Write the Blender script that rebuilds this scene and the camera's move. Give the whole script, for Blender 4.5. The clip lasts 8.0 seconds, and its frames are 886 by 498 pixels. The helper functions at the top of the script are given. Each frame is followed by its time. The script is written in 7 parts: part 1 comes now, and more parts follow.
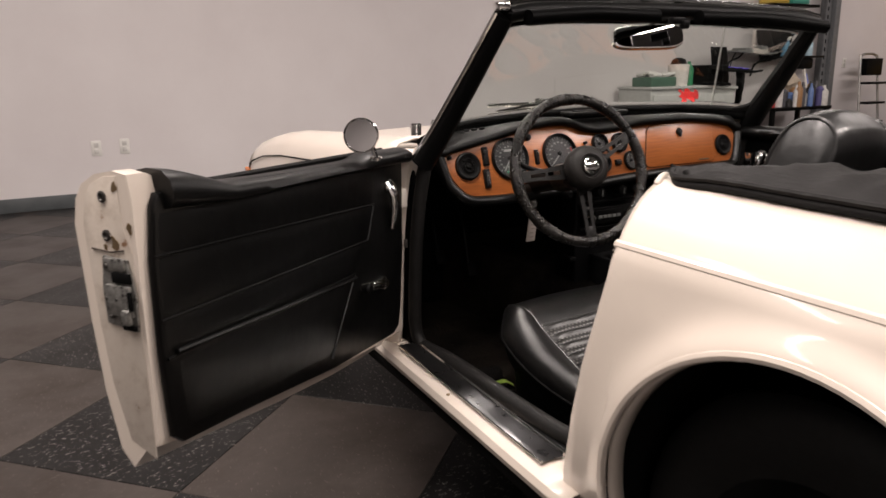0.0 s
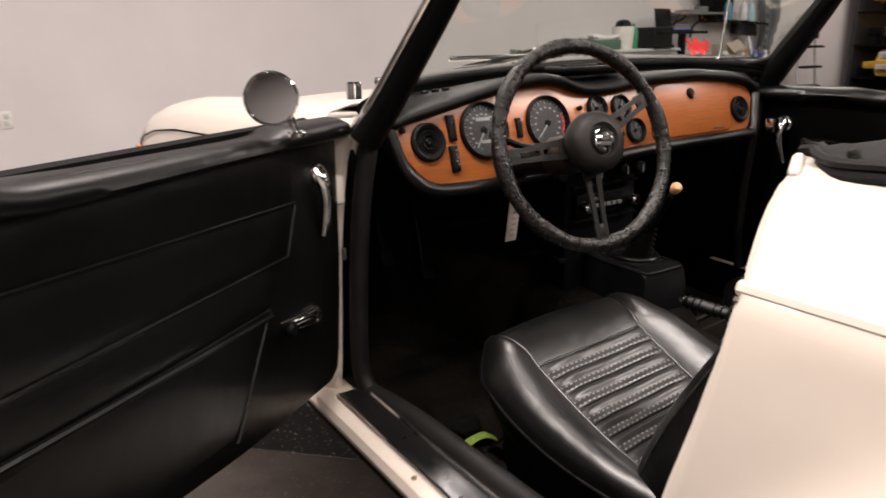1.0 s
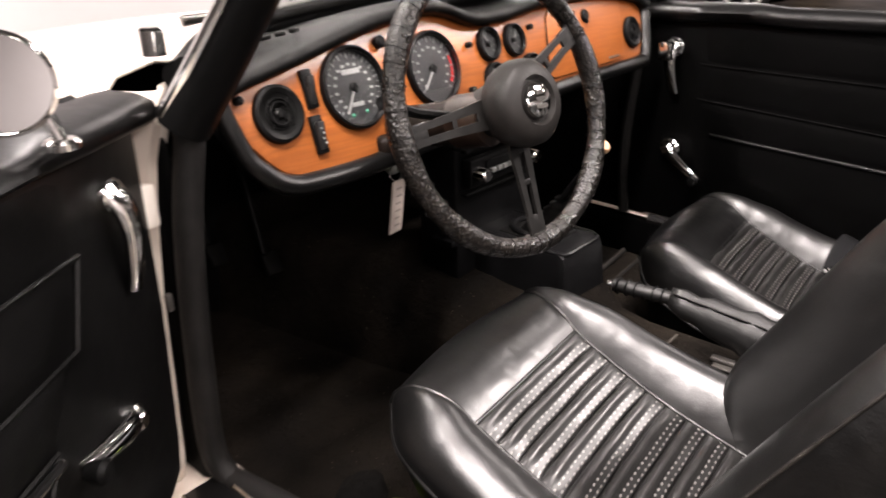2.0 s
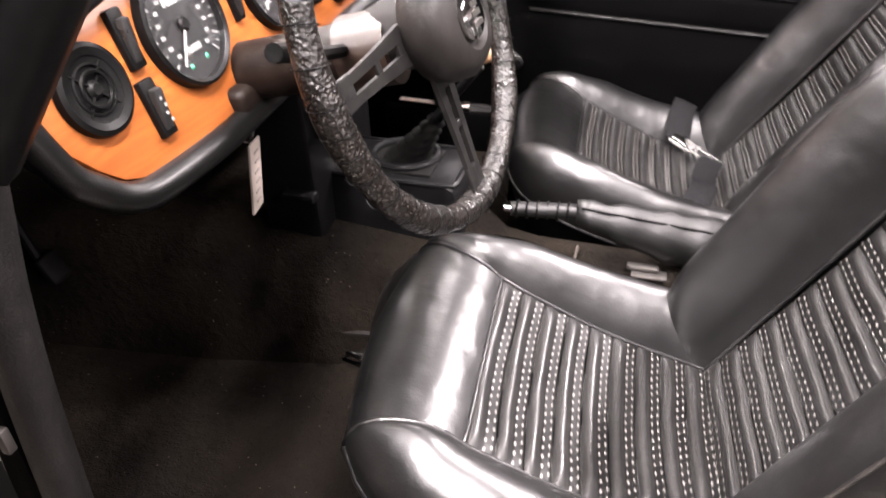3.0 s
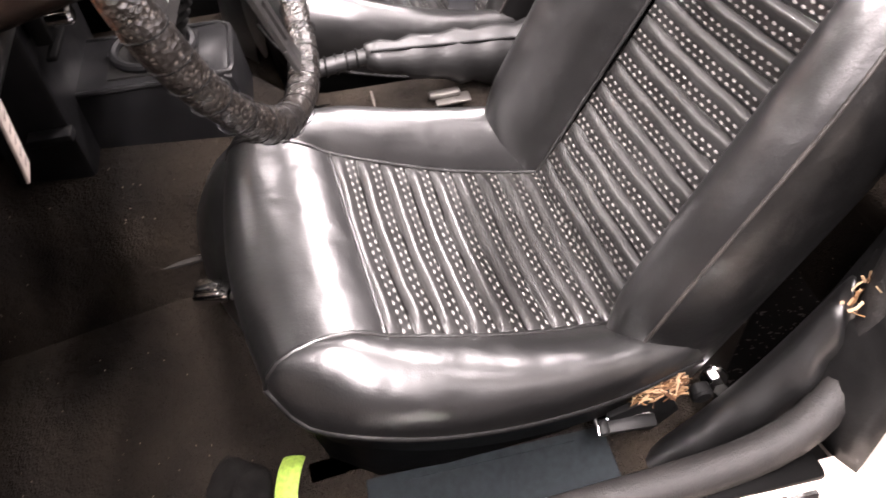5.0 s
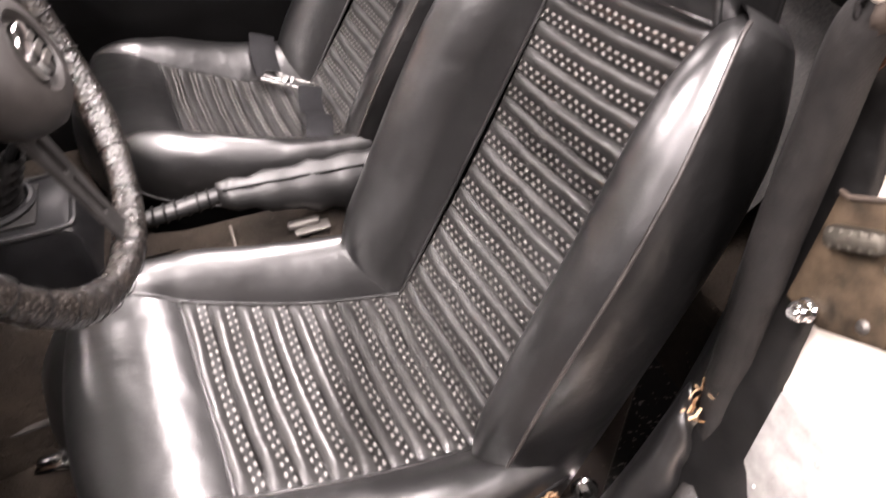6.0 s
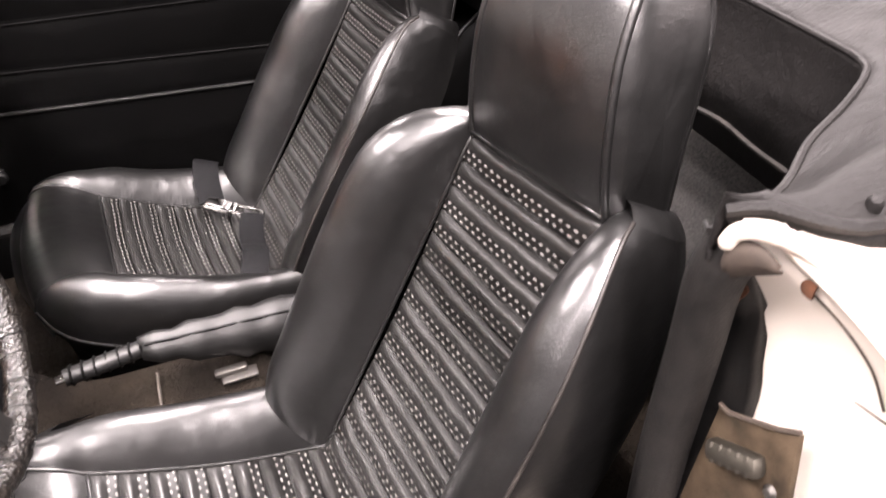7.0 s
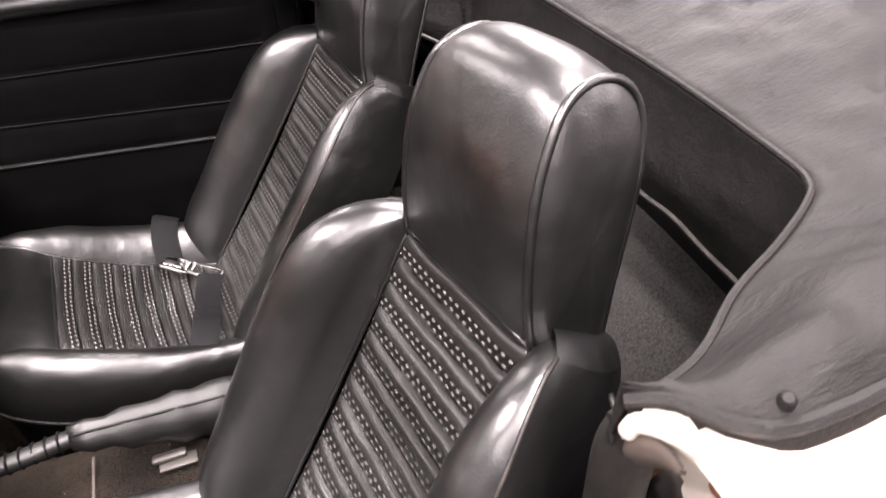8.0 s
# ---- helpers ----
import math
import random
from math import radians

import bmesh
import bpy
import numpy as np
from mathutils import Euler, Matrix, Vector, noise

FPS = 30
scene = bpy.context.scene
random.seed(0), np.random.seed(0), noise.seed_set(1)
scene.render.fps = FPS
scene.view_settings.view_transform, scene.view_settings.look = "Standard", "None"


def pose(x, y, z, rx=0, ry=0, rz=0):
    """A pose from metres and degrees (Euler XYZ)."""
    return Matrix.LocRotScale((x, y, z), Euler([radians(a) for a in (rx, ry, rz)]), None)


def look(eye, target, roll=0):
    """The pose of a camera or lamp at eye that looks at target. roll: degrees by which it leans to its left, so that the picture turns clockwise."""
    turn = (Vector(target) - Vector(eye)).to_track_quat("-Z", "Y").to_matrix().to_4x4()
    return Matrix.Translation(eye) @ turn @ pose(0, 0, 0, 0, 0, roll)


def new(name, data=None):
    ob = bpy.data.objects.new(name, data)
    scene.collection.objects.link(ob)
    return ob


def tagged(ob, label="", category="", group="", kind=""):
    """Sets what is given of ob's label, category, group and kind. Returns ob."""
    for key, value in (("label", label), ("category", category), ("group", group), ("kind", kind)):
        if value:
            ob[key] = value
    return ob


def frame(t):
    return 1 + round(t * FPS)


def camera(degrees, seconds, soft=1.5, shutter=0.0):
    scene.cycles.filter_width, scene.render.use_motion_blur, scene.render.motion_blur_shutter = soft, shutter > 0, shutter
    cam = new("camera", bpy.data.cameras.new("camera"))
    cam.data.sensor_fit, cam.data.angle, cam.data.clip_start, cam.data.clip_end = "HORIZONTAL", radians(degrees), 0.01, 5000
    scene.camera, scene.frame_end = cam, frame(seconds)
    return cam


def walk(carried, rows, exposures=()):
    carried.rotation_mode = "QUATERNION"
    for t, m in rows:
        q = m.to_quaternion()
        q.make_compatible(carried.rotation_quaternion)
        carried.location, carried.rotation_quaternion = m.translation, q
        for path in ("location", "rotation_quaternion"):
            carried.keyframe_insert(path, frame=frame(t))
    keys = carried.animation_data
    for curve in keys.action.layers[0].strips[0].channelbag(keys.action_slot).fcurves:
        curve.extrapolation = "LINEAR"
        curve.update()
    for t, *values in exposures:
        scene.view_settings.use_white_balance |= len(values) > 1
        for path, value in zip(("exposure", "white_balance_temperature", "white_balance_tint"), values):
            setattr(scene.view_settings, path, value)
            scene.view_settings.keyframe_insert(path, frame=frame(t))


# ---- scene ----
cam = camera(62.5, 8.0, 1.6, 0.4)
PATH = [
    (0, (-1.405, -0.87, 1.019), (-0.503, 0.851, 0.544), -1.0),
    (0.5, (-1.299, -0.625, 0.991), (-0.372, 1.076, 0.493), -1.1),
    (1, (-1.19, -0.382, 0.963), (-0.141, 1.228, 0.407), -1.1),
    (1.5, (-1.089, -0.161, 0.97), (0.115, 1.282, 0.287), -1.0),
    (1.7, (-1.06, -0.087, 0.977), (0.206, 1.28, 0.251), -1.1),
    (2.8, (-0.914, 0.305, 0.981), (0.675, 0.924, -0.065), -1.8),
    (3, (-0.902, 0.351, 0.981), (0.678, 0.852, -0.138), -2.1),
    (3.5, (-0.874, 0.433, 0.977), (0.624, 0.645, -0.332), -3.1),
    (4, (-0.85, 0.482, 0.969), (0.525, 0.504, -0.483), -3.9),
    (4.2, (-0.846, 0.49, 0.97), (0.507, 0.46, -0.503), -3.9),
    (5.3, (-0.84, 0.476, 0.989), (0.493, 0.196, -0.476), -4.6),
    (5.5, (-0.84, 0.465, 0.989), (0.516, 0.116, -0.438), -3.9),
    (6, (-0.825, 0.405, 1.022), (0.58, -0.066, -0.321), -3.3),
    (6.5, (-0.803, 0.348, 1.064), (0.656, -0.185, -0.196), -3.0),
    (7, (-0.786, 0.303, 1.104), (0.706, -0.257, -0.104), -2.8),
    (7.5, (-0.763, 0.254, 1.137), (0.738, -0.32, -0.053), -2.8),
    (8, (-0.728, 0.197, 1.152), (0.785, -0.359, -0.032), -2.6),
]
EXPOSURES = [(0.0, -0.76, 6700, 14), (0.8, -0.58, 6700, 14), (1.6, 0.15, 6650, 14), (2.8, 1.4, 6350, 18), (3.6, 1.97, 6350, 19), (5.4, 1.91, 6450, 20), (6.5, 1.68, 6500, 19), (8.0, 1.48, 6400, 20)]
walk(cam, [(t, look(eye, target, roll)) for t, eye, target, roll in PATH], EXPOSURES)

# ---- world and lamps ----
world = bpy.data.worlds.new("room_air")
world.use_nodes = True
world.node_tree.nodes["Background"].inputs[0].default_value = (0.9, 0.93, 1.0, 1)
world.node_tree.nodes["Background"].inputs[1].default_value = 0.006
scene.world = world
CEILING = 3.7
# unseen tubes; the first and third are added to brighten the mirrored south wall
LAMPS = [(-3.2, -4.8, 75), (-5.0, 0.0, 70), (-4.0, -7.4, 170), (0.2, -3.2, 105), (3.4, -2.1, 310), (9.0, -2.8, 25), (-2.7, 0.3, 185), (-0.8, -0.4, 150), (5.2, 0.6, 70), (9.0, 0.4, 80), (-3.6, 2.6, 85), (0.0, 2.4, 180), (4.6, 3.4, 90), (9.0, 3.4, 90)]
for lx, ly, power in LAMPS:
    lamp = bpy.data.lights.new("tube_light", "AREA")
    lamp.shape, lamp.size, lamp.size_y, lamp.energy, lamp.color = "RECTANGLE", 2.3, 0.24, power, (1.0, 0.925, 0.875)
    new("tube_light", lamp).matrix_world = pose(lx, ly, CEILING - 0.12)


# ---- mesh helpers ----
def V3(p):
    return Vector(p)


def xf(m, piece):
    return [m @ Vector(v) for v in piece[0]], piece[1]


def join(*pieces):
    verts, faces = [], []
    for v, f in pieces:
        k = len(verts)
        verts += [Vector(a) for a in v]
        faces += [tuple(i + k for i in face) for face in f]
    return verts, faces


def grid(rows, close_u=False, close_v=False, cap=False):
    """Quads over rows of points of equal length."""
    n, m = len(rows), len(rows[0])
    verts = [Vector(p) for r in rows for p in r]
    faces = []
    for i in range(n if close_v else n - 1):
        for j in range(m if close_u else m - 1):
            a, b = i * m + j, i * m + (j + 1) % m
            c, d = ((i + 1) % n) * m + (j + 1) % m, ((i + 1) % n) * m + j
            faces.append((a, b, c, d))
    if cap:
        faces += [tuple(range(m))[::-1], tuple((n - 1) * m + j for j in range(m))]
    return verts, faces


def box(cx, cy, cz, sx, sy, sz, bevel=0.004, seg=2):
    bm = bmesh.new()
    bmesh.ops.create_cube(bm, size=1.0, matrix=Matrix.Translation((cx, cy, cz)) @ Matrix.Diagonal((sx, sy, sz, 1)))
    if bevel:
        bmesh.ops.bevel(bm, geom=list(bm.edges), offset=min(bevel, 0.45 * min(sx, sy, sz)), segments=seg, profile=0.5, affect="EDGES")
    bm.verts.index_update()
    out = [v.co.copy() for v in bm.verts], [tuple(v.index for v in f.verts) for f in bm.faces]
    bm.free()
    return out


def smooth_path(points, n, closed=False):
    """Catmull-Rom through the points, n steps a span."""
    pts = [Vector(p) for p in points]
    k = len(pts)
    out = []
    spans = k if closed else k - 1
    for i in range(spans):
        p0 = pts[(i - 1) % k] if closed or i > 0 else pts[0] * 2 - pts[1]
        p1, p2 = pts[i], pts[(i + 1) % k]
        p3 = pts[(i + 2) % k] if closed or i + 2 < k else pts[-1] * 2 - pts[-2]
        for s in range(n):
            t = s / n
            out.append(0.5 * ((2 * p1) + (p2 - p0) * t + (2 * p0 - 5 * p1 + 4 * p2 - p3) * t * t + (3 * p1 - p0 - 3 * p2 + p3) * t ** 3))
    if not closed:
        out.append(pts[-1].copy())
    return out


def tube(points, r, seg=10, closed=False, flat=1.0, up=None, ends=True):
    """A round (or flattened) bar along a path; r may be a number or one per point."""
    pts = [Vector(p) for p in points]
    n = len(pts)
    rad = [r] * n if isinstance(r, (int, float)) else list(r)
    rows = []
    side = None
    for i, p in enumerate(pts):
        a = pts[(i - 1) % n] if closed or i > 0 else p
        b = pts[(i + 1) % n] if closed or i < n - 1 else p
        d = (b - a).normalized()
        if up is not None:
            side = d.cross(Vector(up)).normalized()
        elif side is None:
            side = d.orthogonal().normalized()
        else:
            side = (side - d * side.dot(d)).normalized()
        top = side.cross(d).normalized()
        rows.append([p + (side * math.cos(q) + top * math.sin(q) * flat) * rad[i] for q in (2 * math.pi * j / seg for j in range(seg))])
    return grid(rows, close_u=True, close_v=closed, cap=ends and not closed)


def lathe(profile, n=32, m=Matrix.Identity(4), arc=2 * math.pi):
    """Turn (radius, height) about local z."""
    full = abs(arc - 2 * math.pi) < 1e-6
    rows = []
    for r, h in profile:
        rows.append([m @ Vector((max(r, 1e-5) * math.cos(arc * j / n), max(r, 1e-5) * math.sin(arc * j / n), h)) for j in range(n if full else n + 1)])
    return grid(rows, close_u=full)


def prism(outline, depth, m=Matrix.Identity(4), bevel=0.0, seg=2):
    """A flat outline in local x, y, raised by depth along local z, its front edge rounded."""
    bm = bmesh.new()
    face = bm.faces.new([bm.verts.new((p[0], p[1], 0)) for p in outline])
    if face.normal.z < 0:
        face.normal_flip()
    bm.normal_update()
    back = bmesh.ops.extrude_face_region(bm, geom=[face])
    top = [g for g in back["geom"] if isinstance(g, bmesh.types.BMVert)]
    bmesh.ops.translate(bm, verts=top, vec=(0, 0, depth))
    if bevel:
        front = [e for e in bm.edges if all(v in top for v in e.verts)]
        bmesh.ops.bevel(bm, geom=front, offset=bevel, segments=seg, profile=0.5, affect="EDGES")
    bmesh.ops.recalc_face_normals(bm, faces=list(bm.faces))
    bm.verts.index_update()
    out = [m @ v.co for v in bm.verts], [tuple(v.index for v in f.verts) for f in bm.faces]
    bm.free()
    return out


def disc(r, h, m, n=32, bevel=0.003):
    return lathe([(0, h), (r - bevel, h), (r, h - bevel), (r, 0), (0, 0)], n, m)


def axis_frame(origin, x, z):
    """A matrix whose local z is the given direction and whose local x lies near x."""
    z = Vector(z).normalized()
    y = z.cross(Vector(x)).normalized()
    x = y.cross(z).normalized()
    m = Matrix((x, y, z)).transposed().to_4x4()
    m.translation = Vector(origin)
    return m


def thing(name, label, category, group="", at=(0, 0, 0)):
    ob = new(name)
    ob.location = at
    ob.empty_display_size = 0.05
    return tagged(ob, label, category, group)


def mesh_of(name, piece, mat, sharp=40, flow=None, weld=False):
    me = bpy.data.meshes.new(name)
    me.from_pydata([tuple(v) for v in piece[0]], [], piece[1])
    bm = bmesh.new()
    bm.from_mesh(me)
    if weld:
        bmesh.ops.remove_doubles(bm, verts=list(bm.verts), dist=1e-5)
    bmesh.ops.recalc_face_normals(bm, faces=list(bm.faces))
    bm.to_mesh(me)
    bm.free()
    if flow is not None:
        layer = me.attributes.new("weave", "FLOAT_VECTOR", "POINT")
        layer.data.foreach_set("vector", [c for p in flow for c in p])
    me.materials.append(mat)
    me.shade_smooth()
    if sharp < 180:
        me.set_sharp_from_angle(angle=radians(sharp))
    return me


def part(name, piece, mat, parent, label="", sharp=40, flow=None, solid=0.0, sub=0, offset=-1.0, weld=False):
    ob = new(name, mesh_of(name, piece, mat, sharp, flow, weld))
    if parent is not None:
        ob.parent = parent
        ob.matrix_parent_inverse = base_of(parent).inverted()
    if label:
        ob["label"] = label
    if solid:
        mod = ob.modifiers.new("thickness", "SOLIDIFY")
        mod.thickness, mod.offset = solid, offset
    if sub:
        mod = ob.modifiers.new("soft", "SUBSURF")
        mod.levels = mod.render_levels = sub
    return ob


def base_of(ob):
    """Where an object stands, by its own place and its parents'."""
    m = ob.matrix_basis
    return base_of(ob.parent) @ ob.matrix_parent_inverse @ m if ob.parent else m.copy()


def parts(name, pieces, mat, parent, label="", **kw):
    """Alike pieces, each a part of its own."""
    return [part(name, p, mat, parent, label, **kw) for p in pieces]


def structure(name, piece, mat, label, category, sharp=40):
    return tagged(part(name, piece, mat, None, "", sharp), label, category, kind="structure")


# ---- materials ----
class Mat:
    """A node material and short ways to wire it."""

    def __init__(self, name, rough=0.5, metal=0.0, spec=0.5):
        self.m = bpy.data.materials.new(name)
        self.m.use_nodes = True
        self.t = self.m.node_tree
        self.b = self.t.nodes["Principled BSDF"]
        self.b.inputs["Roughness"].default_value = rough
        self.b.inputs["Metallic"].default_value = metal
        self.b.inputs["Specular IOR Level"].default_value = spec

    def node(self, kind, **sets):
        n = self.t.nodes.new(kind)
        for k, v in sets.items():
            n.inputs[k].default_value = v
        return n

    def link(self, a, b):
        self.t.links.new(a, b)

    def coords(self, scale=(1, 1, 1), where="Object"):
        c, mp = self.node("ShaderNodeTexCoord"), self.node("ShaderNodeMapping")
        mp.inputs["Scale"].default_value = scale
        self.link(c.outputs[where], mp.inputs["Vector"])
        return mp.outputs["Vector"]

    def noise(self, scale, detail=4.0, rough=0.55, stretch=(1, 1, 1)):
        n = self.node("ShaderNodeTexNoise", Scale=scale, Detail=detail, Roughness=rough)
        self.link(self.coords(stretch), n.inputs["Vector"])
        return n.outputs["Fac"]

    def cells(self, scale, stretch=(1, 1, 1), feature="F1"):
        n = self.node("ShaderNodeTexVoronoi", Scale=scale)
        n.feature = feature
        self.link(self.coords(stretch), n.inputs["Vector"])
        return n.outputs["Distance"]

    def ramp(self, fac, stops):
        r = self.node("ShaderNodeValToRGB")
        els = r.color_ramp.elements
        while len(els) < len(stops):
            els.new(0.5)
        for e, (p, c) in zip(els, stops):
            e.position, e.color = p, (*c, 1) if len(c) == 3 else c
        self.link(fac, r.inputs["Fac"])
        return r.outputs["Color"]

    def math(self, op, a, b=0.0, c=0.0):
        n = self.node("ShaderNodeMath")
        n.operation = op
        for i, v in enumerate((a, b, c)):
            if isinstance(v, (int, float)):
                n.inputs[i].default_value = v
            else:
                self.link(v, n.inputs[i])
        return n.outputs[0]

    def mix(self, fac, a, b):
        n = self.node("ShaderNodeMix")
        n.data_type = "RGBA"
        for sock, v in ((n.inputs[0], fac), (n.inputs[6], a), (n.inputs[7], b)):
            if isinstance(v, (int, float)):
                sock.default_value = v
            elif isinstance(v, tuple):
                sock.default_value = (*v, 1)
            else:
                self.link(v, sock)
        return n.outputs[2]

    def color(self, c):
        if isinstance(c, tuple):
            self.b.inputs["Base Color"].default_value = (*c, 1)
        else:
            self.link(c, self.b.inputs["Base Color"])
        return self

    def rough(self, r):
        self.link(r, self.b.inputs["Roughness"])
        return self

    def span(self, fac, lo, hi):
        return self.math("MULTIPLY_ADD", fac, hi - lo, lo)

    def bump(self, height, strength=0.3, dist=0.002):
        n = self.node("ShaderNodeBump", Strength=strength, Distance=dist)
        self.link(height, n.inputs["Height"])
        last = self.b.inputs["Normal"].links
        if last:
            self.link(last[0].from_socket, n.inputs["Normal"])
        self.link(n.outputs["Normal"], self.b.inputs["Normal"])
        return self


def vinyl(name, base=0.022, rough=(0.3, 0.5), grain=420.0, tone=(1.0, 0.98, 0.97), spec=0.5, crease=0.3, dusty=1.0):
    """Old vinyl: fine grain, shallow creases, scuffed and greasy patches."""
    k = Mat(name, 0.4, 0.0, spec)
    tint = k.ramp(k.noise(9.0, 6, 0.65), [(0.3, tuple(base * 0.7 * c for c in tone)), (0.72, tuple(base * 1.5 * c for c in tone))])
    dust = k.math("GREATER_THAN", k.noise(330.0, 1), 0.82)
    k.color(k.mix(k.math("MULTIPLY", dust, dusty), tint, tuple(min(1, base * 4 + 0.012) * c for c in tone)))
    scuff = k.math("ADD", k.math("MULTIPLY", k.noise(6.0, 3, 0.5), 0.75), k.math("MULTIPLY", k.noise(45.0, 4, 0.6, (1.0, 0.35, 1.0)), 0.25))
    k.rough(k.span(k.math("MULTIPLY_ADD", scuff, 1.5, -0.25), *rough))
    k.bump(k.cells(grain), 0.16, 0.0006)
    k.bump(k.noise(70.0, 4, 0.6, (1.0, 0.5, 1.0)), crease * 0.35, 0.0012)
    k.bump(k.noise(14.0, 2, 0.45), crease * 0.8, 0.009)
    k.bump(k.noise(190.0, 5, 0.7, (1.0, 0.6, 1.0)), crease * 0.22, 0.0009)
    k.bump(k.noise(34.0, 3, 0.55, (1.0, 0.7, 1.0)), crease * 0.4, 0.003)
    return k


VINYL = vinyl("black_vinyl", 0.0022, (0.24, 0.43), 520.0, spec=1.0, crease=0.55, dusty=0.0).m
# seat vinyl copied with less gloss to darken the backrest's shaded side
SIDE_VINYL = vinyl("low_gloss_side_vinyl", 0.0020, (0.24, 0.5), 520.0, spec=0.42, crease=0.9, dusty=0.0).m
GAITER = vinyl("soft_black_gaiter_vinyl", 0.0034, (0.36, 0.6), spec=0.45, crease=0.6).m
# also the shut door's panel: a darker, duller copy, its shade put into the colour
VINYL_DULL = vinyl("black_trim_vinyl", 0.0010, (0.34, 0.58), 520.0, spec=0.045, crease=0.2, dusty=0.15).m
DOOR_VINYL = vinyl("black_door_vinyl", 0.0012, (0.26, 0.46), 520.0, spec=0.32, crease=0.3, dusty=0.15).m
PAD = vinyl("padded_black_vinyl", 0.003, (0.34, 0.6), 600.0, spec=0.13, crease=0.15, dusty=0.4).m


def pleat_vinyl():
    """Black vinyl with rows of small raised dashes between its flutes."""
    k = Mat("pleated_black_vinyl", 0.4, 0.0, 0.7)
    at = k.node("ShaderNodeAttribute")
    at.attribute_name = "weave"
    sep = k.node("ShaderNodeSeparateXYZ")
    k.link(at.outputs["Vector"], sep.inputs[0])
    u, v = sep.outputs[0], sep.outputs[1]
    second = k.math("GREATER_THAN", v, 0.72)
    col = k.math("SUBTRACT", k.math("FRACT", k.math("MULTIPLY_ADD", second, 0.5, k.math("DIVIDE", u, 0.0122))), 0.5)
    row = k.math("SUBTRACT", v, k.math("MULTIPLY_ADD", second, 0.24, 0.60))
    oval = k.math("ADD", k.math("POWER", k.math("DIVIDE", col, 0.26), 2.0), k.math("POWER", k.math("DIVIDE", row, 0.047), 2.0))
    # dotted bands take a darker base than the welts
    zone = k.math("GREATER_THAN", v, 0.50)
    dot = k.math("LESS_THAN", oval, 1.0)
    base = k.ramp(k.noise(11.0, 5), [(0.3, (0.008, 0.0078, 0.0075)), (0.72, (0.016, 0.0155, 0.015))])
    # dashes coloured pale to stand for gloss on their raised tops
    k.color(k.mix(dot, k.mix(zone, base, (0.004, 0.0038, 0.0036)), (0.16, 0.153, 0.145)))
    k.rough(k.span(k.math("MULTIPLY_ADD", k.noise(16.0, 4, 0.6, (1.0, 0.4, 1.0)), 1.5, -0.25), 0.26, 0.46))
    k.bump(k.noise(60.0, 4), 0.25, 0.0015)
    k.bump(dot, 0.35, 0.001)
    k.bump(k.cells(420.0), 0.1, 0.0005)
    return k.m


PLEAT = pleat_vinyl()


def paint(name, c, coat=0.6):
    k = Mat(name, 0.32)
    k.color(k.mix(k.ramp(k.noise(3.5, 6, 0.6), [(0.35, (0, 0, 0)), (0.75, (1, 1, 1))]), c, tuple(a * 0.93 for a in c)))
    k.b.inputs["Coat Weight"].default_value = coat
    k.b.inputs["Coat Roughness"].default_value = 0.08
    k.rough(k.span(k.noise(5.0, 4), 0.26, 0.4))
    k.bump(k.noise(160.0, 2), 0.03, 0.001)
    return k.m


CREAM = paint("old_white_paint", (0.70, 0.615, 0.535))


def worn_paint():
    k = Mat("worn_jamb_paint", 0.42)
    rust = k.math("GREATER_THAN", k.noise(19.0, 7, 0.65), 0.71)
    k.color(k.mix(rust, k.ramp(k.noise(6.0, 6), [(0.3, (0.66, 0.60, 0.53)), (0.7, (0.76, 0.70, 0.63))]), (0.20, 0.11, 0.06)))
    k.bump(k.noise(50.0, 5), 0.2, 0.002)
    return k.m


JAMB = worn_paint()


def metal(name, c, rough, var=0.06):
    k = Mat(name, rough, 1.0)
    k.color(c)
    k.rough(k.span(k.noise(40.0, 4), rough, rough + var))
    return k.m


CHROME = metal("chrome", (0.86, 0.85, 0.83), 0.05)
ALLOY = metal("dull_alloy", (0.5, 0.49, 0.47), 0.28, 0.15)
STEEL = metal("dark_worn_steel", (0.10, 0.094, 0.088), 0.45, 0.2)
RUSTY = metal("rusty_plate", (0.28, 0.2, 0.12), 0.5, 0.2)


def plain(name, c, rough=0.5, var=0.15, scale=25.0, bump=0.1, spec=0.5):
    k = Mat(name, rough, 0.0, spec)
    k.color(k.ramp(k.noise(scale, 5), [(0.3, tuple(a * (1 - var) for a in c)), (0.7, tuple(min(1, a * (1 + var)) for a in c))]))
    k.rough(k.span(k.noise(scale * 1.7, 4), max(0.02, rough - 0.08), min(1, rough + 0.08)))
    if bump:
        k.bump(k.noise(scale * 8, 3), bump, 0.001)
    return k.m


WORN = plain("worn_vinyl_piping", (0.013, 0.011, 0.0095), 0.5, 0.8, 45, 0.3)
BLACK = plain("black_plastic", (0.0032, 0.0032, 0.0032), 0.4, 0.2, 60, 0.1, 0.09)
RUBBER = plain("black_rubber", (0.0035, 0.0033, 0.0031), 0.65, 0.3, 90, 0.3, 0.14)
FURRY = plain("worn_draught_strip", (0.0046, 0.0040, 0.0036), 0.6, 0.6, 60, 0.7, 0.3)
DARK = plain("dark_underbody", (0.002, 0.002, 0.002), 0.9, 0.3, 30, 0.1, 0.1)


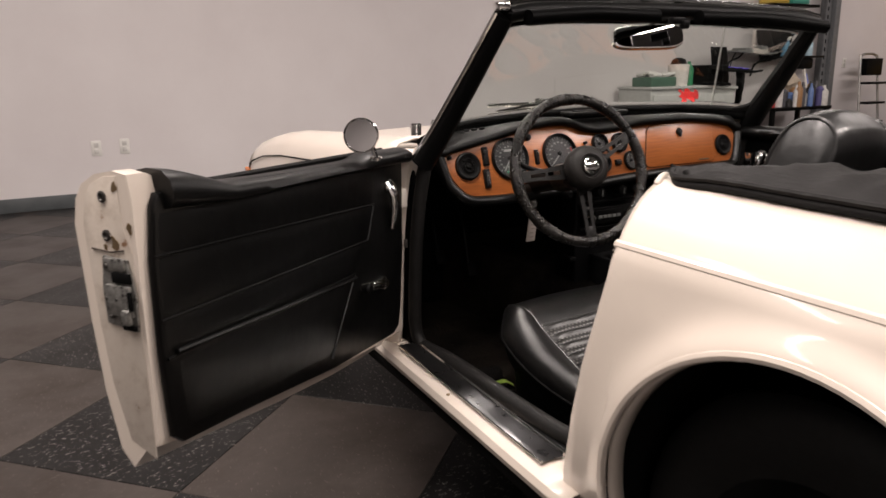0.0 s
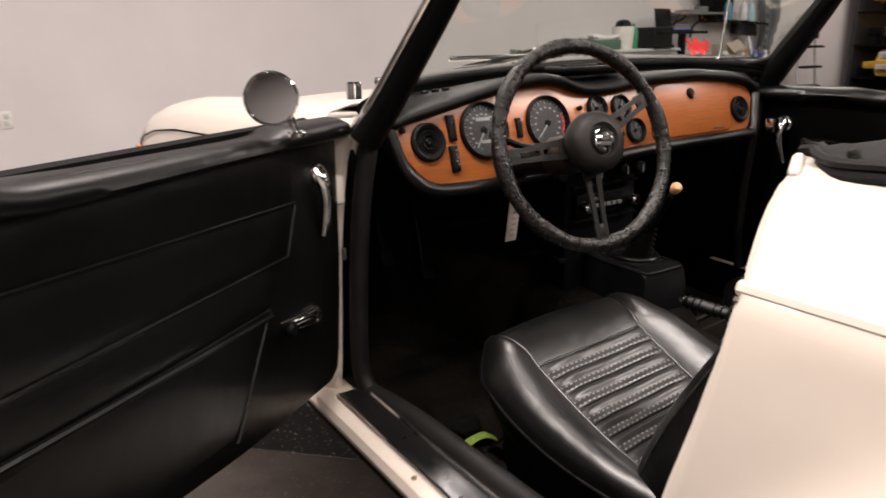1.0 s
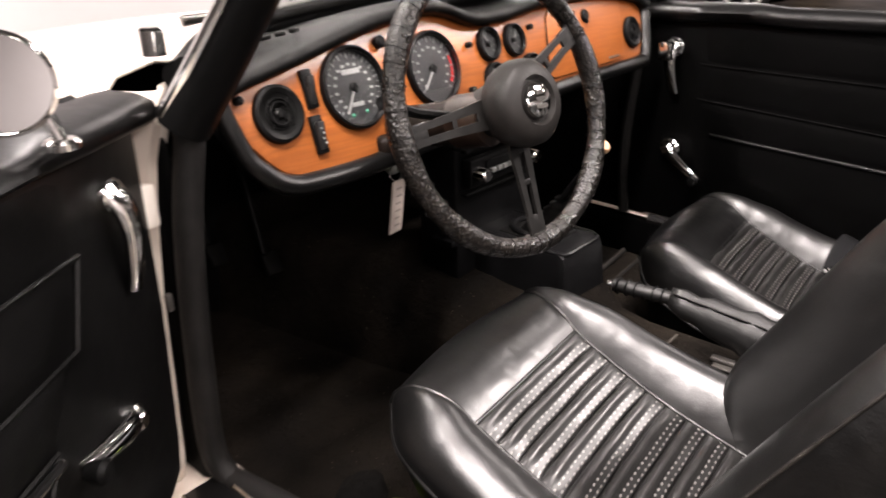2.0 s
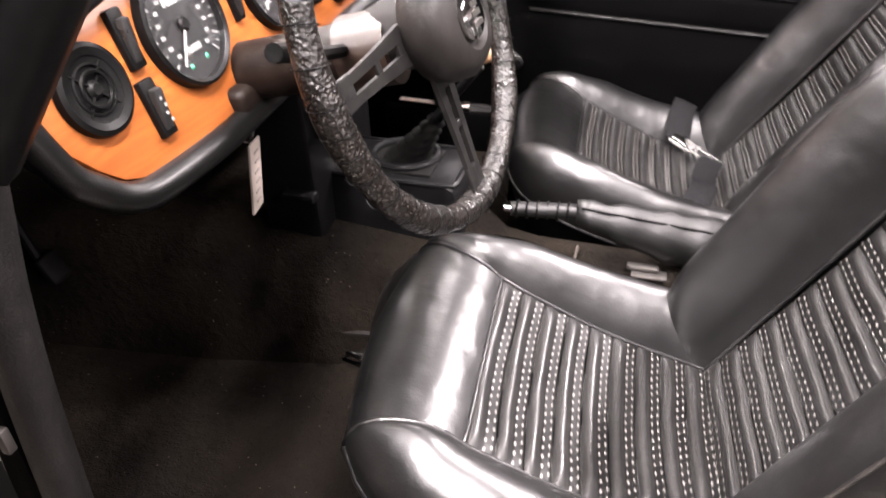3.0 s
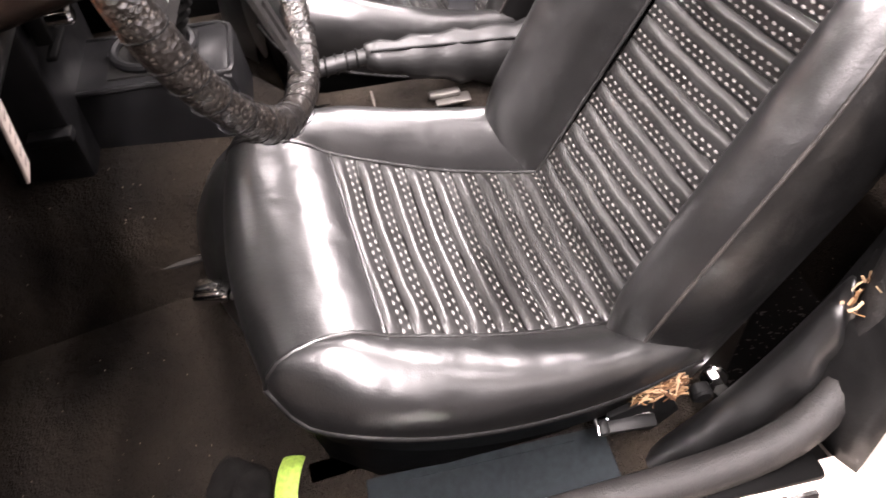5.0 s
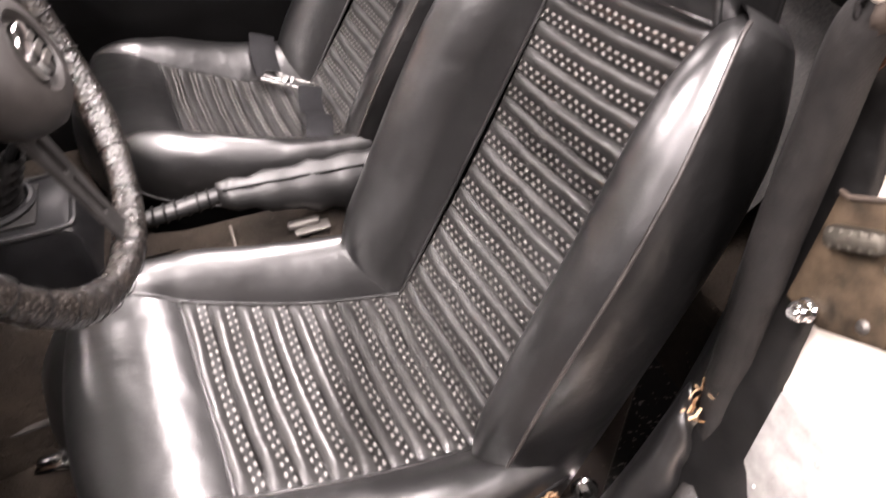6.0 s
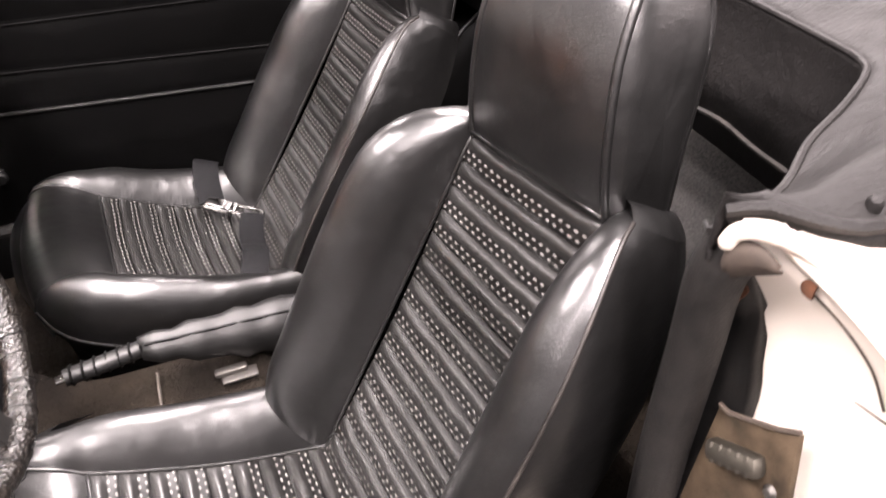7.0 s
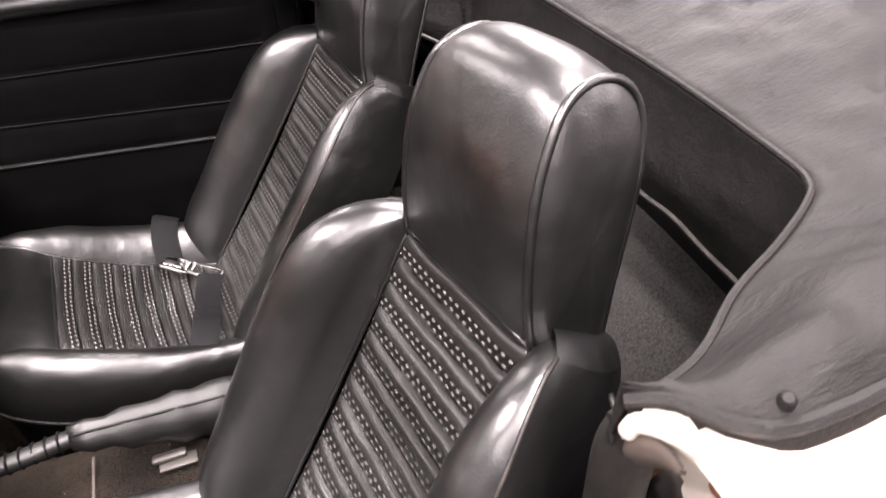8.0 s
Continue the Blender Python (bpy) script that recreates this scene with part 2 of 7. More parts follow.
def hood_vinyl():
    """Grained hood cloth, creased where it was folded."""
    k = vinyl("folded_hood_vinyl", 0.0085, (0.45, 0.7), 900.0, (1.0, 0.92, 0.90), 0.17, 0.45)
    k.bump(k.noise(30.0, 7, 0.68, (1.0, 0.25, 1.0)), 0.5, 0.007)
    k.bump(k.noise(300.0, 3, 0.6, (1.0, 0.25, 1.0)), 0.6, 0.0012)
    k.bump(k.noise(720.0, 2, 0.6), 0.5, 0.0008)
    return k.m


CANVAS = hood_vinyl()


def carpet():
    k = Mat("worn_black_carpet", 1.0, 0, 0.06)
    wear = k.ramp(k.noise(5.0, 7, 0.65), [(0.38, (0.0052, 0.0043, 0.0036)), (0.62, (0.015, 0.0118, 0.009)), (0.85, (0.036, 0.027, 0.020))])
    lint = k.math("MULTIPLY", k.math("LESS_THAN", k.cells(95.0), 0.085), k.math("GREATER_THAN", k.noise(14.0, 3), 0.56))
    k.color(k.mix(lint, wear, (0.16, 0.135, 0.11)))
    k.bump(k.noise(420.0, 2), 1.0, 0.004)
    k.bump(k.noise(60.0, 4), 0.8, 0.008)
    return k.m


CARPET = carpet()


def walnut():
    k = Mat("varnished_walnut_veneer", 0.34)
    warp = k.noise(5.0, 4, 0.6, (1, 1, 3))
    wave = k.node("ShaderNodeTexWave", Scale=16.0, Distortion=14.0, Detail=5.0)
    wave.bands_direction = "Z"
    wave.inputs["Detail Scale"].default_value = 1.2
    k.link(k.coords((0.35, 1, 2.2)), wave.inputs["Vector"])
    band = k.ramp(wave.outputs["Fac"], [(0.0, (0.235, 0.066, 0.0135)), (0.5, (0.255, 0.073, 0.015)), (1.0, (0.275, 0.081, 0.017))])
    pores = k.noise(90.0, 5, 0.6, (0.12, 1, 1.6))
    k.color(k.mix(k.ramp(pores, [(0.42, (0, 0, 0)), (0.68, (0.34, 0.34, 0.34))]), band, (0.12, 0.031, 0.007)))
    k.rough(k.span(warp, 0.24, 0.42))
    k.bump(pores, 0.08, 0.0006)
    k.b.inputs["Coat Weight"].default_value = 0.15
    k.b.inputs["Coat Roughness"].default_value = 0.3
    return k.m


WALNUT = walnut()


def wrap_leather():
    """Perforated black leather with worn paler patches."""
    k = Mat("perforated_wheel_leather", 0.34, 0.0, 0.5)
    holes = k.math("LESS_THAN", k.cells(270.0), 0.24)
    base = k.ramp(k.noise(34.0, 6, 0.65), [(0.35, (0.0028, 0.0023, 0.0020)), (0.62, (0.0060, 0.0048, 0.0038)), (0.82, (0.019, 0.0145, 0.0115))])
    k.color(k.mix(holes, base, (0.042, 0.036, 0.031)))
    k.rough(k.span(k.noise(55.0, 5), 0.16, 0.42))
    k.bump(k.cells(270.0), 0.6, 0.0018)
    k.bump(k.noise(75.0, 5, 0.7), 0.45, 0.003)
    return k.m


WRAP = wrap_leather()


def glassy(name, c=(1, 1, 1), rough=0.0, ior=1.45):
    k = Mat(name, rough)
    k.color(c)
    k.b.inputs["Transmission Weight"].default_value = 1.0
    k.b.inputs["IOR"].default_value = ior
    return k.m


GLASS = glassy("tinted_screen_glass", (0.93, 0.985, 0.945))
DIAL_GLASS = glassy("thin_dial_glass", (0.95, 0.95, 0.95), 0.02, 1.4)
MIRROR = metal("mirror_glass", (0.9, 0.9, 0.9), 0.01, 0.0)


def wall_paint():
    k = Mat("scuffed_white_wall_paint", 0.6)
    k.color(k.ramp(k.noise(0.9, 6, 0.6), [(0.3, (0.62, 0.575, 0.57)), (0.7, (0.69, 0.65, 0.645))]))
    k.bump(k.noise(140.0, 3), 0.12, 0.002)
    return k.m


WALL = wall_paint()


def vct(name, a, b, fleck, amount):
    """Vinyl floor tile: mottled, with flecks, scuffed."""
    k = Mat(name, 0.4, 0.0, 0.22)
    info = k.node("ShaderNodeObjectInfo")
    base = k.ramp(k.noise(7.0, 7, 0.7), [(0.3, a), (0.7, b)])
    chips = k.math("GREATER_THAN", k.noise(70.0, 2, 0.5, (1, 2.6, 1)), amount)
    worn = k.ramp(k.noise(2.3, 8, 0.72), [(0.46, (0, 0, 0)), (0.66, (1, 1, 1))])
    base = k.mix(worn, base, (a[0] * 0.78, a[1] * 0.71, a[2] * 0.64))
    tone = k.mix(k.math("MULTIPLY", info.outputs["Random"], 0.35), k.mix(chips, base, fleck), tuple(c * 0.6 for c in a))
    k.color(tone)
    k.rough(k.span(k.noise(4.0, 6), 0.3, 0.55))
    k.bump(k.noise(60.0, 4), 0.06, 0.001)
    return k.m


TILE_LIGHT = vct("taupe_vinyl_tile", (0.037, 0.0305, 0.027), (0.062, 0.051, 0.0455), (0.095, 0.08, 0.072), 0.68)
TILE_DARK = vct("black_flecked_vinyl_tile", (0.0055, 0.0054, 0.0053), (0.010, 0.0096, 0.0093), (0.19, 0.175, 0.165), 0.655)

# ---- the room ----
X0, X1, Y0, Y1 = -12.0, 13.5, -9.0, 5.63
floor = structure("floor", box((X0 + X1) / 2, (Y0 + Y1) / 2, -0.06, X1 - X0 + 0.4, Y1 - Y0 + 0.4, 0.112, 0), TILE_LIGHT, "checkered vinyl tile floor in taupe and flecked black", "floor")
structure("wall_north", box((X0 + X1) / 2, Y1 + 0.1, CEILING / 2, X1 - X0 + 0.4, 0.2, CEILING, 0), WALL, "plain scuffed white painted showroom wall", "wall")
structure("wall_south", box((X0 + X1) / 2, Y0 - 0.1, CEILING / 2, X1 - X0 + 0.4, 0.2, CEILING, 0), WALL, "plain white painted wall", "wall")
structure("wall_west", box(X0 - 0.1, (Y0 + Y1) / 2, CEILING / 2, 0.2, Y1 - Y0, CEILING, 0), WALL, "plain white painted wall", "wall")
structure("wall_east", box(X1 + 0.1, (Y0 + Y1) / 2, CEILING / 2, 0.2, Y1 - Y0, CEILING, 0), WALL, "plain white painted wall", "wall")
structure("ceiling", box((X0 + X1) / 2, (Y0 + Y1) / 2, CEILING + 0.06, X1 - X0, Y1 - Y0, 0.1, 0), plain("ceiling_board", (0.07, 0.068, 0.066), 0.8), "plain dark ceiling board", "ceiling")
BASE_MAT = plain("grey_vinyl_base", (0.075, 0.082, 0.085), 0.35, 0.2, 6)
structure("baseboard", box((X0 + 8.0) / 2, Y1 - 0.006, 0.055, 8.0 - X0, 0.012, 0.11, 0.003), BASE_MAT, "dark grey vinyl skirting along the white wall", "baseboard")


# ---- the car: a cream two-seat roadster ----
car = thing("roadster", "cream two-seat roadster, hood folded, driver's door open", "car")
STEP = 0.02


def lerp(a, b, t):
    return a + (b - a) * t


def along(table, x):
    """Value at x by straight lines between the rows of a table."""
    if x <= table[0][0]:
        return table[0][1]
    for (a, p), (b, q) in zip(table, table[1:]):
        if x <= b:
            return p + (q - p) * (x - a) / (b - a)
    return table[-1][1]


# cross-section of the flank: x of the left side at each height
FLANK = [(0.27, 0.668), (0.34, 0.685), (0.45, 0.697), (0.56, 0.697), (0.66, 0.688), (0.735, 0.676), (0.752, 0.670), (0.775, 0.652), (0.80, 0.626), (0.818, 0.602), (0.832, 0.575), (0.840, 0.556), (0.842, 0.54)]
SHUT = [(0.27, 0.078), (0.42, 0.031), (0.535, 0.004), (0.643, -0.023), (0.70, -0.034), (0.755, -0.040), (0.807, -0.020), (0.848, 0.0), (0.862, 0.004)]
ARCH_Y, ARCH_Z, ARCH_R = -0.388, 0.367, 0.318


def wing_point(y, z, sgn):
    x = along(FLANK, z)
    d = math.hypot(y - ARCH_Y, z - ARCH_Z)
    x += 0.022 * math.exp(-((d - ARCH_R) / 0.035) ** 2) * (1 if z < 0.74 else max(0, 1 - (z - 0.74) / 0.03))
    return (sgn * x, y, z)


def rear_wing(sgn):
    """The skin round the rear wheel, from the door's shut line to the tail."""
    heights = [h for h, _ in FLANK]
    cols = []
    ys = [ARCH_Y + ARCH_R * math.cos(a) for a in np.linspace(0, math.pi, 29)]
    for w in np.linspace(1, 0, 6):
        cols.append(("front", w))
    cols += [("arch", y) for y in ys[1:-1]]
    cols += [("back", y) for y in np.linspace(ARCH_Y - ARCH_R - 0.001, -1.35, 9)]
    rows = []
    for kind, q in cols:
        if kind == "arch":
            low = ARCH_Z + math.sqrt(max(0, ARCH_R ** 2 - (q - ARCH_Y) ** 2))
        else:
            low = 0.27
        zs = []
        top_rows = [h for h in heights if h >= 0.735]
        for i in range(12):
            zs.append(lerp(low, 0.735, i / 12))
        zs += top_rows
        row = []
        for z in zs:
            y = lerp(ARCH_Y + ARCH_R, along(SHUT, z), q) if kind == "front" else q
            row.append(wing_point(y, z, sgn))
        rows.append(row)
    return grid(rows)


wing_l = part("rear_wing", rear_wing(-1), CREAM, car, "cream painted rear wing with a swage line", 30, solid=0.004, offset=1.0)
wing_r = part("rear_wing", rear_wing(1), CREAM, car, "cream painted rear wing with a swage line", 30, solid=0.004, offset=-1.0)


def swage_strip(sgn):
    return tube([wing_point(lerp(-0.034, -1.35, i / 30), 0.757, sgn) for i in range(31)], 0.0075, 8)


part("swage_strip", swage_strip(-1), CREAM, wing_l)
# dark bead standing in for the shade under the swage
part("swage_groove", tube([Vector(wing_point(lerp(-0.034, -1.35, i / 30), 0.7475, -1)) + Vector((-0.0004, 0, 0)) for i in range(31)], 0.0036, 6), plain("swage_shade_grey", (0.10, 0.085, 0.072), 0.7, 0.3, 40), wing_l)


def arch_lip(sgn):
    pts = []
    for a in np.linspace(-0.28, math.pi + 0.28, 41):
        y, z = ARCH_Y + ARCH_R * math.cos(a), ARCH_Z + ARCH_R * math.sin(a)
        p = Vector(wing_point(y, z, sgn))
        pts.append(p + Vector((-sgn * 0.012, 0, 0)))
    rows = [[p for p in pts], [p + Vector((-sgn * 0.03, 0, 0)) for p in pts]]
    return grid(rows)


part("arch_lip", join(arch_lip(-1), tube([Vector(wing_point(ARCH_Y + (ARCH_R + 0.004) * math.cos(a), ARCH_Z + (ARCH_R + 0.004) * math.sin(a), -1)) + Vector((0.002, 0, 0)) for a in np.linspace(-0.28, math.pi + 0.28, 49)], 0.008, 8)), CREAM, wing_l, solid=0.003)
# dark wheel housing
house = []
for xx in (-0.665, -0.60, -0.44):
    house.append([(xx, ARCH_Y + (ARCH_R + 0.01) * math.cos(a), ARCH_Z + (ARCH_R + 0.01) * math.sin(a)) for a in np.linspace(-0.35, math.pi + 0.35, 33)])
part("wheel_housing", grid(house + [[(-0.44, ARCH_Y, 0.3)] * 33]), DARK, car)


def road_wheel(name, x, y, sgn):
    """Tyre and rim, upright beside the hub; the rim is black for the arch's shade."""
    m = axis_frame((x, y, 0.312), (0, 1, 0), (sgn, 0, 0))
    prof = [(0.195, -0.075), (0.24, -0.088), (0.29, -0.084), (0.308, -0.068), (0.312, -0.03), (0.312, 0.03), (0.308, 0.068), (0.29, 0.084), (0.24, 0.088), (0.195, 0.075), (0.195, -0.075)]
    ob = part(name, lathe(prof, 48, m), RUBBER, car, "black rubber tyre on a steel rim")
    part("rim", lathe([(0.0, 0.03), (0.06, 0.034), (0.07, 0.02), (0.15, 0.028), (0.165, 0.05), (0.195, 0.072), (0.2, 0.06), (0.19, 0.0)], 40, m), BLACK, ob)
    return ob


road_wheel("wheel", -0.55, ARCH_Y, -1)
road_wheel("wheel", 0.585, ARCH_Y, 1)
road_wheel("wheel", -0.60, 1.87, -1)
road_wheel("wheel", 0.60, 1.87, 1)


# door jambs: the painted faces behind the doors' rear edges
def jamb(sgn):
    rows = []
    for z in np.linspace(0.275, 0.848, 22):
        xo, y = along(FLANK, z), along(SHUT, z)
        xi = (0.488 if sgn < 0 else 0.572) + 0.03 * max(0, (0.5 - z) / 0.2) + 0.03 * min(1, max(0, (z - 0.77) / 0.05))
        row = []
        for w in np.linspace(0, 1, 8):
            dip = -0.012 * math.sin(math.pi * w) + 0.012 * w
            row.append((sgn * lerp(xo, xi, w), y + dip - 0.002, z))
        rows.append(row)
    return grid(rows)


jamb_l = part("rear_door_jamb", jamb(-1), JAMB, car, "worn cream door jamb with rust round the striker", solid=0.004, offset=-1)
part("rear_door_jamb", jamb(1), VINYL_DULL, car, "black trimmed door jamb", solid=0.004)
# black trim strip lapping the jamb's inner edge
LAP = [(0.30, 0.622), (0.371, 0.606), (0.454, 0.586), (0.50, 0.562), (0.60, 0.548), (0.685, 0.540), (0.72, 0.528), (0.76, 0.520), (0.824, 0.515)]
lap = []
for z in np.linspace(0.30, 0.824, 40):
    y, xo = along(SHUT, z) + 0.004, along(LAP, z) + 0.0015 * noise.noise(Vector((z * 40, 0.4, 2.0)))
    lap.append([(-lerp(0.484, xo, w), y + 0.014 * math.sin(math.pi * min(1.0, 0.12 + 0.88 * w)) ** 0.6 + 0.006 * (1 - w) + 0.0015 * noise.noise(Vector((z * 22, w * 6, 5.0))), z) for w in np.linspace(0, 1, 9)])
part("jamb_trim", grid(lap), SIDE_VINYL, jamb_l, "black vinyl trim lapped over the jamb's edge", 180, solid=0.0025, offset=0.0)
RUST = plain("flaking_orange_rust", (0.085, 0.032, 0.014), 0.8, 0.7, 60, 0.7)
parts("rust_spot", [prism([(r * math.cos(q) * (1 + 0.3 * math.sin(3 * q + r * 900)), r * 1.5 * math.sin(q) * (1 + 0.25 * math.cos(2 * q))) for q in np.linspace(0, 2 * math.pi, 16, endpoint=False)], 0.0015, axis_frame((x, along(SHUT, z) + h, z), (-1, 0, 0), (0, 0.97, 0.24))) for x, z, r, h in ((-0.508, 0.775, 0.007, 0.019), (-0.556, 0.812, 0.005, 0.000))], RUST, jamb_l)
part("quarter_trim", box(0.606, -0.03, 0.585, 0.012, 0.085, 0.48, 0.004), VINYL_DULL, car, "black trim behind the shut door")
# striker on its rusty plate
GRIME_SHADE = plain("seam_grime_and_shade", (0.045, 0.033, 0.025), 0.8, 0.4, 60)
sm = axis_frame((-0.560, 0.0, 0.628), (-0.86, 0, 0), (0, 0.97, 0.24))
part("striker_plate", prism([(-0.036, 0.050), (-0.026, 0.050), (0.012, 0.072), (0.025, 0.082), (0.040, 0.04), (0.061, -0.021), (0.008, -0.048), (-0.03, -0.046)], 0.005, sm, 0.0015), plain("rusty_brown_plate", (0.034, 0.024, 0.015), 0.7, 0.7, 40, 0.5, 0.15), jamb_l, "rusty bare metal striker plate")
part("plate_lip", tube([sm @ Vector(p) for p in ((-0.036, 0.052, 0.005), (-0.026, 0.053, 0.006), (0.012, 0.075, 0.006), (0.025, 0.085, 0.005))], 0.002, 6), GRIME_SHADE, jamb_l)
sb = sm @ Matrix.Translation((-0.003, 0.032, 0.014)) @ Matrix.Rotation(0.5, 4, "Z")
part("striker_block", join(xf(sb, box(0, 0, -0.004, 0.048, 0.018, 0.016, 0.006)), *[xf(sb, box(-0.016 + 0.008 * i, 0, 0.001, 0.0045, 0.0165, 0.006, 0.002)) for i in range(5)]), metal("zinc_casting", (0.10, 0.092, 0.078), 0.42, 0.25), jamb_l, "ribbed zinc striker block")
part("striker_bolt", join(disc(0.010, 0.008, sm @ Matrix.Translation((-0.006, -0.040, 0.003)), 18, 0.002), *[disc(r, 0.006, sm @ Matrix.Translation((-0.006, -0.040, h)), 18, 0.002) for r, h in ((0.0072, 0.010), (0.0085, 0.015), (0.006, 0.020))]), CHROME, jamb_l)
parts("striker_screw", (disc(0.006, 0.004, sm @ Matrix.Translation((0.028, 0.03, 0.004)), 10), disc(0.006, 0.004, sm @ Matrix.Translation((0.035, -0.02, 0.004)), 10)), STEEL, jamb_l)
# crease line coloured dark, standing for shade in the fold
part("jamb_crease", tube([Vector((-lerp(0.52, 0.645, t), along(SHUT, lerp(0.722, 0.748, t)) + 0.001 - 0.012 * math.sin(math.pi * (1 - t) * 0.8) * 0.6, lerp(0.722, 0.748, t))) for t in np.linspace(0, 1, 9)], 0.0009, 6), GRIME_SHADE, jamb_l)
part("jamb_seam", tube(smooth_path([(-x, along(SHUT, z) - 0.001, z) for x, z in ((0.551, 0.808), (0.578, 0.798), (0.60, 0.778), (0.612, 0.750))], 5), 0.001, 6), GRIME_SHADE, jamb_l)
# the lower steel plate on the jamb
part("jamb_plate", xf(axis_frame((-0.614, 0.038, 0.450), (1, 0, 0), (0, 1, 0.1)), join(box(0, 0, 0.003, 0.08, 0.14, 0.003, 0.001), disc(0.004, 0.006, Matrix.Translation((0.02, 0.04, 0)), 8), disc(0.004, 0.006, Matrix.Translation((-0.015, -0.045, 0)), 8))), plain("grey_primer", (0.27, 0.265, 0.255), 0.5, 0.3, 60, 0.3), jamb_l, "grey plate with small screws")
# chipped bare-metal cap over the jamb's top
part("wing_edge", tube([Vector((-along(FLANK, z) + 0.002, along(SHUT, z), z)) for z in np.linspace(0.30, 0.842, 40)] , 0.0045, 8), CREAM, jamb_l)
part("jamb_cap", tube(smooth_path([(-0.514, 0.015, 0.826), (-0.520, 0.013, 0.840), (-0.535, 0.006, 0.847), (-0.552, -0.003, 0.846), (-0.572, -0.013, 0.838)], 5), [0.004] + [0.0062] * 19 + [0.003], 10), CREAM, jamb_l)
part("jamb_grime", grid([[(-lerp(0.516, 0.548, t), lerp(0.011, -0.001, t) + d, lerp(lerp(0.830, 0.838, math.sin(math.pi * t)), lerp(0.802, 0.824, t), w)) for t in np.linspace(0, 1, 9)] for w, d in ((0.0, 0.004), (0.5, 0.006), (1.0, 0.001))]), GRIME_SHADE, jamb_l, "dark bare metal under the cap", 180, solid=0.002, offset=0.0)

# rear deck and tail behind the cockpit
deck = []
for y in np.linspace(-0.62, -1.4, 8):
    deck.append([(x, y, 0.848 + 0.012 * (1 - (x / 0.56) ** 2) - 0.05 * max(0, (-0.9 - y) / 0.5)) for x in np.linspace(-0.56, 0.56, 13)])
part("rear_deck", grid(deck), CREAM, car, "cream boot lid behind the folded hood", solid=0.004)
part("tail_panel", box(0, -1.38, 0.56, 1.2, 0.06, 0.55, 0.05), CREAM, car)


# sills, with tread plates
def sill(sgn, prof):
    rows = []
    for y in np.linspace(0.02, 0.92, 14):
        lift = 0.02 * max(0, (y - 0.1) / 0.8)
        rows.append([(sgn * x, y, z + lift) for x, z in prof])
    return grid(rows)


SILL_TOP = [(0.60, 0.302), (0.655, 0.306), (0.692, 0.304), (0.708, 0.296), (0.714, 0.282), (0.708, 0.266), (0.690, 0.258)]
SILL_LOW = [(0.692, 0.259), (0.690, 0.235), (0.672, 0.20), (0.645, 0.18)]


sill_l = part("sill", sill(-1, SILL_TOP), CREAM, car, "cream painted sill with an alloy tread plate", solid=0.003)
part("sill", sill(1, SILL_TOP), CREAM, car, solid=0.003)
# the turn-under is coloured black in place of the shade below the sill
parts("sill_underside", (sill(-1, SILL_LOW), sill(1, SILL_LOW)), DARK, car, "sill underside, coloured dark for its shade", solid=0.003)
part("tread_plate", grid([[(x, y, 0.309 + 0.02 * (y - 0.1) / 0.8 + h) for x, h in ((-0.687, 0), (-0.685, 0.003), (-0.681, 0.0045), (-0.670, 0.004), (-0.660, 0.0045), (-0.650, 0.004), (-0.640, 0.0045), (-0.635, 0.003), (-0.632, 0))] for y in (0.125, 0.76)]), metal("polished_tread", (0.17, 0.17, 0.175), 0.2, 0.2), sill_l, "polished dark alloy tread plate", solid=0.002)
parts("tread_edge", (tube([(-0.686, 0.125, 0.313), (-0.686, 0.76, 0.329)], 0.0022, 6), tube([(-0.634, 0.125, 0.315), (-0.634, 0.76, 0.331)], 0.0042, 6)), CHROME, sill_l)
part("sill_drain_chip", join(disc(0.006, 0.002, Matrix.Translation((-0.695, 0.47, 0.312)), 9)), RUSTY, sill_l)

# front door post: painted edge and hinge face
post = []
for z, x, y in ((0.30, -0.672, 0.80), (0.36, -0.672, 0.785), (0.45, -0.672, 0.775), (0.60, -0.668, 0.765), (0.70, -0.662, 0.755), (0.76, -0.655, 0.75), (0.80, -0.645, 0.745), (0.835, -0.635, 0.745)):
    post.append([(x - 0.03, y + 0.05, z), (x - 0.012, y + 0.012, z), (x, y, z), (x + 0.012, y + 0.004, z), (x + 0.018, y + 0.02, z), (x + 0.05, y + 0.05, z)])
post_l = part("front_door_post", grid(post), CREAM, car, "cream painted edge of the door opening", solid=0.004)
part("post_seal", tube(smooth_path([(-0.625, 0.74, 0.315), (-0.632, 0.765, 0.36), (-0.636, 0.758, 0.45), (-0.632, 0.748, 0.60), (-0.625, 0.74, 0.70), (-0.612, 0.735, 0.78), (-0.6, 0.74, 0.83)], 5), 0.017, 10), FURRY, post_l, "worn furry draught strip")
parts("post_clip", (box(-0.662, 0.748, 0.60, 0.008, 0.008, 0.022, 0.002), box(-0.67, 0.756, 0.82, 0.016, 0.02, 0.010, 0.003)), STEEL, post_l)
part("upper_hinge", join(box(-0.668, 0.772, 0.715, 0.03, 0.05, 0.05, 0.005), tube([(-0.685, 0.755, 0.685), (-0.685, 0.755, 0.745)], 0.008, 10)), JAMB, post_l)
part("lower_hinge", join(box(-0.69, 0.785, 0.42, 0.03, 0.05, 0.05, 0.005), tube([(-0.705, 0.768, 0.39), (-0.705, 0.768, 0.45)], 0.008, 10)), JAMB, post_l)
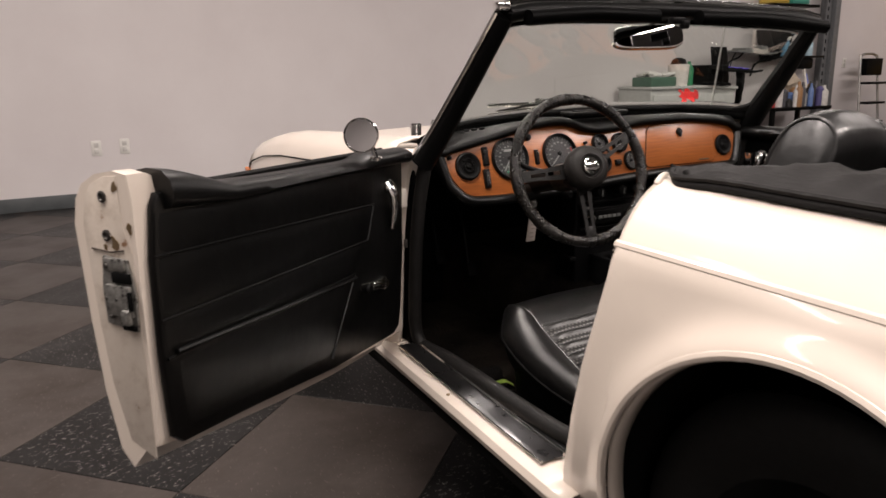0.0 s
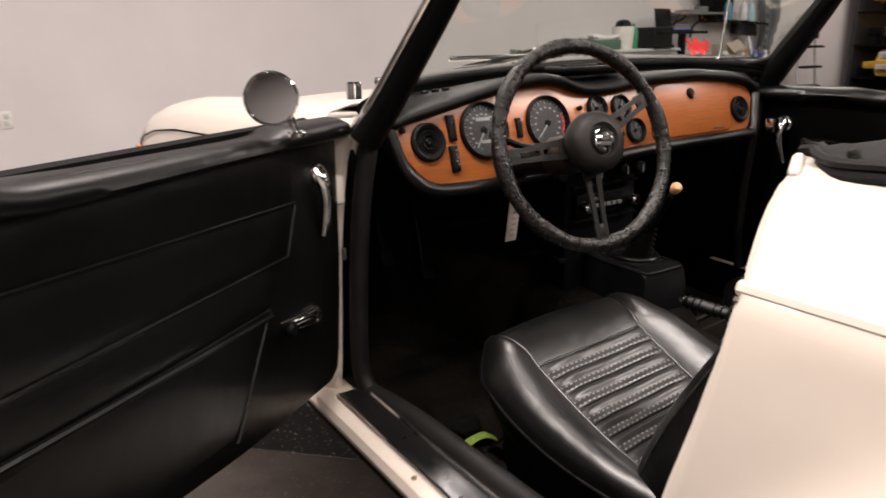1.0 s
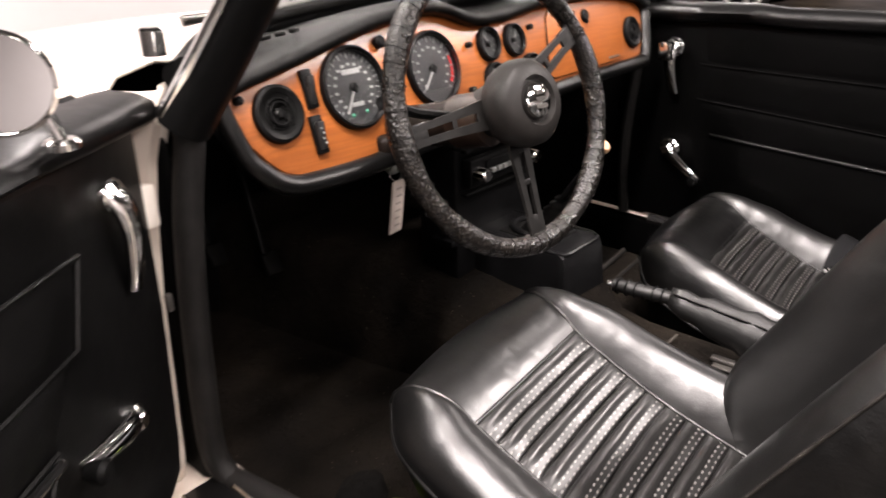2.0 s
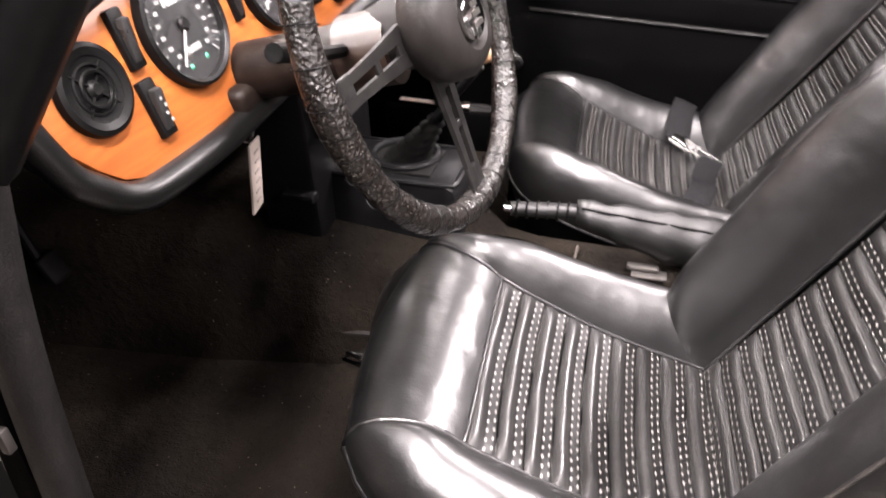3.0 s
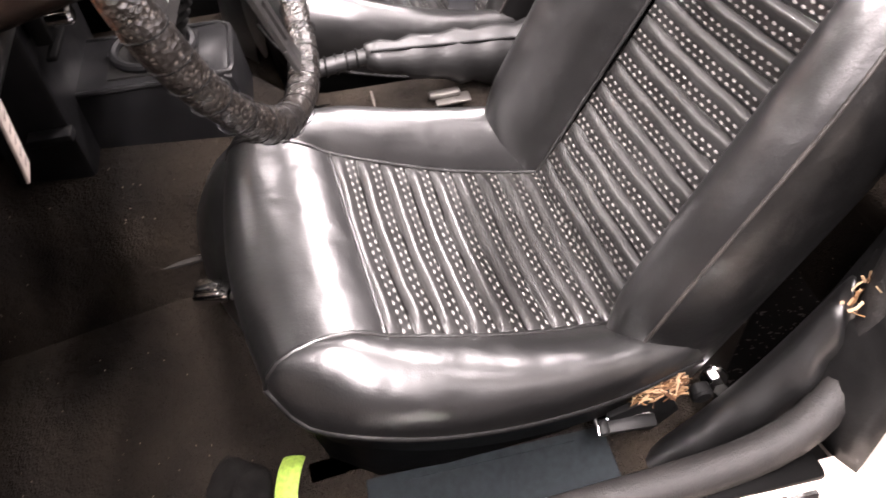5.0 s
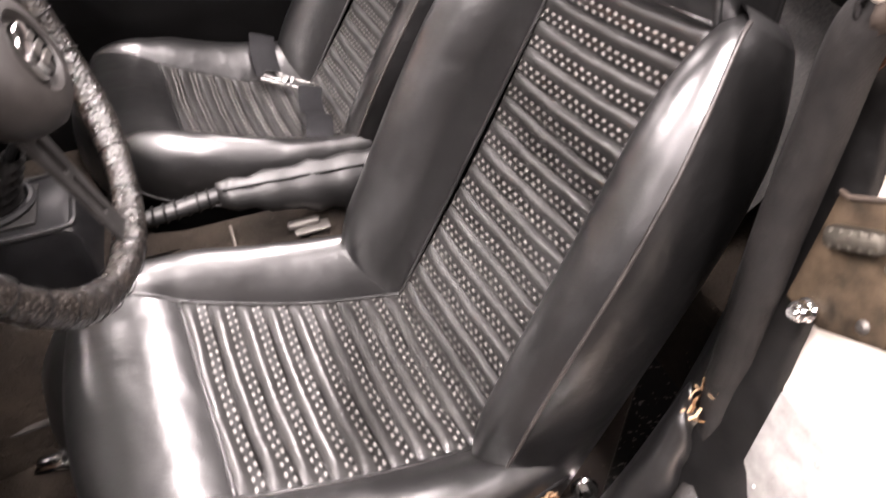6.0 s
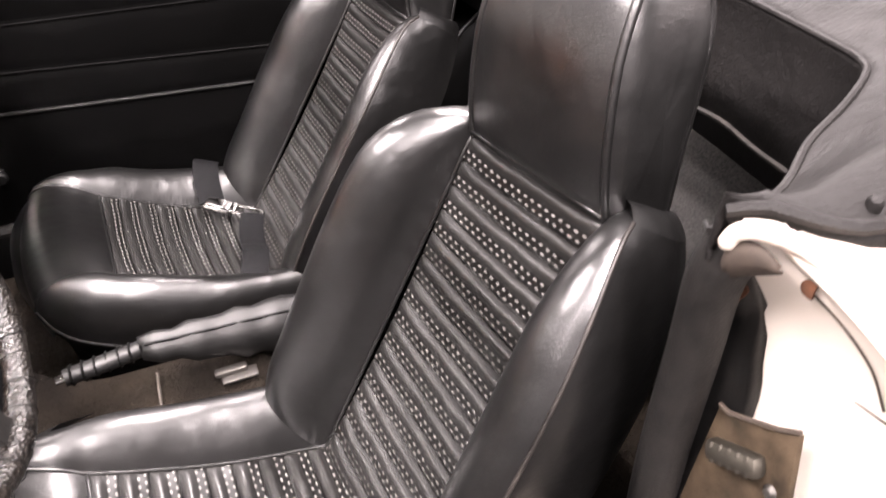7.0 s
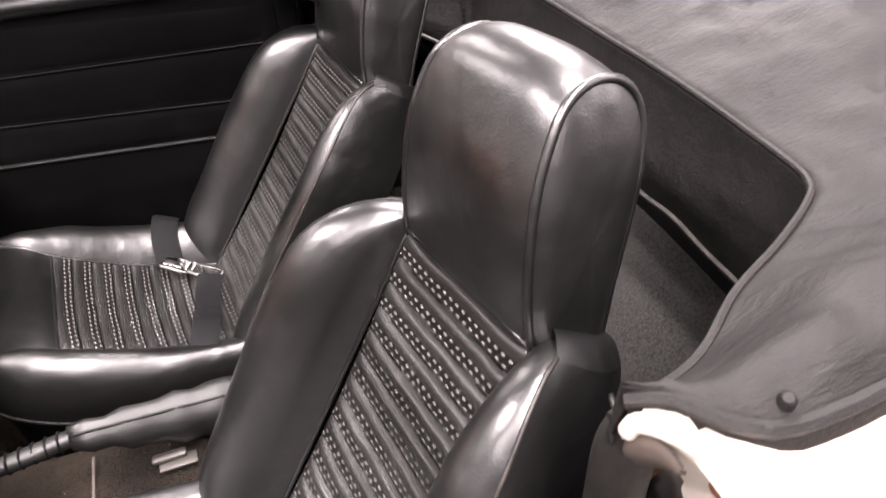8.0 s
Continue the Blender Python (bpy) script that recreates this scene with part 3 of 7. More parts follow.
# draught strips along the sill and up the rear of the opening
part("door_seal", tube(smooth_path([(-0.625, 0.745, 0.32), (-0.61, 0.6, 0.322), (-0.60, 0.35, 0.318), (-0.585, 0.15, 0.318), (-0.55, 0.055, 0.35), (-0.522, 0.035, 0.45), (-0.508, 0.022, 0.6), (-0.502, 0.008, 0.72), (-0.502, 0.004, 0.79), (-0.510, -0.004, 0.822)], 5), 0.0195, 10), FURRY, car, "worn black draught strip round the door opening")

# front wings, bonnet, scuttle
CROWN = [(0.8, 0.855), (1.2, 0.842), (1.75, 0.815), (2.0, 0.79), (2.23, 0.746), (2.42, 0.685), (2.5, 0.63)]


def front_wing(sgn):
    rows = []
    for y in np.linspace(0.83, 2.5, 26):
        top = along(CROWN, y)
        e = max(0.0, (y - 2.1) / 0.4)
        pin = 0.06 * e * e
        low = 0.27 if y < 2.25 else lerp(0.27, 0.45, (y - 2.25) / 0.25)
        d = abs(y - 1.87)
        if d < 0.32:
            low = 0.31 + math.sqrt(max(0, 0.33 ** 2 - d * d))
        pts = [(0.47, top - 0.03), (0.53, top - 0.008), (0.585, top), (0.635, top - 0.012), (0.672 - pin, top - 0.05), (0.688 - pin, top - 0.10), (0.698 - pin, lerp(low, top - 0.10, 0.6)), (0.698 - pin, lerp(low, top - 0.10, 0.3)), (0.69 - pin, low)]
        rows.append([(sgn * x, y, z) for x, z in pts])
    return grid(rows)


fw_l = part("front_wing", front_wing(-1), CREAM, car, "cream painted front wing", 50, solid=0.004)
fw_r = part("front_wing", front_wing(1), CREAM, car, "cream painted front wing", 50, solid=0.004)
part("wing_bead", tube([(-0.69 + 0.06 * max(0, (y - 2.1) / 0.4) ** 2 - 0.001, y, along(CROWN, y) - 0.085) for y in np.linspace(0.85, 2.45, 30)], 0.003, 6), DARK, fw_l)
bonnet = []
for y in np.linspace(0.98, 2.42, 12):
    top = along(CROWN, y)
    bonnet.append([(x, y, top - 0.028 + 0.022 * (1 - (x / 0.47) ** 2)) for x in np.linspace(-0.468, 0.468, 15)])
part("bonnet", grid(bonnet), CREAM, car, "cream painted bonnet", solid=0.004)
scuttle = []
for y, z in ((0.86, 0.846), (0.92, 0.85), (0.975, 0.838)):
    scuttle.append([(x, y + 0.035 * (1 - (x / 0.6) ** 2), z + 0.012 * (1 - (x / 0.6) ** 2)) for x in np.linspace(-0.6, 0.6, 17)])
part("scuttle", grid(scuttle), CREAM, car, "cream scuttle panel under the windscreen", solid=0.004)
nose = part("nose_panel", box(0, 2.47, 0.55, 1.15, 0.05, 0.26, 0.04), CREAM, car)
part("side_indicator", prism([(-0.05, -0.018), (0.05, -0.018), (0.05, 0.018), (-0.05, 0.018)], 0.02, axis_frame((-0.655, 2.36, 0.60), (0, 1, 0), (-1, 0, 0)), 0.006), plain("amber_lens", (0.6, 0.16, 0.02), 0.2), fw_l, "amber side lamp")

# windscreen
TOP = [(-0.545, 0.487, 1.128), (-0.53, 0.484, 1.142), (-0.38, 0.512, 1.155), (0.0, 0.545, 1.163), (0.38, 0.535, 1.152), (0.53, 0.53, 1.140), (0.545, 0.535, 1.126)]
screen_top = smooth_path([(-0.533, 0.487, 1.136), (-0.40, 0.515, 1.150), (0, 0.548, 1.158), (0.40, 0.54, 1.148), (0.533, 0.535, 1.132)], 8)
screen_low = smooth_path([(-0.612, 0.735, 0.845), (-0.45, 0.84, 0.872), (0, 0.905, 0.888), (0.45, 0.865, 0.878), (0.605, 0.80, 0.862)], 8)
ws_frame = part("windscreen_frame", join(
    tube([(-0.625, 0.722, 0.80), (-0.60, 0.675, 0.87), (-0.565, 0.575, 1.01), (-0.537, 0.492, 1.128)], [0.024, 0.022, 0.02, 0.018], 8, False, 1.25),
    tube([(0.625, 0.83, 0.80), (0.60, 0.765, 0.87), (0.565, 0.64, 1.01), (0.537, 0.54, 1.126)], [0.026, 0.026, 0.021, 0.013], 8, False, 1.25),
    tube([p + Vector((0, 0, -0.004)) for p in screen_top], 0.019, 8),
    tube([p + Vector((0, -0.001, 0.001)) for p in screen_low], 0.019, 10)), BLACK, car, "black windscreen frame with a chrome top edge", 60)
parts("pillar_rubber", (tube([(-0.597, 0.705, 0.86), (-0.565, 0.60, 1.0), (-0.525, 0.503, 1.12)], 0.012, 8), tube([(0.59, 0.78, 0.88), (0.555, 0.66, 1.0), (0.522, 0.553, 1.115)], 0.018, 8)), RUBBER, ws_frame)
parts("frame_trim", (tube([p + Vector((0, -0.002, 0.017)) for p in screen_top], 0.0085, 8), tube([(-0.645, 0.722, 0.815), (-0.622, 0.672, 0.885), (-0.586, 0.572, 1.02), (-0.557, 0.49, 1.135)], 0.006, 8)), CHROME, ws_frame, "chrome trim strip")
part("screen_corner", join(box(-0.545, 0.487, 1.146, 0.03, 0.03, 0.02, 0.006)), CHROME, ws_frame)
glass_rows = []
for i in range(9):
    t = i / 8
    glass_rows.append([a.lerp(b, t) + Vector((0, 0.018 * math.sin(math.pi * t), 0.0)) for a, b in zip(screen_low, screen_top)])
part("screen_seal", tube([p + Vector((0, -0.014, 0.012)) for p in screen_low], 0.0125, 10), RUBBER, ws_frame, "black rubber windscreen seal")
pane = part("windscreen_glass", grid(glass_rows), GLASS, ws_frame, "slightly green tinted windscreen glass", solid=0.004)
pane.visible_shadow = False
# rounded lower corners of the screen opening
for sg, low_in, corner, high in ((1, screen_low[-7], (0.598, 0.785, 0.868), (0.578, 0.715, 0.945)), (-1, screen_low[6], (-0.606, 0.722, 0.852), (-0.588, 0.655, 0.925))):
    a, c, b = V3(low_in) + Vector((0, -0.008, 0.012)), V3(corner) + Vector((0, -0.006, 0.006)), V3(high) + Vector((0, -0.004, 0.0))
    web = []
    for i in range(11):
        t = i / 10
        edge = a.lerp(c, 2 * t) if t < 0.5 else c.lerp(b, 2 * t - 1)
        bow = a.lerp(c, t).lerp(c.lerp(b, t), t)
        web.append([edge, bow])
    part("corner_seal", grid(web), RUBBER, ws_frame, solid=0.012, offset=0.0)
    part("corner_bead", tube([r[1] for r in web], 0.007, 8), RUBBER, ws_frame)


def on_screen(x, z, off=-0.004):
    """A point of the glass at that x and height."""
    best = None
    for row in glass_rows:
        for p in row:
            d = (p.x - x) ** 2 + (p.z - z) ** 2
            if best is None or d < best[0]:
                best = (d, p)
    return best[1] + Vector((x - best[1].x, off, z - best[1].z))


# red heraldic beast sticker as a plain red silhouette
STICKER = plain("red_sticker", (0.38, 0.006, 0.006), 0.5, 0.15, 25.0, 0.1, 0.2)
shape = [(-0.044, -0.026), (-0.022, -0.026), (-0.018, -0.014), (-0.006, -0.018), (0.002, -0.028), (0.014, -0.026), (0.016, -0.014), (0.03, -0.016), (0.04, -0.004), (0.046, 0.012), (0.034, 0.022), (0.026, 0.01), (0.014, 0.012), (0.004, 0.026), (-0.012, 0.02), (-0.016, 0.008), (-0.026, 0.024), (-0.038, 0.018), (-0.03, 0.006), (-0.046, -0.004), (-0.034, -0.012)]
sc = on_screen(0.372, 0.932)
part("sticker", prism(shape, 0.001, axis_frame(sc, (1, 0, 0), (0, -0.8, 0.55))), STICKER, ws_frame, "small red heraldic sticker on the glass")

# radio aerial on the far front wing
aerial = part("aerial", tube([(0.539, 0.905, 0.85), (0.581, 0.905, 1.14), (0.62, 0.905, 1.42)], [0.0035, 0.003, 0.002], 8), ALLOY, car, "thin steel radio aerial")
part("aerial_base", lathe([(0, 0.02), (0.008, 0.018), (0.012, 0.0), (0.013, -0.02)], 16, Matrix.Translation((0.539, 0.905, 0.845))), CHROME, aerial)
# sun visors and the interior mirror
part("sun_visor", tube(smooth_path([(-0.49, 0.47, 1.124), (-0.30, 0.492, 1.137), (-0.09, 0.512, 1.137)], 5), 0.017, 10, False, 1.0), VINYL_DULL, ws_frame, "rolled black sun visor under the frame")
part("sun_visor", tube(smooth_path([(0.05, 0.512, 1.136), (0.28, 0.512, 1.135), (0.52, 0.50, 1.118)], 5), 0.018, 10), VINYL_DULL, ws_frame, "rolled black sun visor under the frame")
part("visor_catch", join(box(-0.02, 0.515, 1.128, 0.045, 0.02, 0.016, 0.004), box(-0.005, 0.505, 1.118, 0.02, 0.02, 0.02, 0.004)), BLACK, ws_frame)
rm = axis_frame((-0.045, 0.585, 1.095), (0.92, -0.39, 0.0), (-0.38, -0.88, 0.275))
oval = [(0.092 * math.copysign(abs(math.cos(a)) ** 0.45, math.cos(a)), 0.031 * math.copysign(abs(math.sin(a)) ** 0.55, math.sin(a))) for a in np.linspace(0, 2 * math.pi, 40, endpoint=False)]
rvm = part("rear_view_mirror", join(prism(oval, 0.018, rm @ Matrix.Translation((0, 0, -0.018)), 0.004), tube([(-0.04, 0.6, 1.11), (-0.025, 0.565, 1.15)], 0.005, 8)), CHROME, car, "chrome backed interior mirror on the windscreen frame")
part("mirror_glass", prism([(x * 0.95, y * 0.9) for x, y in oval], 0.001, rm @ Matrix.Translation((0, 0, 0.0008))), MIRROR, rvm)
# wipers
wiper = part("wiper", join(tube(smooth_path([(-0.30, 0.905, 0.905), (-0.16, 0.935, 0.917), (0.02, 0.95, 0.92)], 4), 0.004, 6), box(-0.16, 0.935, 0.922, 0.30, 0.008, 0.010, 0.003), tube([(-0.13, 0.94, 0.925), (-0.05, 0.96, 0.935), (0.0, 0.965, 0.895)], 0.0045, 6), box(-0.13, 0.938, 0.93, 0.03, 0.012, 0.014, 0.004)), CHROME, car, "chrome windscreen wiper", 40)
part("wiper", join(tube(smooth_path([(-0.53, 0.85, 0.885), (-0.43, 0.875, 0.89), (-0.38, 0.89, 0.888)], 4), 0.004, 6), box(-0.46, 0.872, 0.888, 0.12, 0.008, 0.01, 0.003), disc(0.014, 0.03, Matrix.Translation((-0.6, 0.80, 0.862)), 12)), CHROME, car, "chrome windscreen wiper")


# ---- the driver's door, open ----
DOOR = Matrix(((-0.795, 0.607, 0, -0.70), (-0.607, -0.795, 0, 0.745), (0, 0, 1, 0), (0, 0, 0, 1)))  # local: u to the rear, n inward, z up


def D(u, n, z):
    return DOOR @ Vector((u, n, z))


LOW = [(-0.02, 0.37), (0.1, 0.372), (0.3, 0.385), (0.6, 0.425), (0.72, 0.44), (0.775, 0.445)]
END = [(0.385, -0.060), (0.431, -0.084), (0.529, -0.104), (0.646, -0.115), (0.749, -0.121), (0.804, -0.124), (0.845, -0.115), (0.868, -0.099), (0.885, -0.067), (0.894, -0.03)]


def door_shell():
    """Outer skin, shut faces and the painted rim round the trim panel, as a loop of sections along the door."""
    rows = []
    for u in (-0.03, -0.02, 0.0, 0.05, 0.2, 0.4, 0.6, 0.70, 0.745, 0.768, 0.777, 0.780):
        low = along(LOW, u)
        end = max(0.0, (u - 0.74) / 0.04)
        topz = along([(-0.03, 0.815), (0.3, 0.82), (0.6, 0.83), (0.70, 0.862), (0.73, 0.882), (0.78, 0.888)], u)
        outer = [(-0.02, low - 0.005), (-0.06, low - 0.05)]
        for z, n in END[1:-1]:
            q = (z - 0.431) / (0.885 - 0.431)
            outer.append((n * (1.0 if u > 0.3 else 0.86), lerp(low - 0.02, topz - 0.006, q)))
        outer += [(-0.03, topz), (0.0, topz - 0.005), (0.006, topz - 0.04), (0.004, (low + topz) / 2), (0.004, low + 0.015), (0.0, low)]
        c_n = -0.06
        k = 1.0 - 0.035 * end * end
        rows.append([D(u, lerp(c_n, n, k), lerp(0.66, z, lerp(1, k, 0.4))) for n, z in outer])
    return grid(rows, close_u=True, cap=True)


door_l = part("driver_door", door_shell(), CREAM, car, "open cream door with black trim panel", 50)
panel_line = [(0.744, 0.442), (0.764, 0.460), (0.770, 0.60), (0.767, 0.75), (0.756, 0.832), (0.746, 0.85), (0.3, 0.835), (-0.02, 0.825), (-0.028, 0.80), (-0.02, 0.6), (0.0, 0.44), (0.012, 0.40), (0.04, 0.386), (0.3, 0.397), (0.6, 0.430)]
PANEL = DOOR @ Matrix(((1, 0, 0, 0), (0, 0, 1, 0.008), (0, 1, 0, 0), (0, 0, 0, 1)))
part("trim_panel", prism(panel_line, 0.012, PANEL, 0.006), DOOR_VINYL, door_l, "black vinyl door panel with pressed seams", 35)


def pad_between(lines, bulge, m):
    """A softly raised pad between an upper and a lower line of (u, z)."""
    up, low = lines
    rows = []
    for j in range(9):
        t = j / 8
        h = bulge * (math.sin(math.pi * t) ** 0.5 if 0 < t < 1 else 0)
        row = []
        n = 24
        for i in range(n + 1):
            s = i / n
            e = min(1.0, math.sqrt(min(s, 1 - s) * 14)) if 0 < s < 1 else 0
            row.append(m @ Vector((lerp(lerp(up[0][0], up[1][0], s), lerp(low[0][0], low[1][0], s), t), lerp(lerp(up[0][1], up[1][1], s), lerp(low[0][1], low[1][1], s), t), 0.0115 + h * e)))
        rows.append(row)
    return grid(rows)


TOPL, S1 = ((0.755, 0.822), (0.112, 0.800)), ((0.764, 0.756), (0.120, 0.725))
S2, S3 = ((0.766, 0.655), (0.152, 0.648)), ((0.762, 0.592), (0.212, 0.584))
part("panel_pad", pad_between((TOPL, S1), 0.003, PANEL), DOOR_VINYL, door_l)
part("panel_pad", pad_between((S1, S2), 0.0035, PANEL), DOOR_VINYL, door_l)
part("panel_pad", pad_between((S2, S3), 0.0035, PANEL), DOOR_VINYL, door_l)
part("map_pocket", pad_between((((0.745, 0.585), (0.205, 0.580)), ((0.735, 0.462), (0.305, 0.428))), 0.003, PANEL), DOOR_VINYL, door_l, "black vinyl door pocket")
for a, b in (S1, S2, S3, ((0.212, 0.584), (0.318, 0.425)), ((0.120, 0.725), (0.152, 0.648))):
    part("welt", tube([PANEL @ Vector((lerp(a[0], b[0], i / 8), lerp(a[1], b[1], i / 8), 0.0135)) for i in range(9)], 0.0030, 6), DOOR_VINYL, door_l)
part("pocket_lip", tube([PANEL @ Vector((lerp(0.745, 0.215, i / 10), lerp(0.612, 0.588, i / 10) - 0.012, 0.017)) for i in range(11)], 0.005, 8), DOOR_VINYL, door_l)
# padded top rail with a stepped rear end
rail = []
for i, u in enumerate(np.linspace(-0.045, 0.735, 40)):
    top = along([(-0.05, 0.838), (0.10, 0.842), (0.128, 0.843), (0.16, 0.834), (0.22, 0.834), (0.5, 0.842), (0.60, 0.848), (0.66, 0.868), (0.70, 0.880), (0.735, 0.885)], u)
    low = along([(-0.05, 0.80), (0.1, 0.805), (0.58, 0.81), (0.64, 0.815), (0.735, 0.822)], u)
    thick = along([(-0.05, 0.03), (0.1, 0.034), (0.16, 0.026), (0.5, 0.03), (0.62, 0.034), (0.735, 0.03)], u)
    mid = (top + low) / 2
    rail.append([D(u, 0.012, low), D(u, 0.012 + thick * 0.7, low + 0.004), D(u, 0.012 + thick, lerp(low, top, 0.35)), D(u, 0.01 + thick * 0.92, lerp(low, top, 0.7)), D(u, 0.006 + thick * 0.5, top - 0.003), D(u, -0.008, top), D(u, -0.03, top - 0.004), D(u, -0.03, low)])
part("top_rail", grid(rail, close_u=True, cap=True), DOOR_VINYL, door_l, "padded black door top rail", 70)
part("glass_slot", tube([D(u, -0.034, along([(0, 0.832), (0.6, 0.842), (0.66, 0.858), (0.72, 0.874)], u)) for u in np.linspace(-0.02, 0.72, 12)], 0.007, 6), RUBBER, door_l)


def release_handle(m, parent):
    """A chrome lever on a round boss; local x down the lever, z out of the panel."""
    h = part("release_handle", disc(0.021, 0.012, m, 24, 0.004), CHROME, parent, "chrome door release lever")
    path = smooth_path([(-0.008, 0, 0.018), (0.01, 0, 0.03), (0.035, 0.001, 0.035), (0.07, 0.005, 0.03), (0.100, 0.010, 0.022)], 5)
    part("lever", join(tube([m @ p for p in path], list(np.linspace(0.0165, 0.0095, len(path))), 12, False, 0.7, m.to_3x3() @ Vector((0, 0, 1))), disc(0.017, 0.032, m, 20, 0.009)), CHROME, h)
    return h


def window_crank(m, parent):
    c = part("window_crank", disc(0.024, 0.014, m, 24, 0.005), CHROME, parent, "chrome window winder")
    path = smooth_path([(0, 0, 0.022), (0.025, 0.0, 0.026), (0.065, 0.0, 0.024), (0.095, 0.0, 0.018)], 5)
    part("arm", join(tube([m @ p for p in path], list(np.linspace(0.016, 0.008, len(path))), 12, False, 0.7, m.to_3x3() @ Vector((0, 0, 1))), disc(0.017, 0.034, m, 20, 0.009)), CHROME, c)
    part("knob", lathe([(0, 0.046), (0.009, 0.045), (0.0125, 0.040), (0.011, 0.032), (0.008, 0.024), (0, 0.022)], 16, m @ Matrix.Translation((0.095, 0.0, 0))), BLACK, c, "black knob")
    return c


hm = axis_frame(D(0.050, 0.004, 0.757), (-0.02, 0, -1), DOOR.to_3x3() @ Vector((0, 1, 0)))
release_handle(hm, door_l)
cm = axis_frame(D(0.094, 0.002, 0.532), DOOR.to_3x3() @ Vector((1, 0, 0.15)), DOOR.to_3x3() @ Vector((0, 1, 0)))
window_crank(cm, door_l)
# latch and holes on the end face
LM = DOOR @ Matrix(((0, 0, 1, 0.7815), (0.88, 0, 0, 0.004), (0, 1, 0, 0), (0, 0, 0, 1)))
def end_paint():
    """Thin old paint with rust round the edges of the chips."""
    k = Mat("chipped_door_edge_paint", 0.4)
    n = k.noise(24.0, 7, 0.68)
    k.color(k.ramp(n, [(0.34, (0.20, 0.105, 0.055)), (0.37, (0.46, 0.395, 0.335)), (0.5, (0.54, 0.475, 0.41)), (0.8, (0.60, 0.54, 0.475))]))
    k.bump(n, 0.3, 0.002)
    return k.m


def latch_zinc():
    k = Mat("greasy_galvanised_steel", 0.45, 0.8)
    n = k.noise(75.0, 5, 0.65)
    k.color(k.ramp(n, [(0.36, (0.015, 0.012, 0.010)), (0.44, (0.26, 0.255, 0.24)), (0.75, (0.46, 0.455, 0.43))]))
    k.bump(n, 0.5, 0.003)
    return k.m


EDGE, ZINC = end_paint(), latch_zinc()
end_line = [(-0.012, 0.425), (-0.070, 0.448), (-0.098, 0.54), (-0.111, 0.646), (-0.118, 0.75), (-0.120, 0.80), (-0.110, 0.84), (-0.094, 0.862), (-0.06, 0.876), (-0.03, 0.878), (-0.028, 0.80), (-0.012, 0.76)]
part("end_panel", prism(end_line, 0.0015, LM @ Matrix.Translation((0, 0, -0.002)), 0.0005), EDGE, door_l, "chipped pale paint on the door's end face", 35)
part("end_step", tube([LM @ Vector(p) for p in ((-0.105, 0.765, 0.001), (-0.06, 0.762, 0.0015), (-0.03, 0.766, 0.001))], 0.0014, 6), GRIME_SHADE, door_l)
latch = part("door_latch", join(prism([(-0.085, 0.648), (-0.014, 0.640), (-0.010, 0.70), (-0.022, 0.752), (-0.078, 0.756), (-0.088, 0.70)], 0.004, LM, 0.001), xf(LM, box(-0.046, 0.688, 0.006, 0.058, 0.05, 0.008, 0.003)), xf(LM, box(-0.05, 0.744, 0.005, 0.05, 0.02, 0.007, 0.003)), xf(LM, box(-0.028, 0.664, 0.011, 0.018, 0.024, 0.010, 0.003))), ZINC, door_l, "greasy galvanised door latch", 35)
parts("latch_slot", (xf(LM, box(-0.036, 0.724, 0.006, 0.044, 0.017, 0.006, 0.003)), xf(LM, box(-0.03, 0.646, 0.006, 0.03, 0.008, 0.006, 0.002)), xf(LM, box(-0.017, 0.690, 0.010, 0.008, 0.03, 0.006, 0.002))), DARK, latch)
parts("latch_screw", [disc(0.005, 0.007, LM @ Matrix.Translation((n, z, 0.004)), 10) for n, z in ((-0.066, 0.742), (-0.073, 0.690), (-0.068, 0.662), (-0.05, 0.69))], STEEL, latch)
parts("rust_chip", [prism([(cx + r * math.cos(a) * (1 + 0.35 * math.sin(3 * a + cx * 90)), cz + 1.5 * r * math.sin(a) * (1 + 0.3 * math.cos(2 * a + cz * 50))) for a in np.linspace(0, 2 * math.pi, 18, endpoint=False)], 0.0012, LM @ Matrix.Translation((0, 0, -0.001))) for cx, cz, r in ((-0.036, 0.862, 0.006), (-0.05, 0.775, 0.008), (-0.012, 0.80, 0.005), (-0.072, 0.768, 0.004))], RUSTY, door_l)
parts("end_buffer", [lathe([(0.009, -0.001), (0.009, 0.002), (0.006, 0.003), (0.004, 0.0), (0, 0.0)], 16, LM @ Matrix.Translation((n, z, 0))) for n, z in ((-0.066, 0.787), (-0.066, 0.846))], STEEL, door_l, "rusty buffer hole")
# round mirror on the door
mm = axis_frame((-0.822, 0.612, 0.886), (0.85, -0.53, 0), (-0.42, -0.9, 0.14))
dm = part("door_mirror", lathe([(0, -0.022), (0.022, -0.019), (0.035, -0.008), (0.038, 0.0), (0.038, 0.005), (0.0355, 0.006), (0.034, 0.003)], 40, mm), CHROME, door_l, "round chrome door mirror")
part("mirror_face", disc(0.0345, 0.002, mm @ Matrix.Translation((0, 0, 0.002)), 40, 0.0005), MIRROR, dm)
part("mirror_stem", join(tube(smooth_path([mm @ Vector((0, 0, -0.018)), mm @ Vector((0.02, -0.02, -0.024)), mm @ Vector((0.03, -0.045, -0.024))], 5), 0.006, 10), disc(0.014, 0.008, Matrix.Translation(mm @ Vector((0.03, -0.052, -0.024))), 16)), CHROME, dm)


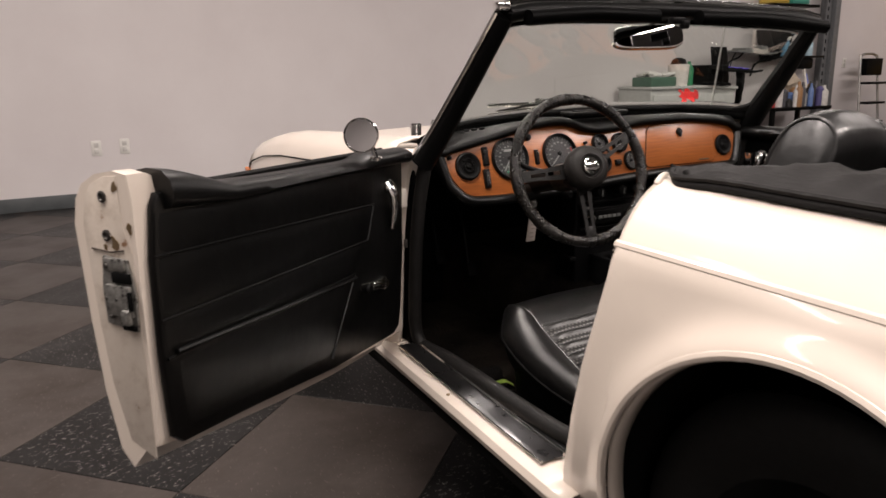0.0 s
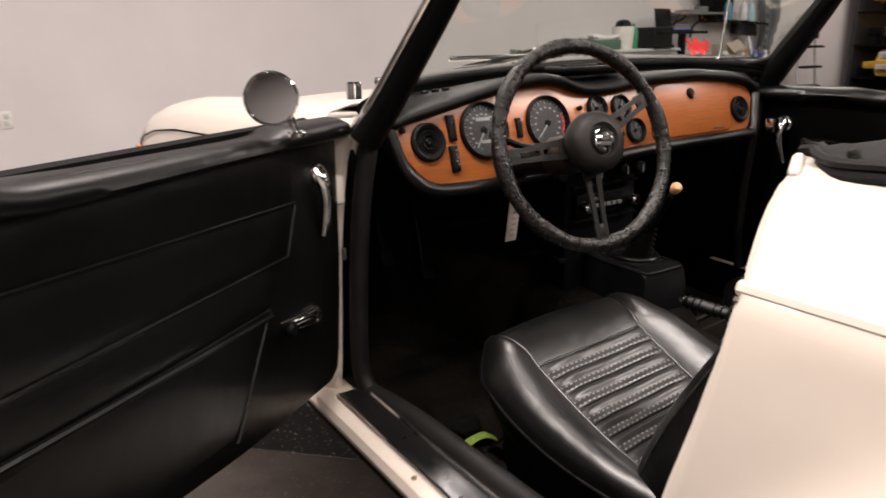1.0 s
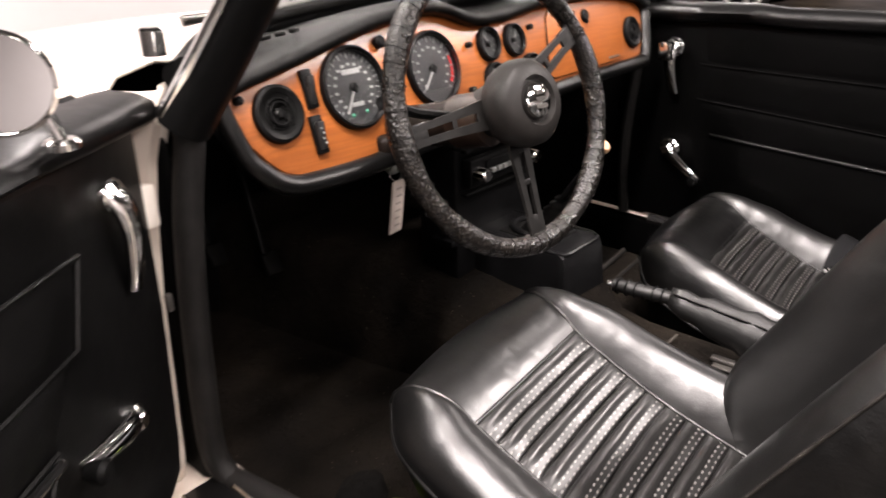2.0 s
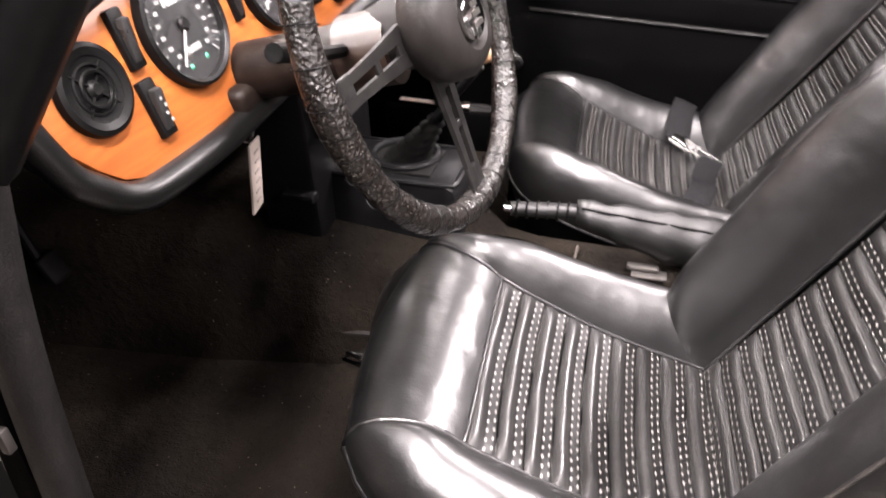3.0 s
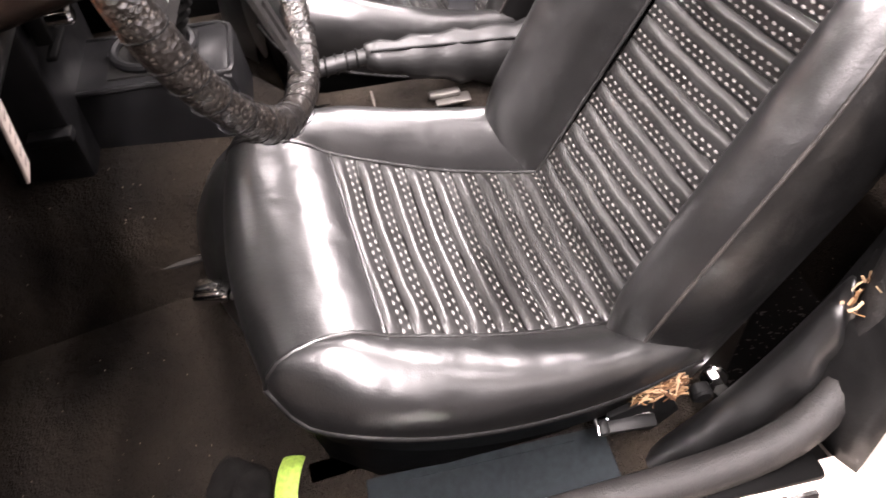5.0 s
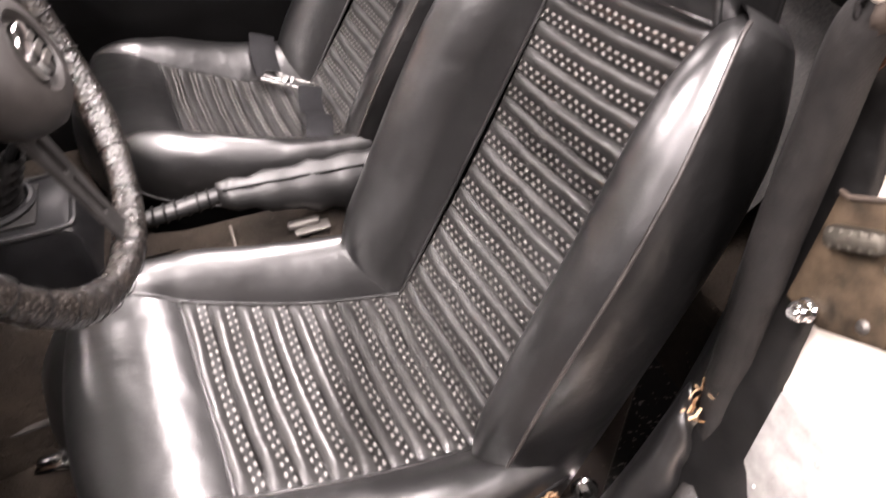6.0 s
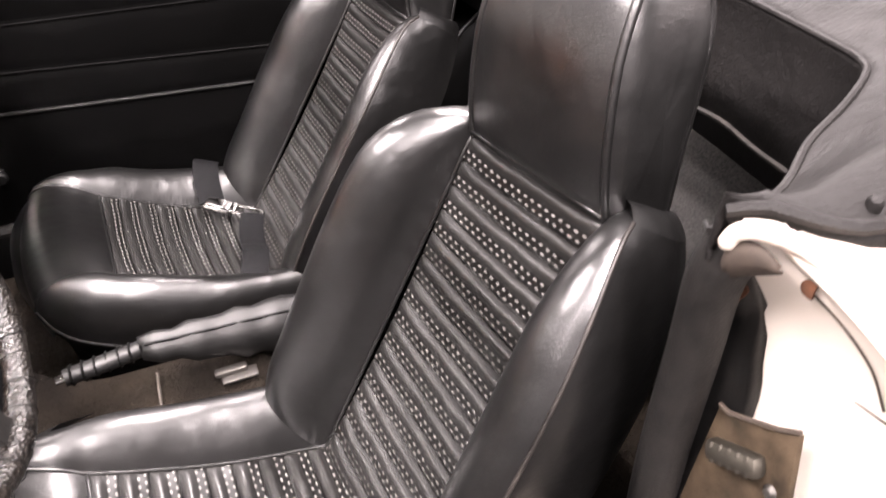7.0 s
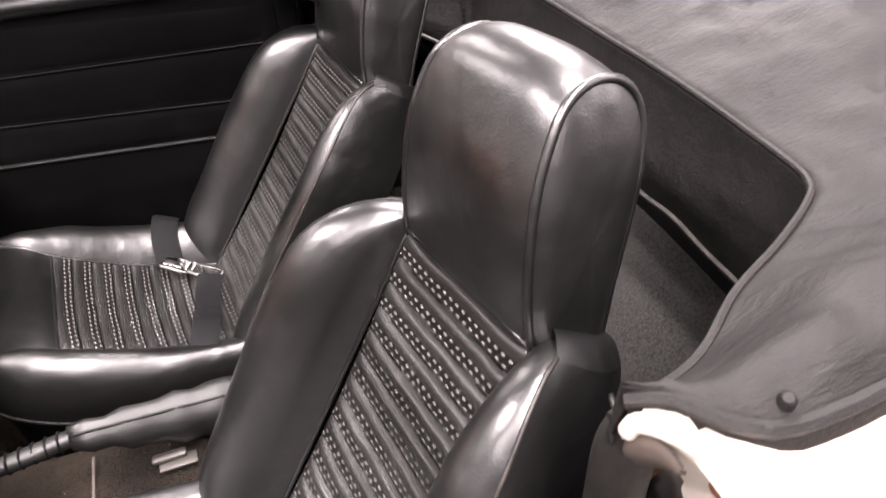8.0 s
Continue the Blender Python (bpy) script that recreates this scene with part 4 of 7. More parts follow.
# ---- cockpit tub ----
tub = part("floor_pan", join(box(-0.365, 0.75, 0.205, 0.49, 1.25, 0.02, 0), box(0.365, 0.75, 0.205, 0.49, 1.25, 0.02, 0)), CARPET, car, "worn black carpeted footwells")
tunnel = []
for y, w, h in ((-0.30, 0.125, 0.335), (0.2, 0.125, 0.335), (0.5, 0.13, 0.338), (0.555, 0.135, 0.345), (0.60, 0.14, 0.385), (0.75, 0.15, 0.40), (0.95, 0.19, 0.42), (1.36, 0.24, 0.45)):
    tunnel.append([(-w - 0.012, y, 0.2), (-w, y, 0.25), (-w + 0.012, y, h - 0.04), (-w + 0.045, y, h - 0.004), (0, y, h + 0.004), (w - 0.045, y, h - 0.004), (w - 0.012, y, h - 0.04), (w, y, 0.25), (w + 0.012, y, 0.2)])
part("tunnel", grid(tunnel), CARPET, car, "black carpeted transmission tunnel", 70)
parts("inner_sill", (box(-0.605, 0.53, 0.255, 0.03, 0.86, 0.11, 0.008), box(0.605, 0.53, 0.255, 0.03, 0.86, 0.11, 0.008)), VINYL_DULL, car, "black trim along the inner sill")
parts("kick_panel", (box(-0.63, 1.08, 0.48, 0.03, 0.62, 0.60, 0.01), box(0.63, 1.08, 0.48, 0.03, 0.62, 0.60, 0.01)), VINYL_DULL, car)
part("bulkhead", box(0, 1.38, 0.46, 1.22, 0.04, 0.6, 0), DARK, car)
parts("carpet_edge", (tube([(-0.142, 0.80, 0.262), (-0.146, 0.70, 0.276)], 0.005, 6), tube([(0.14, 0.76, 0.222), (0.58, 0.80, 0.222)], 0.006, 6), tube([(0.14, 0.72, 0.218), (0.58, 0.75, 0.218)], 0.004, 6)), plain("worn_carpet_binding", (0.012, 0.010, 0.008), 0.9), car)
# pedals
for px_, py_, pz in ((-0.232, 1.165, 0.376), (-0.33, 1.20, 0.42), (-0.43, 1.20, 0.42)):
    ped = part("pedal", tube(smooth_path([(px_, py_ + 0.16, 0.66), (px_, py_ + 0.07, 0.56), (px_, py_ + 0.02, pz + 0.01)], 4), 0.007, 8), BLACK, car, "black foot pedal")
    part("pedal_pad", xf(axis_frame((px_, py_, pz), (1, 0, 0), (0, -0.9, 0.45)), box(0, 0, 0, 0.036, 0.045, 0.014, 0.005)), RUBBER, ped)
SHELF_CARPET = plain("speckled_grey_carpet", (0.02, 0.019, 0.018), 1.0, 0.97, 320, 1.0)
# rear bulkhead, shelf and wheel arches behind the seats
part("rear_floor", box(0, -0.33, 0.40, 1.0, 0.56, 0.04, 0.01), CARPET, car, "black carpet behind the seats")
part("rear_step", box(0, -0.10, 0.30, 0.98, 0.04, 0.22, 0.01), CARPET, car)
part("rear_bulkhead", box(0, -0.60, 0.6, 1.04, 0.04, 0.42, 0.01), VINYL_DULL, car)
for s in (-1, 1):
    arch = []
    for x in (s * 0.56, s * 0.47, s * 0.44, s * 0.425):
        d = 0.0 if abs(x) > 0.45 else (0.015 if abs(x) > 0.43 else 0.05)
        arch.append([(x, -0.40 + (0.30 - d) * math.cos(a), 0.36 + (0.33 - d) * math.sin(a)) for a in np.linspace(0, math.pi, 22)])
    arch.append([(s * 0.425, -0.40, 0.36)] * 22)
    wa = part("wheel_arch_cover", grid(arch), VINYL_DULL, car, "black vinyl covered wheel arch behind the seats", 60)
    part("arch_piping", tube([(s * 0.44, -0.40 + 0.287 * math.cos(a), 0.36 + 0.317 * math.sin(a)) for a in np.linspace(0, math.pi, 26)], 0.004, 6), VINYL, wa)
    part("side_liner", box(s * 0.535, -0.36, 0.60, 0.02, 0.50, 0.36, 0.006), VINYL_DULL, car)

# ---- dashboard ----
WOOD = [(-0.538, 0.808), (-0.540, 0.783), (-0.522, 0.748), (-0.503, 0.724), (-0.485, 0.708), (-0.462, 0.699), (-0.431, 0.696), (-0.363, 0.694), (-0.295, 0.697), (-0.15, 0.704), (0.047, 0.716), (0.25, 0.722), (0.455, 0.724), (0.478, 0.732), (0.491, 0.751), (0.510, 0.800), (0.508, 0.822), (0.49, 0.836), (0.434, 0.847), (0.296, 0.858), (0.122, 0.855), (0.06, 0.848), (0.015, 0.843), (-0.05, 0.842), (-0.086, 0.847), (-0.125, 0.862), (-0.16, 0.868), (-0.2, 0.869), (-0.28, 0.861), (-0.343, 0.850), (-0.40, 0.838), (-0.46, 0.826), (-0.515, 0.816)]
DASH = axis_frame((0, 0.77, 0.78), (1, 0, 0), (0, -1, 0.3))  # local x to the right, y up the face, z to the driver
LIFT = 1 / math.cos(math.atan(0.3))


def F(x, z, out=0.0):
    return DASH @ Vector((x, (z - 0.78) * LIFT, out))


board = part("dashboard", prism([(x * 1.03, (z - 0.78) * LIFT * 1.08) for x, z in WOOD], 0.012, DASH @ Matrix.Translation((0, 0, -0.02))), BLACK, car, "walnut dashboard with round black gauges", 35)
part("wood_fascia", prism([(x, (z - 0.78) * LIFT) for x, z in WOOD], 0.012, DASH @ Matrix.Translation((0, 0, -0.008)), 0.002), WALNUT, board, "varnished orange-brown walnut fascia", 35)
# padded roll over the wood, running back to the screen
top_edge = [p for p in WOOD if p[1] > 0.80][::-1]
top_edge = sorted(top_edge, key=lambda p: p[0])
xs = np.linspace(-0.555, 0.525, 64)
pad_rows = []
for x in xs:
    z = along(top_edge, x)
    yb = 0.905 - 0.20 * (x / 0.62) ** 2
    q = F(x, z, 0.0)
    row = [q + Vector((0, 0.004, -0.004)), q + Vector((0, -0.012, -0.003)), q + Vector((0, -0.021, 0.003)), q + Vector((0, -0.022, 0.011)), q + Vector((0, -0.014, 0.018)), q + Vector((0, 0.0, 0.021))]
    end = Vector((x, max(yb, q.y + 0.03), 0.872 - 0.05 * max(0, abs(x) - 0.35)))
    a = row[-1]
    for t in (0.3, 0.6, 0.85, 1.0):
        p = a.lerp(end, t)
        p.z += 0.004 * math.sin(math.pi * t)
        row.append(p)
    pad_rows.append(row)
part("dash_top_pad", grid(pad_rows), PAD, board, "padded black dashboard top", 75, solid=0.004)
bottom = sorted([p for p in WOOD if p[1] < 0.76], key=lambda p: p[0])
low_path = [F(-0.552, 0.81, 0.004)] + [F(x + (-0.012 if x < -0.4 else 0.012 if x > 0.44 else 0), z - 0.009, 0.004) for x, z in bottom] + [F(0.525, 0.81, 0.004)]
part("lower_roll", tube(smooth_path(low_path, 3), 0.0145, 12, False, 0.9), DOOR_VINYL, board, "padded black lower roll")
# radio shelf and demister details on top
part("top_vent", join(box(-0.01, 0.83, 0.893, 0.20, 0.07, 0.012, 0.005), box(-0.01, 0.822, 0.900, 0.16, 0.02, 0.004, 0.001), box(0.02, 0.812, 0.902, 0.03, 0.012, 0.004, 0.001)), PAD, board)
parts("demist_slot", [xf(axis_frame((-0.47, 0.775, 0.868), (1, 0.3, 0), (0, -0.1, 1)), box(i * 0.03, 0, 0, 0.018, 0.006, 0.006, 0.002)) for i in range(3)], BLACK, board)


def gauge(name, x, z, r, needle, label, ticks=12, redline=False):
    """Round dial in a black bezel: face, markings, needle, glass."""
    m = F_frame(x, z)
    g = part(name, lathe([(r - 0.006, 0.0), (r - 0.006, 0.008), (r - 0.003, 0.011), (r, 0.009), (r + 0.001, 0.0), (r, -0.02)], 48, m), BLACK, car, label)
    part("dial", disc(r - 0.005, 0.001, m @ Matrix.Translation((0, 0, -0.0)), 40, 0.0002), DIAL, g)
    marks = []
    for i in range(ticks * 2 + 1):
        a = radians(225 - 270 * i / (ticks * 2))
        big = i % 2 == 0
        rr = r - 0.008
        L = (0.008 if big else 0.004) * min(1, r / 0.05)
        mid = Matrix.Translation((math.cos(a) * (rr - L / 2), math.sin(a) * (rr - L / 2), 0.0016)) @ Matrix.Rotation(a, 4, "Z")
        marks.append(xf(m @ mid, box(0, 0, 0, L, 0.0016 if big else 0.001, 0.0006, 0)))
        if big and r > 0.04:
            mid = Matrix.Translation((math.cos(a) * (rr - 0.016), math.sin(a) * (rr - 0.016), 0.0016))
            marks.append(xf(m @ mid, box(0, 0, 0, 0.0055, 0.0036, 0.0005, 0)))
    part("markings", join(*marks), INK, g, "pale dial markings")
    if redline:
        arc = [(math.cos(a) * (r - 0.012), math.sin(a) * (r - 0.012)) for a in np.linspace(radians(20), radians(-35), 12)]
        part("red_band", grid([[m @ Vector((x_, y_, 0.0018)) for x_, y_ in arc], [m @ Vector((x_ * 0.93, y_ * 0.93, 0.0018)) for x_, y_ in arc]]), STICKER, g, "red warning band")
    a = radians(needle)
    tip = r - 0.016 if r > 0.04 else r - 0.008
    part("needle", xf(m @ Matrix.Rotation(a, 4, "Z"), join(box(tip / 2 - 0.003, 0, 0.004, tip + 0.006, 0.0028 if r > 0.04 else 0.0018, 0.001, 0))), INK, g, "white needle")
    part("needle_cap", disc(0.007 if r > 0.04 else 0.005, 0.006, m, 16, 0.002), BLACK, g)
    gl = part("gauge_glass", disc(r - 0.006, 0.001, m @ Matrix.Translation((0, 0, 0.0075)), 40, 0.0002), DIAL_GLASS, g)
    gl.visible_shadow = False
    return g


def F_frame(x, z, out=0.004):
    m = DASH.copy()
    m.translation = F(x, z, out)
    return m


DIAL = plain("black_dial_face", (0.0045, 0.0047, 0.005), 0.4, 0.1, 40, 0)
INK = plain("dial_ink", (0.15, 0.153, 0.148), 0.5, 0.05, 40, 0)
speedo = gauge("speedometer", -0.341, 0.787, 0.056, 235, "large round black speedometer", 14)
sm_ = F_frame(-0.341, 0.787)
part("odometer", xf(sm_, join(*[box(-0.013 + i * 0.0055, 0.022, 0.002, 0.0046, 0.007, 0.001, 0) for i in range(6)])), INK, speedo)
part("trip_meter", xf(sm_, join(*[box(-0.008 + i * 0.0055, -0.022, 0.002, 0.0046, 0.006, 0.001, 0) for i in range(4)])), INK, speedo)
parts("warning_lamp", (disc(0.004, 0.003, sm_ @ Matrix.Translation((-0.012, -0.036, 0)), 10), disc(0.004, 0.003, sm_ @ Matrix.Translation((0.014, -0.034, 0)), 10)), plain("green_lens", (0.03, 0.16, 0.10), 0.25), speedo)
gauge("tachometer", -0.178, 0.789, 0.056, 225, "large round black rev counter with a red band", 12, True)
gauge("small_gauge", -0.034, 0.808, 0.0275, 120, "small round black gauge", 4)
gauge("small_gauge", 0.037, 0.806, 0.0275, 60, "small round black gauge", 4)
gauge("small_gauge", -0.034, 0.752, 0.0275, 100, "small round black gauge", 4)
gauge("small_gauge", 0.073, 0.754, 0.0275, 80, "small round black gauge", 4)


def air_vent(x, z, r):
    m = F_frame(x, z, 0.005)
    v = part("air_vent", lathe([(r - 0.011, 0.0), (r - 0.010, 0.006), (r - 0.004, 0.008), (r, 0.006), (r + 0.001, 0.0)], 40, m), BLACK, car, "round black swivelling air vent")
    part("vent_throat", lathe([(0.0, 0.002), (r - 0.020, 0.003), (r - 0.013, 0.004), (r - 0.009, 0.006)], 40, m), DARK, v)
    part("vent_bowl", lathe([(r - 0.0185, 0.003), (r - 0.017, 0.005), (r - 0.0155, 0.0045), (r - 0.016, 0.002)], 40, m), BLACK, v)
    parts("vent_spoke", [xf(m @ Matrix.Rotation(radians(45 + 90 * i), 4, "Z") @ Matrix.Translation(((r - 0.009) / 2, 0, 0.008)), box(0, 0, -0.005, r - 0.010, 0.0022, 0.004, 0.0008)) for i in range(4)], DARK, v)
    part("vent_hub", disc(0.0075, 0.007, m, 18, 0.003), BLACK, v)
    part("vent_ring", tube([m @ Vector(((r - 0.022) * math.cos(a), (r - 0.022) * math.sin(a), 0.006)) for a in np.linspace(0, 2 * math.pi, 28, endpoint=False)], 0.0016, 6, True), BLACK, v)
    return v


air_vent(-0.472, 0.776, 0.036)
air_vent(0.452, 0.776, 0.032)


def rocker(x, z, w, h, letters=False):
    m = F_frame(x, z, 0.004)
    r = part("rocker_switch", xf(m, box(0, 0, 0.003, w, h, 0.008, 0.002)), BLACK, car, "black rocker switch")
    part("rocker", xf(m @ Matrix.Rotation(0.18, 4, "X"), box(0, 0, 0.008, w * 0.62, h * 0.72, 0.008, 0.002)), plain("switch_plastic", (0.012, 0.012, 0.012), 0.3), r)
    if letters:
        part("switch_mark", join(*[xf(m, box((-1) ** i * 0.0012, -0.012 + i * 0.0065, 0.0135, 0.003, 0.003, 0.0005, 0)) for i in range(5)]), INK, r, "pale bars of switch lettering")
    return r


rocker(-0.417, 0.797, 0.017, 0.05)
rocker(-0.421, 0.741, 0.018, 0.05, True)
rocker(-0.256, 0.785, 0.012, 0.04)
rocker(0.022, 0.752, 0.022, 0.016)
for kx, kz, kr in ((-0.277, 0.838, 0.009), (-0.086, 0.812, 0.005), (0.088, 0.822, 0.005), (-0.524, 0.80, 0.0055), (-0.10, 0.745, 0.006)):
    part("dash_knob", disc(kr, 0.012, F_frame(kx, kz, 0.004), 16, 0.003), BLACK, board)
# glovebox lid
gb = [(0.125, 0.74), (0.13, 0.732), (0.14, 0.729), (0.392, 0.731), (0.402, 0.735), (0.408, 0.745), (0.418, 0.835), (0.412, 0.846), (0.395, 0.851), (0.18, 0.849), (0.16, 0.845), (0.147, 0.832)]
gl_ = part("glovebox_lid", prism([(x, (z - 0.78) * LIFT) for x, z in gb], 0.003, DASH @ Matrix.Translation((0, 0, 0.0045)), 0.0012), WALNUT, board, "walnut glovebox lid")
part("lid_gap", tube([F(x, z, 0.005) for x, z in gb], 0.0018, 5, True), DARK, board)
part("glovebox_lock", join(disc(0.012, 0.008, F_frame(0.274, 0.824, 0.006), 20, 0.003), xf(F_frame(0.274, 0.818, 0.012), box(0, 0, 0, 0.008, 0.018, 0.006, 0.002))), BLACK, gl_)
part("glovebox_catch", xf(F_frame(0.36, 0.738, 0.007), box(0, 0, 0, 0.04, 0.004, 0.005, 0.001)), STEEL, gl_)
part("grab_lug", join(box(0.515, 0.71, 0.735, 0.02, 0.03, 0.04, 0.006)), CHROME, board)
# the dark plate under the column and its ignition lock
part("column_shroud", join(tube([(-0.268, 0.60, 0.755), (-0.272, 0.72, 0.728), (-0.278, 0.86, 0.70)], 0.03, 16), box(-0.265, 0.745, 0.703, 0.12, 0.03, 0.034, 0.008)), plain("dark_brown_column_paint", (0.007, 0.0045, 0.0034), 0.45, 0.4, 40, 0.2, 0.12), car, "dark brown steering column shroud", 50)
part("column_tube", tube([(-0.268, 0.59, 0.757), (-0.27, 0.64, 0.746)], 0.036, 20), plain("brown_column_tube", (0.02, 0.011, 0.007), 0.4), car)
part("column_stalk", join(tube([(-0.30, 0.63, 0.76), (-0.36, 0.635, 0.775), (-0.425, 0.63, 0.80)], 0.0065, 8), tube([(-0.395, 0.632, 0.79), (-0.425, 0.63, 0.80)], 0.008, 10)), BLACK, car, "black column stalk with a worn tip")
part("ignition_lock", disc(0.015, 0.03, axis_frame((-0.255, 0.80, 0.665), (1, 0, 0), (-0.2, -0.9, -0.3)), 18, 0.004), ALLOY, car, "metal ignition lock with a key")
tagkey = thing("key_tag", "pale key tag hanging from the ignition key", "key tag", at=(-0.262, 0.775, 0.64))
part("key_ring", tube([(-0.262 + 0.013 * math.cos(a), 0.773, 0.648 + 0.013 * math.sin(a)) for a in np.linspace(0, 2 * math.pi, 20, endpoint=False)], 0.0014, 6, True), CHROME, tagkey)
part("key", join(box(-0.258, 0.783, 0.660, 0.004, 0.03, 0.02, 0.001)), ALLOY, tagkey)
part("tag", xf(axis_frame((-0.264, 0.772, 0.594), (0.98, 0.19, -0.06), (-0.19, 0.98, 0.1)), join(box(0, 0, 0, 0.034, 0.085, 0.003, 0.001))), plain("tag_card", (0.42, 0.36, 0.32), 0.6), tagkey)
part("tag_print", xf(axis_frame((-0.2637, 0.770, 0.594), (0.98, 0.19, -0.06), (-0.19, 0.98, 0.1)), join(*[box(0.002 * (i % 2), -0.03 + i * 0.012, 0.0, 0.014, 0.003, 0.0006, 0) for i in range(6)])), plain("faint_print", (0.25, 0.22, 0.2), 0.6), tagkey, "bars of unreadable print")
part("choke_knob", (disc(0.012, 0.03, axis_frame((-0.185, 0.735, 0.685), (1, 0, 0), (0, -1, 0)), 16, 0.004)), BLACK, car)

# ---- steering wheel ----
WH = axis_frame((-0.264, 0.566, 0.774), (1, -0.11, 0), (-0.105, -0.945, 0.31))
wheel_path = [WH @ Vector((0.179 * math.cos(a), 0.179 * math.sin(a), 0.0)) for a in np.linspace(0, 2 * math.pi, 72, endpoint=False)]
sw = part("steering_wheel", tube(wheel_path, [0.0135 + 0.0012 * math.sin(7 * i) for i in range(72)], 14, True), WRAP, car, "three-spoke steering wheel bound in perforated black leather", 180)
lacing = []
for i in range(46):
    a = 2 * math.pi * i / 46 + 0.03 * math.sin(i * 5)
    ring = []
    for q in np.linspace(0, 2 * math.pi, 12, endpoint=False):
        rr = 0.179 + 0.0147 * math.cos(q)
        ring.append(WH @ Vector((rr * math.cos(a + 0.012 * math.sin(q)), rr * math.sin(a + 0.012 * math.sin(q)), 0.0147 * math.sin(q))))
    lacing.append(tube(ring, 0.0005, 4, True))
parts("lace", lacing, BLACK, sw)
part("horn_pad", lathe([(0.0, 0.050), (0.021, 0.050), (0.0235, 0.0455), (0.027, 0.0455), (0.031, 0.0525), (0.044, 0.050), (0.053, 0.040), (0.055, 0.022), (0.05, 0.004), (0.03, -0.004)], 40, WH), plain("worn_horn_rubber", (0.012, 0.0105, 0.0095), 0.5, 0.35, 30, 0.3, 0.3), sw, "round padded black horn push", 60)
part("horn_badge", lathe([(0.0, 0.0562), (0.018, 0.0556), (0.0215, 0.053), (0.022, 0.046)], 28, WH), CHROME, sw, "chrome badge")
part("badge_mark", xf(WH, join(box(0, 0.001, 0.0565, 0.016, 0.005, 0.001, 0), box(0, -0.008, 0.0565, 0.020, 0.005, 0.001, 0), box(0, 0.009, 0.0565, 0.012, 0.005, 0.001, 0))), STEEL, sw)
part("hub_boss", lathe([(0.036, -0.004), (0.034, -0.03), (0.028, -0.055), (0.0, -0.055)], 28, WH), plain("dark_boss_paint", (0.010, 0.009, 0.0085), 0.5, 0.3, 40, 0.1, 0.3), sw)
for ang in (183, 27, 271):
    m = WH @ Matrix.Rotation(radians(ang), 4, "Z")
    bm_sp = [prism([(0.045, 0.0055), (0.163, 0.0042), (0.168, 0.016), (0.158, 0.012), (0.10, 0.0145), (0.045, 0.019)], 0.005, m), prism([(0.045, -0.0055), (0.163, -0.0042), (0.168, -0.016), (0.158, -0.012), (0.10, -0.0145), (0.045, -0.019)], 0.005, m), xf(m, box(0.052, 0, 0.002, 0.016, 0.03, 0.005, 0.001)), xf(m, box(0.155, 0, 0.0025, 0.026, 0.028, 0.0048, 0.001)), xf(m, box(0.098, 0, 0.0025, 0.008, 0.026, 0.004, 0.001))]
    part("spoke", join(*bm_sp), plain("worn_black_spoke_enamel", (0.010, 0.0095, 0.009), 0.38, 0.4, 50, 0.2, 0.35), sw, "black slotted metal spoke", 35)

# ---- centre console ----
CONSOLE = plain("moulded_console_plastic", (0.0045, 0.0045, 0.0048), 0.36, 0.25, 40, 0.15, 0.2)
console = part("console", join(
    grid([[(-0.050, y, 0.375), (-0.046, y, z - 0.02), (-0.042, y, z - 0.004), (-0.034, y, z), (0.074, y, z), (0.082, y, z - 0.004), (0.086, y, z - 0.02), (0.090, y, 0.375)] for y, z in ((0.598, 0.38), (0.602, 0.46), (0.607, 0.474), (0.618, 0.480), (0.66, 0.478), (0.80, 0.482))]),
    prism([(-0.095, 0.20), (0.125, 0.20), (0.12, 0.55), (0.12, 0.72), (-0.10, 0.72), (-0.10, 0.55)], 0.085, axis_frame((0, 0.875, 0), (1, 0, 0), (0, -1, 0.0001)), 0.008)), CONSOLE, car, "black moulded centre console round the gear lever", 40)
part("console_tray", box(0.02, 0.70, 0.480, 0.085, 0.11, 0.006, 0.004), RUBBER, console)
part("boot_ring", tube([(0.03 + 0.046 * math.cos(a), 0.70 + 0.050 * math.sin(a), 0.486) for a in np.linspace(0, 2 * math.pi, 32, endpoint=False)], 0.006, 8, True), CONSOLE, console, "moulded ring round the lever's gaiter")
part("console_lip", tube([(-0.040, 0.80, 0.479), (-0.040, 0.622, 0.477), (-0.034, 0.609, 0.475), (-0.024, 0.606, 0.475), (0.064, 0.606, 0.475), (0.074, 0.609, 0.475), (0.080, 0.622, 0.477), (0.080, 0.80, 0.479)], 0.0042, 8), CONSOLE, console)
part("side_ledge", box(-0.106, 0.812, 0.474, 0.022, 0.05, 0.012, 0.003), CONSOLE, console)
part("radio", join(box(0.0, 0.775, 0.60, 0.18, 0.02, 0.05, 0.004), box(0.0, 0.764, 0.604, 0.10, 0.006, 0.026, 0.002)), BLACK, car, "black car radio with chrome knobs")
radio = bpy.data.objects["radio"]
parts("radio_knob", (disc(0.012, 0.026, axis_frame((-0.074, 0.765, 0.60), (1, 0, 0), (0, -1, 0)), 18, 0.003), disc(0.012, 0.026, axis_frame((0.074, 0.765, 0.60), (1, 0, 0), (0, -1, 0)), 18, 0.003)), CHROME, radio)
parts("radio_key", [box(-0.034 + i * 0.017, 0.759, 0.598, 0.013, 0.006, 0.008, 0.001) for i in range(5)], INK, radio)
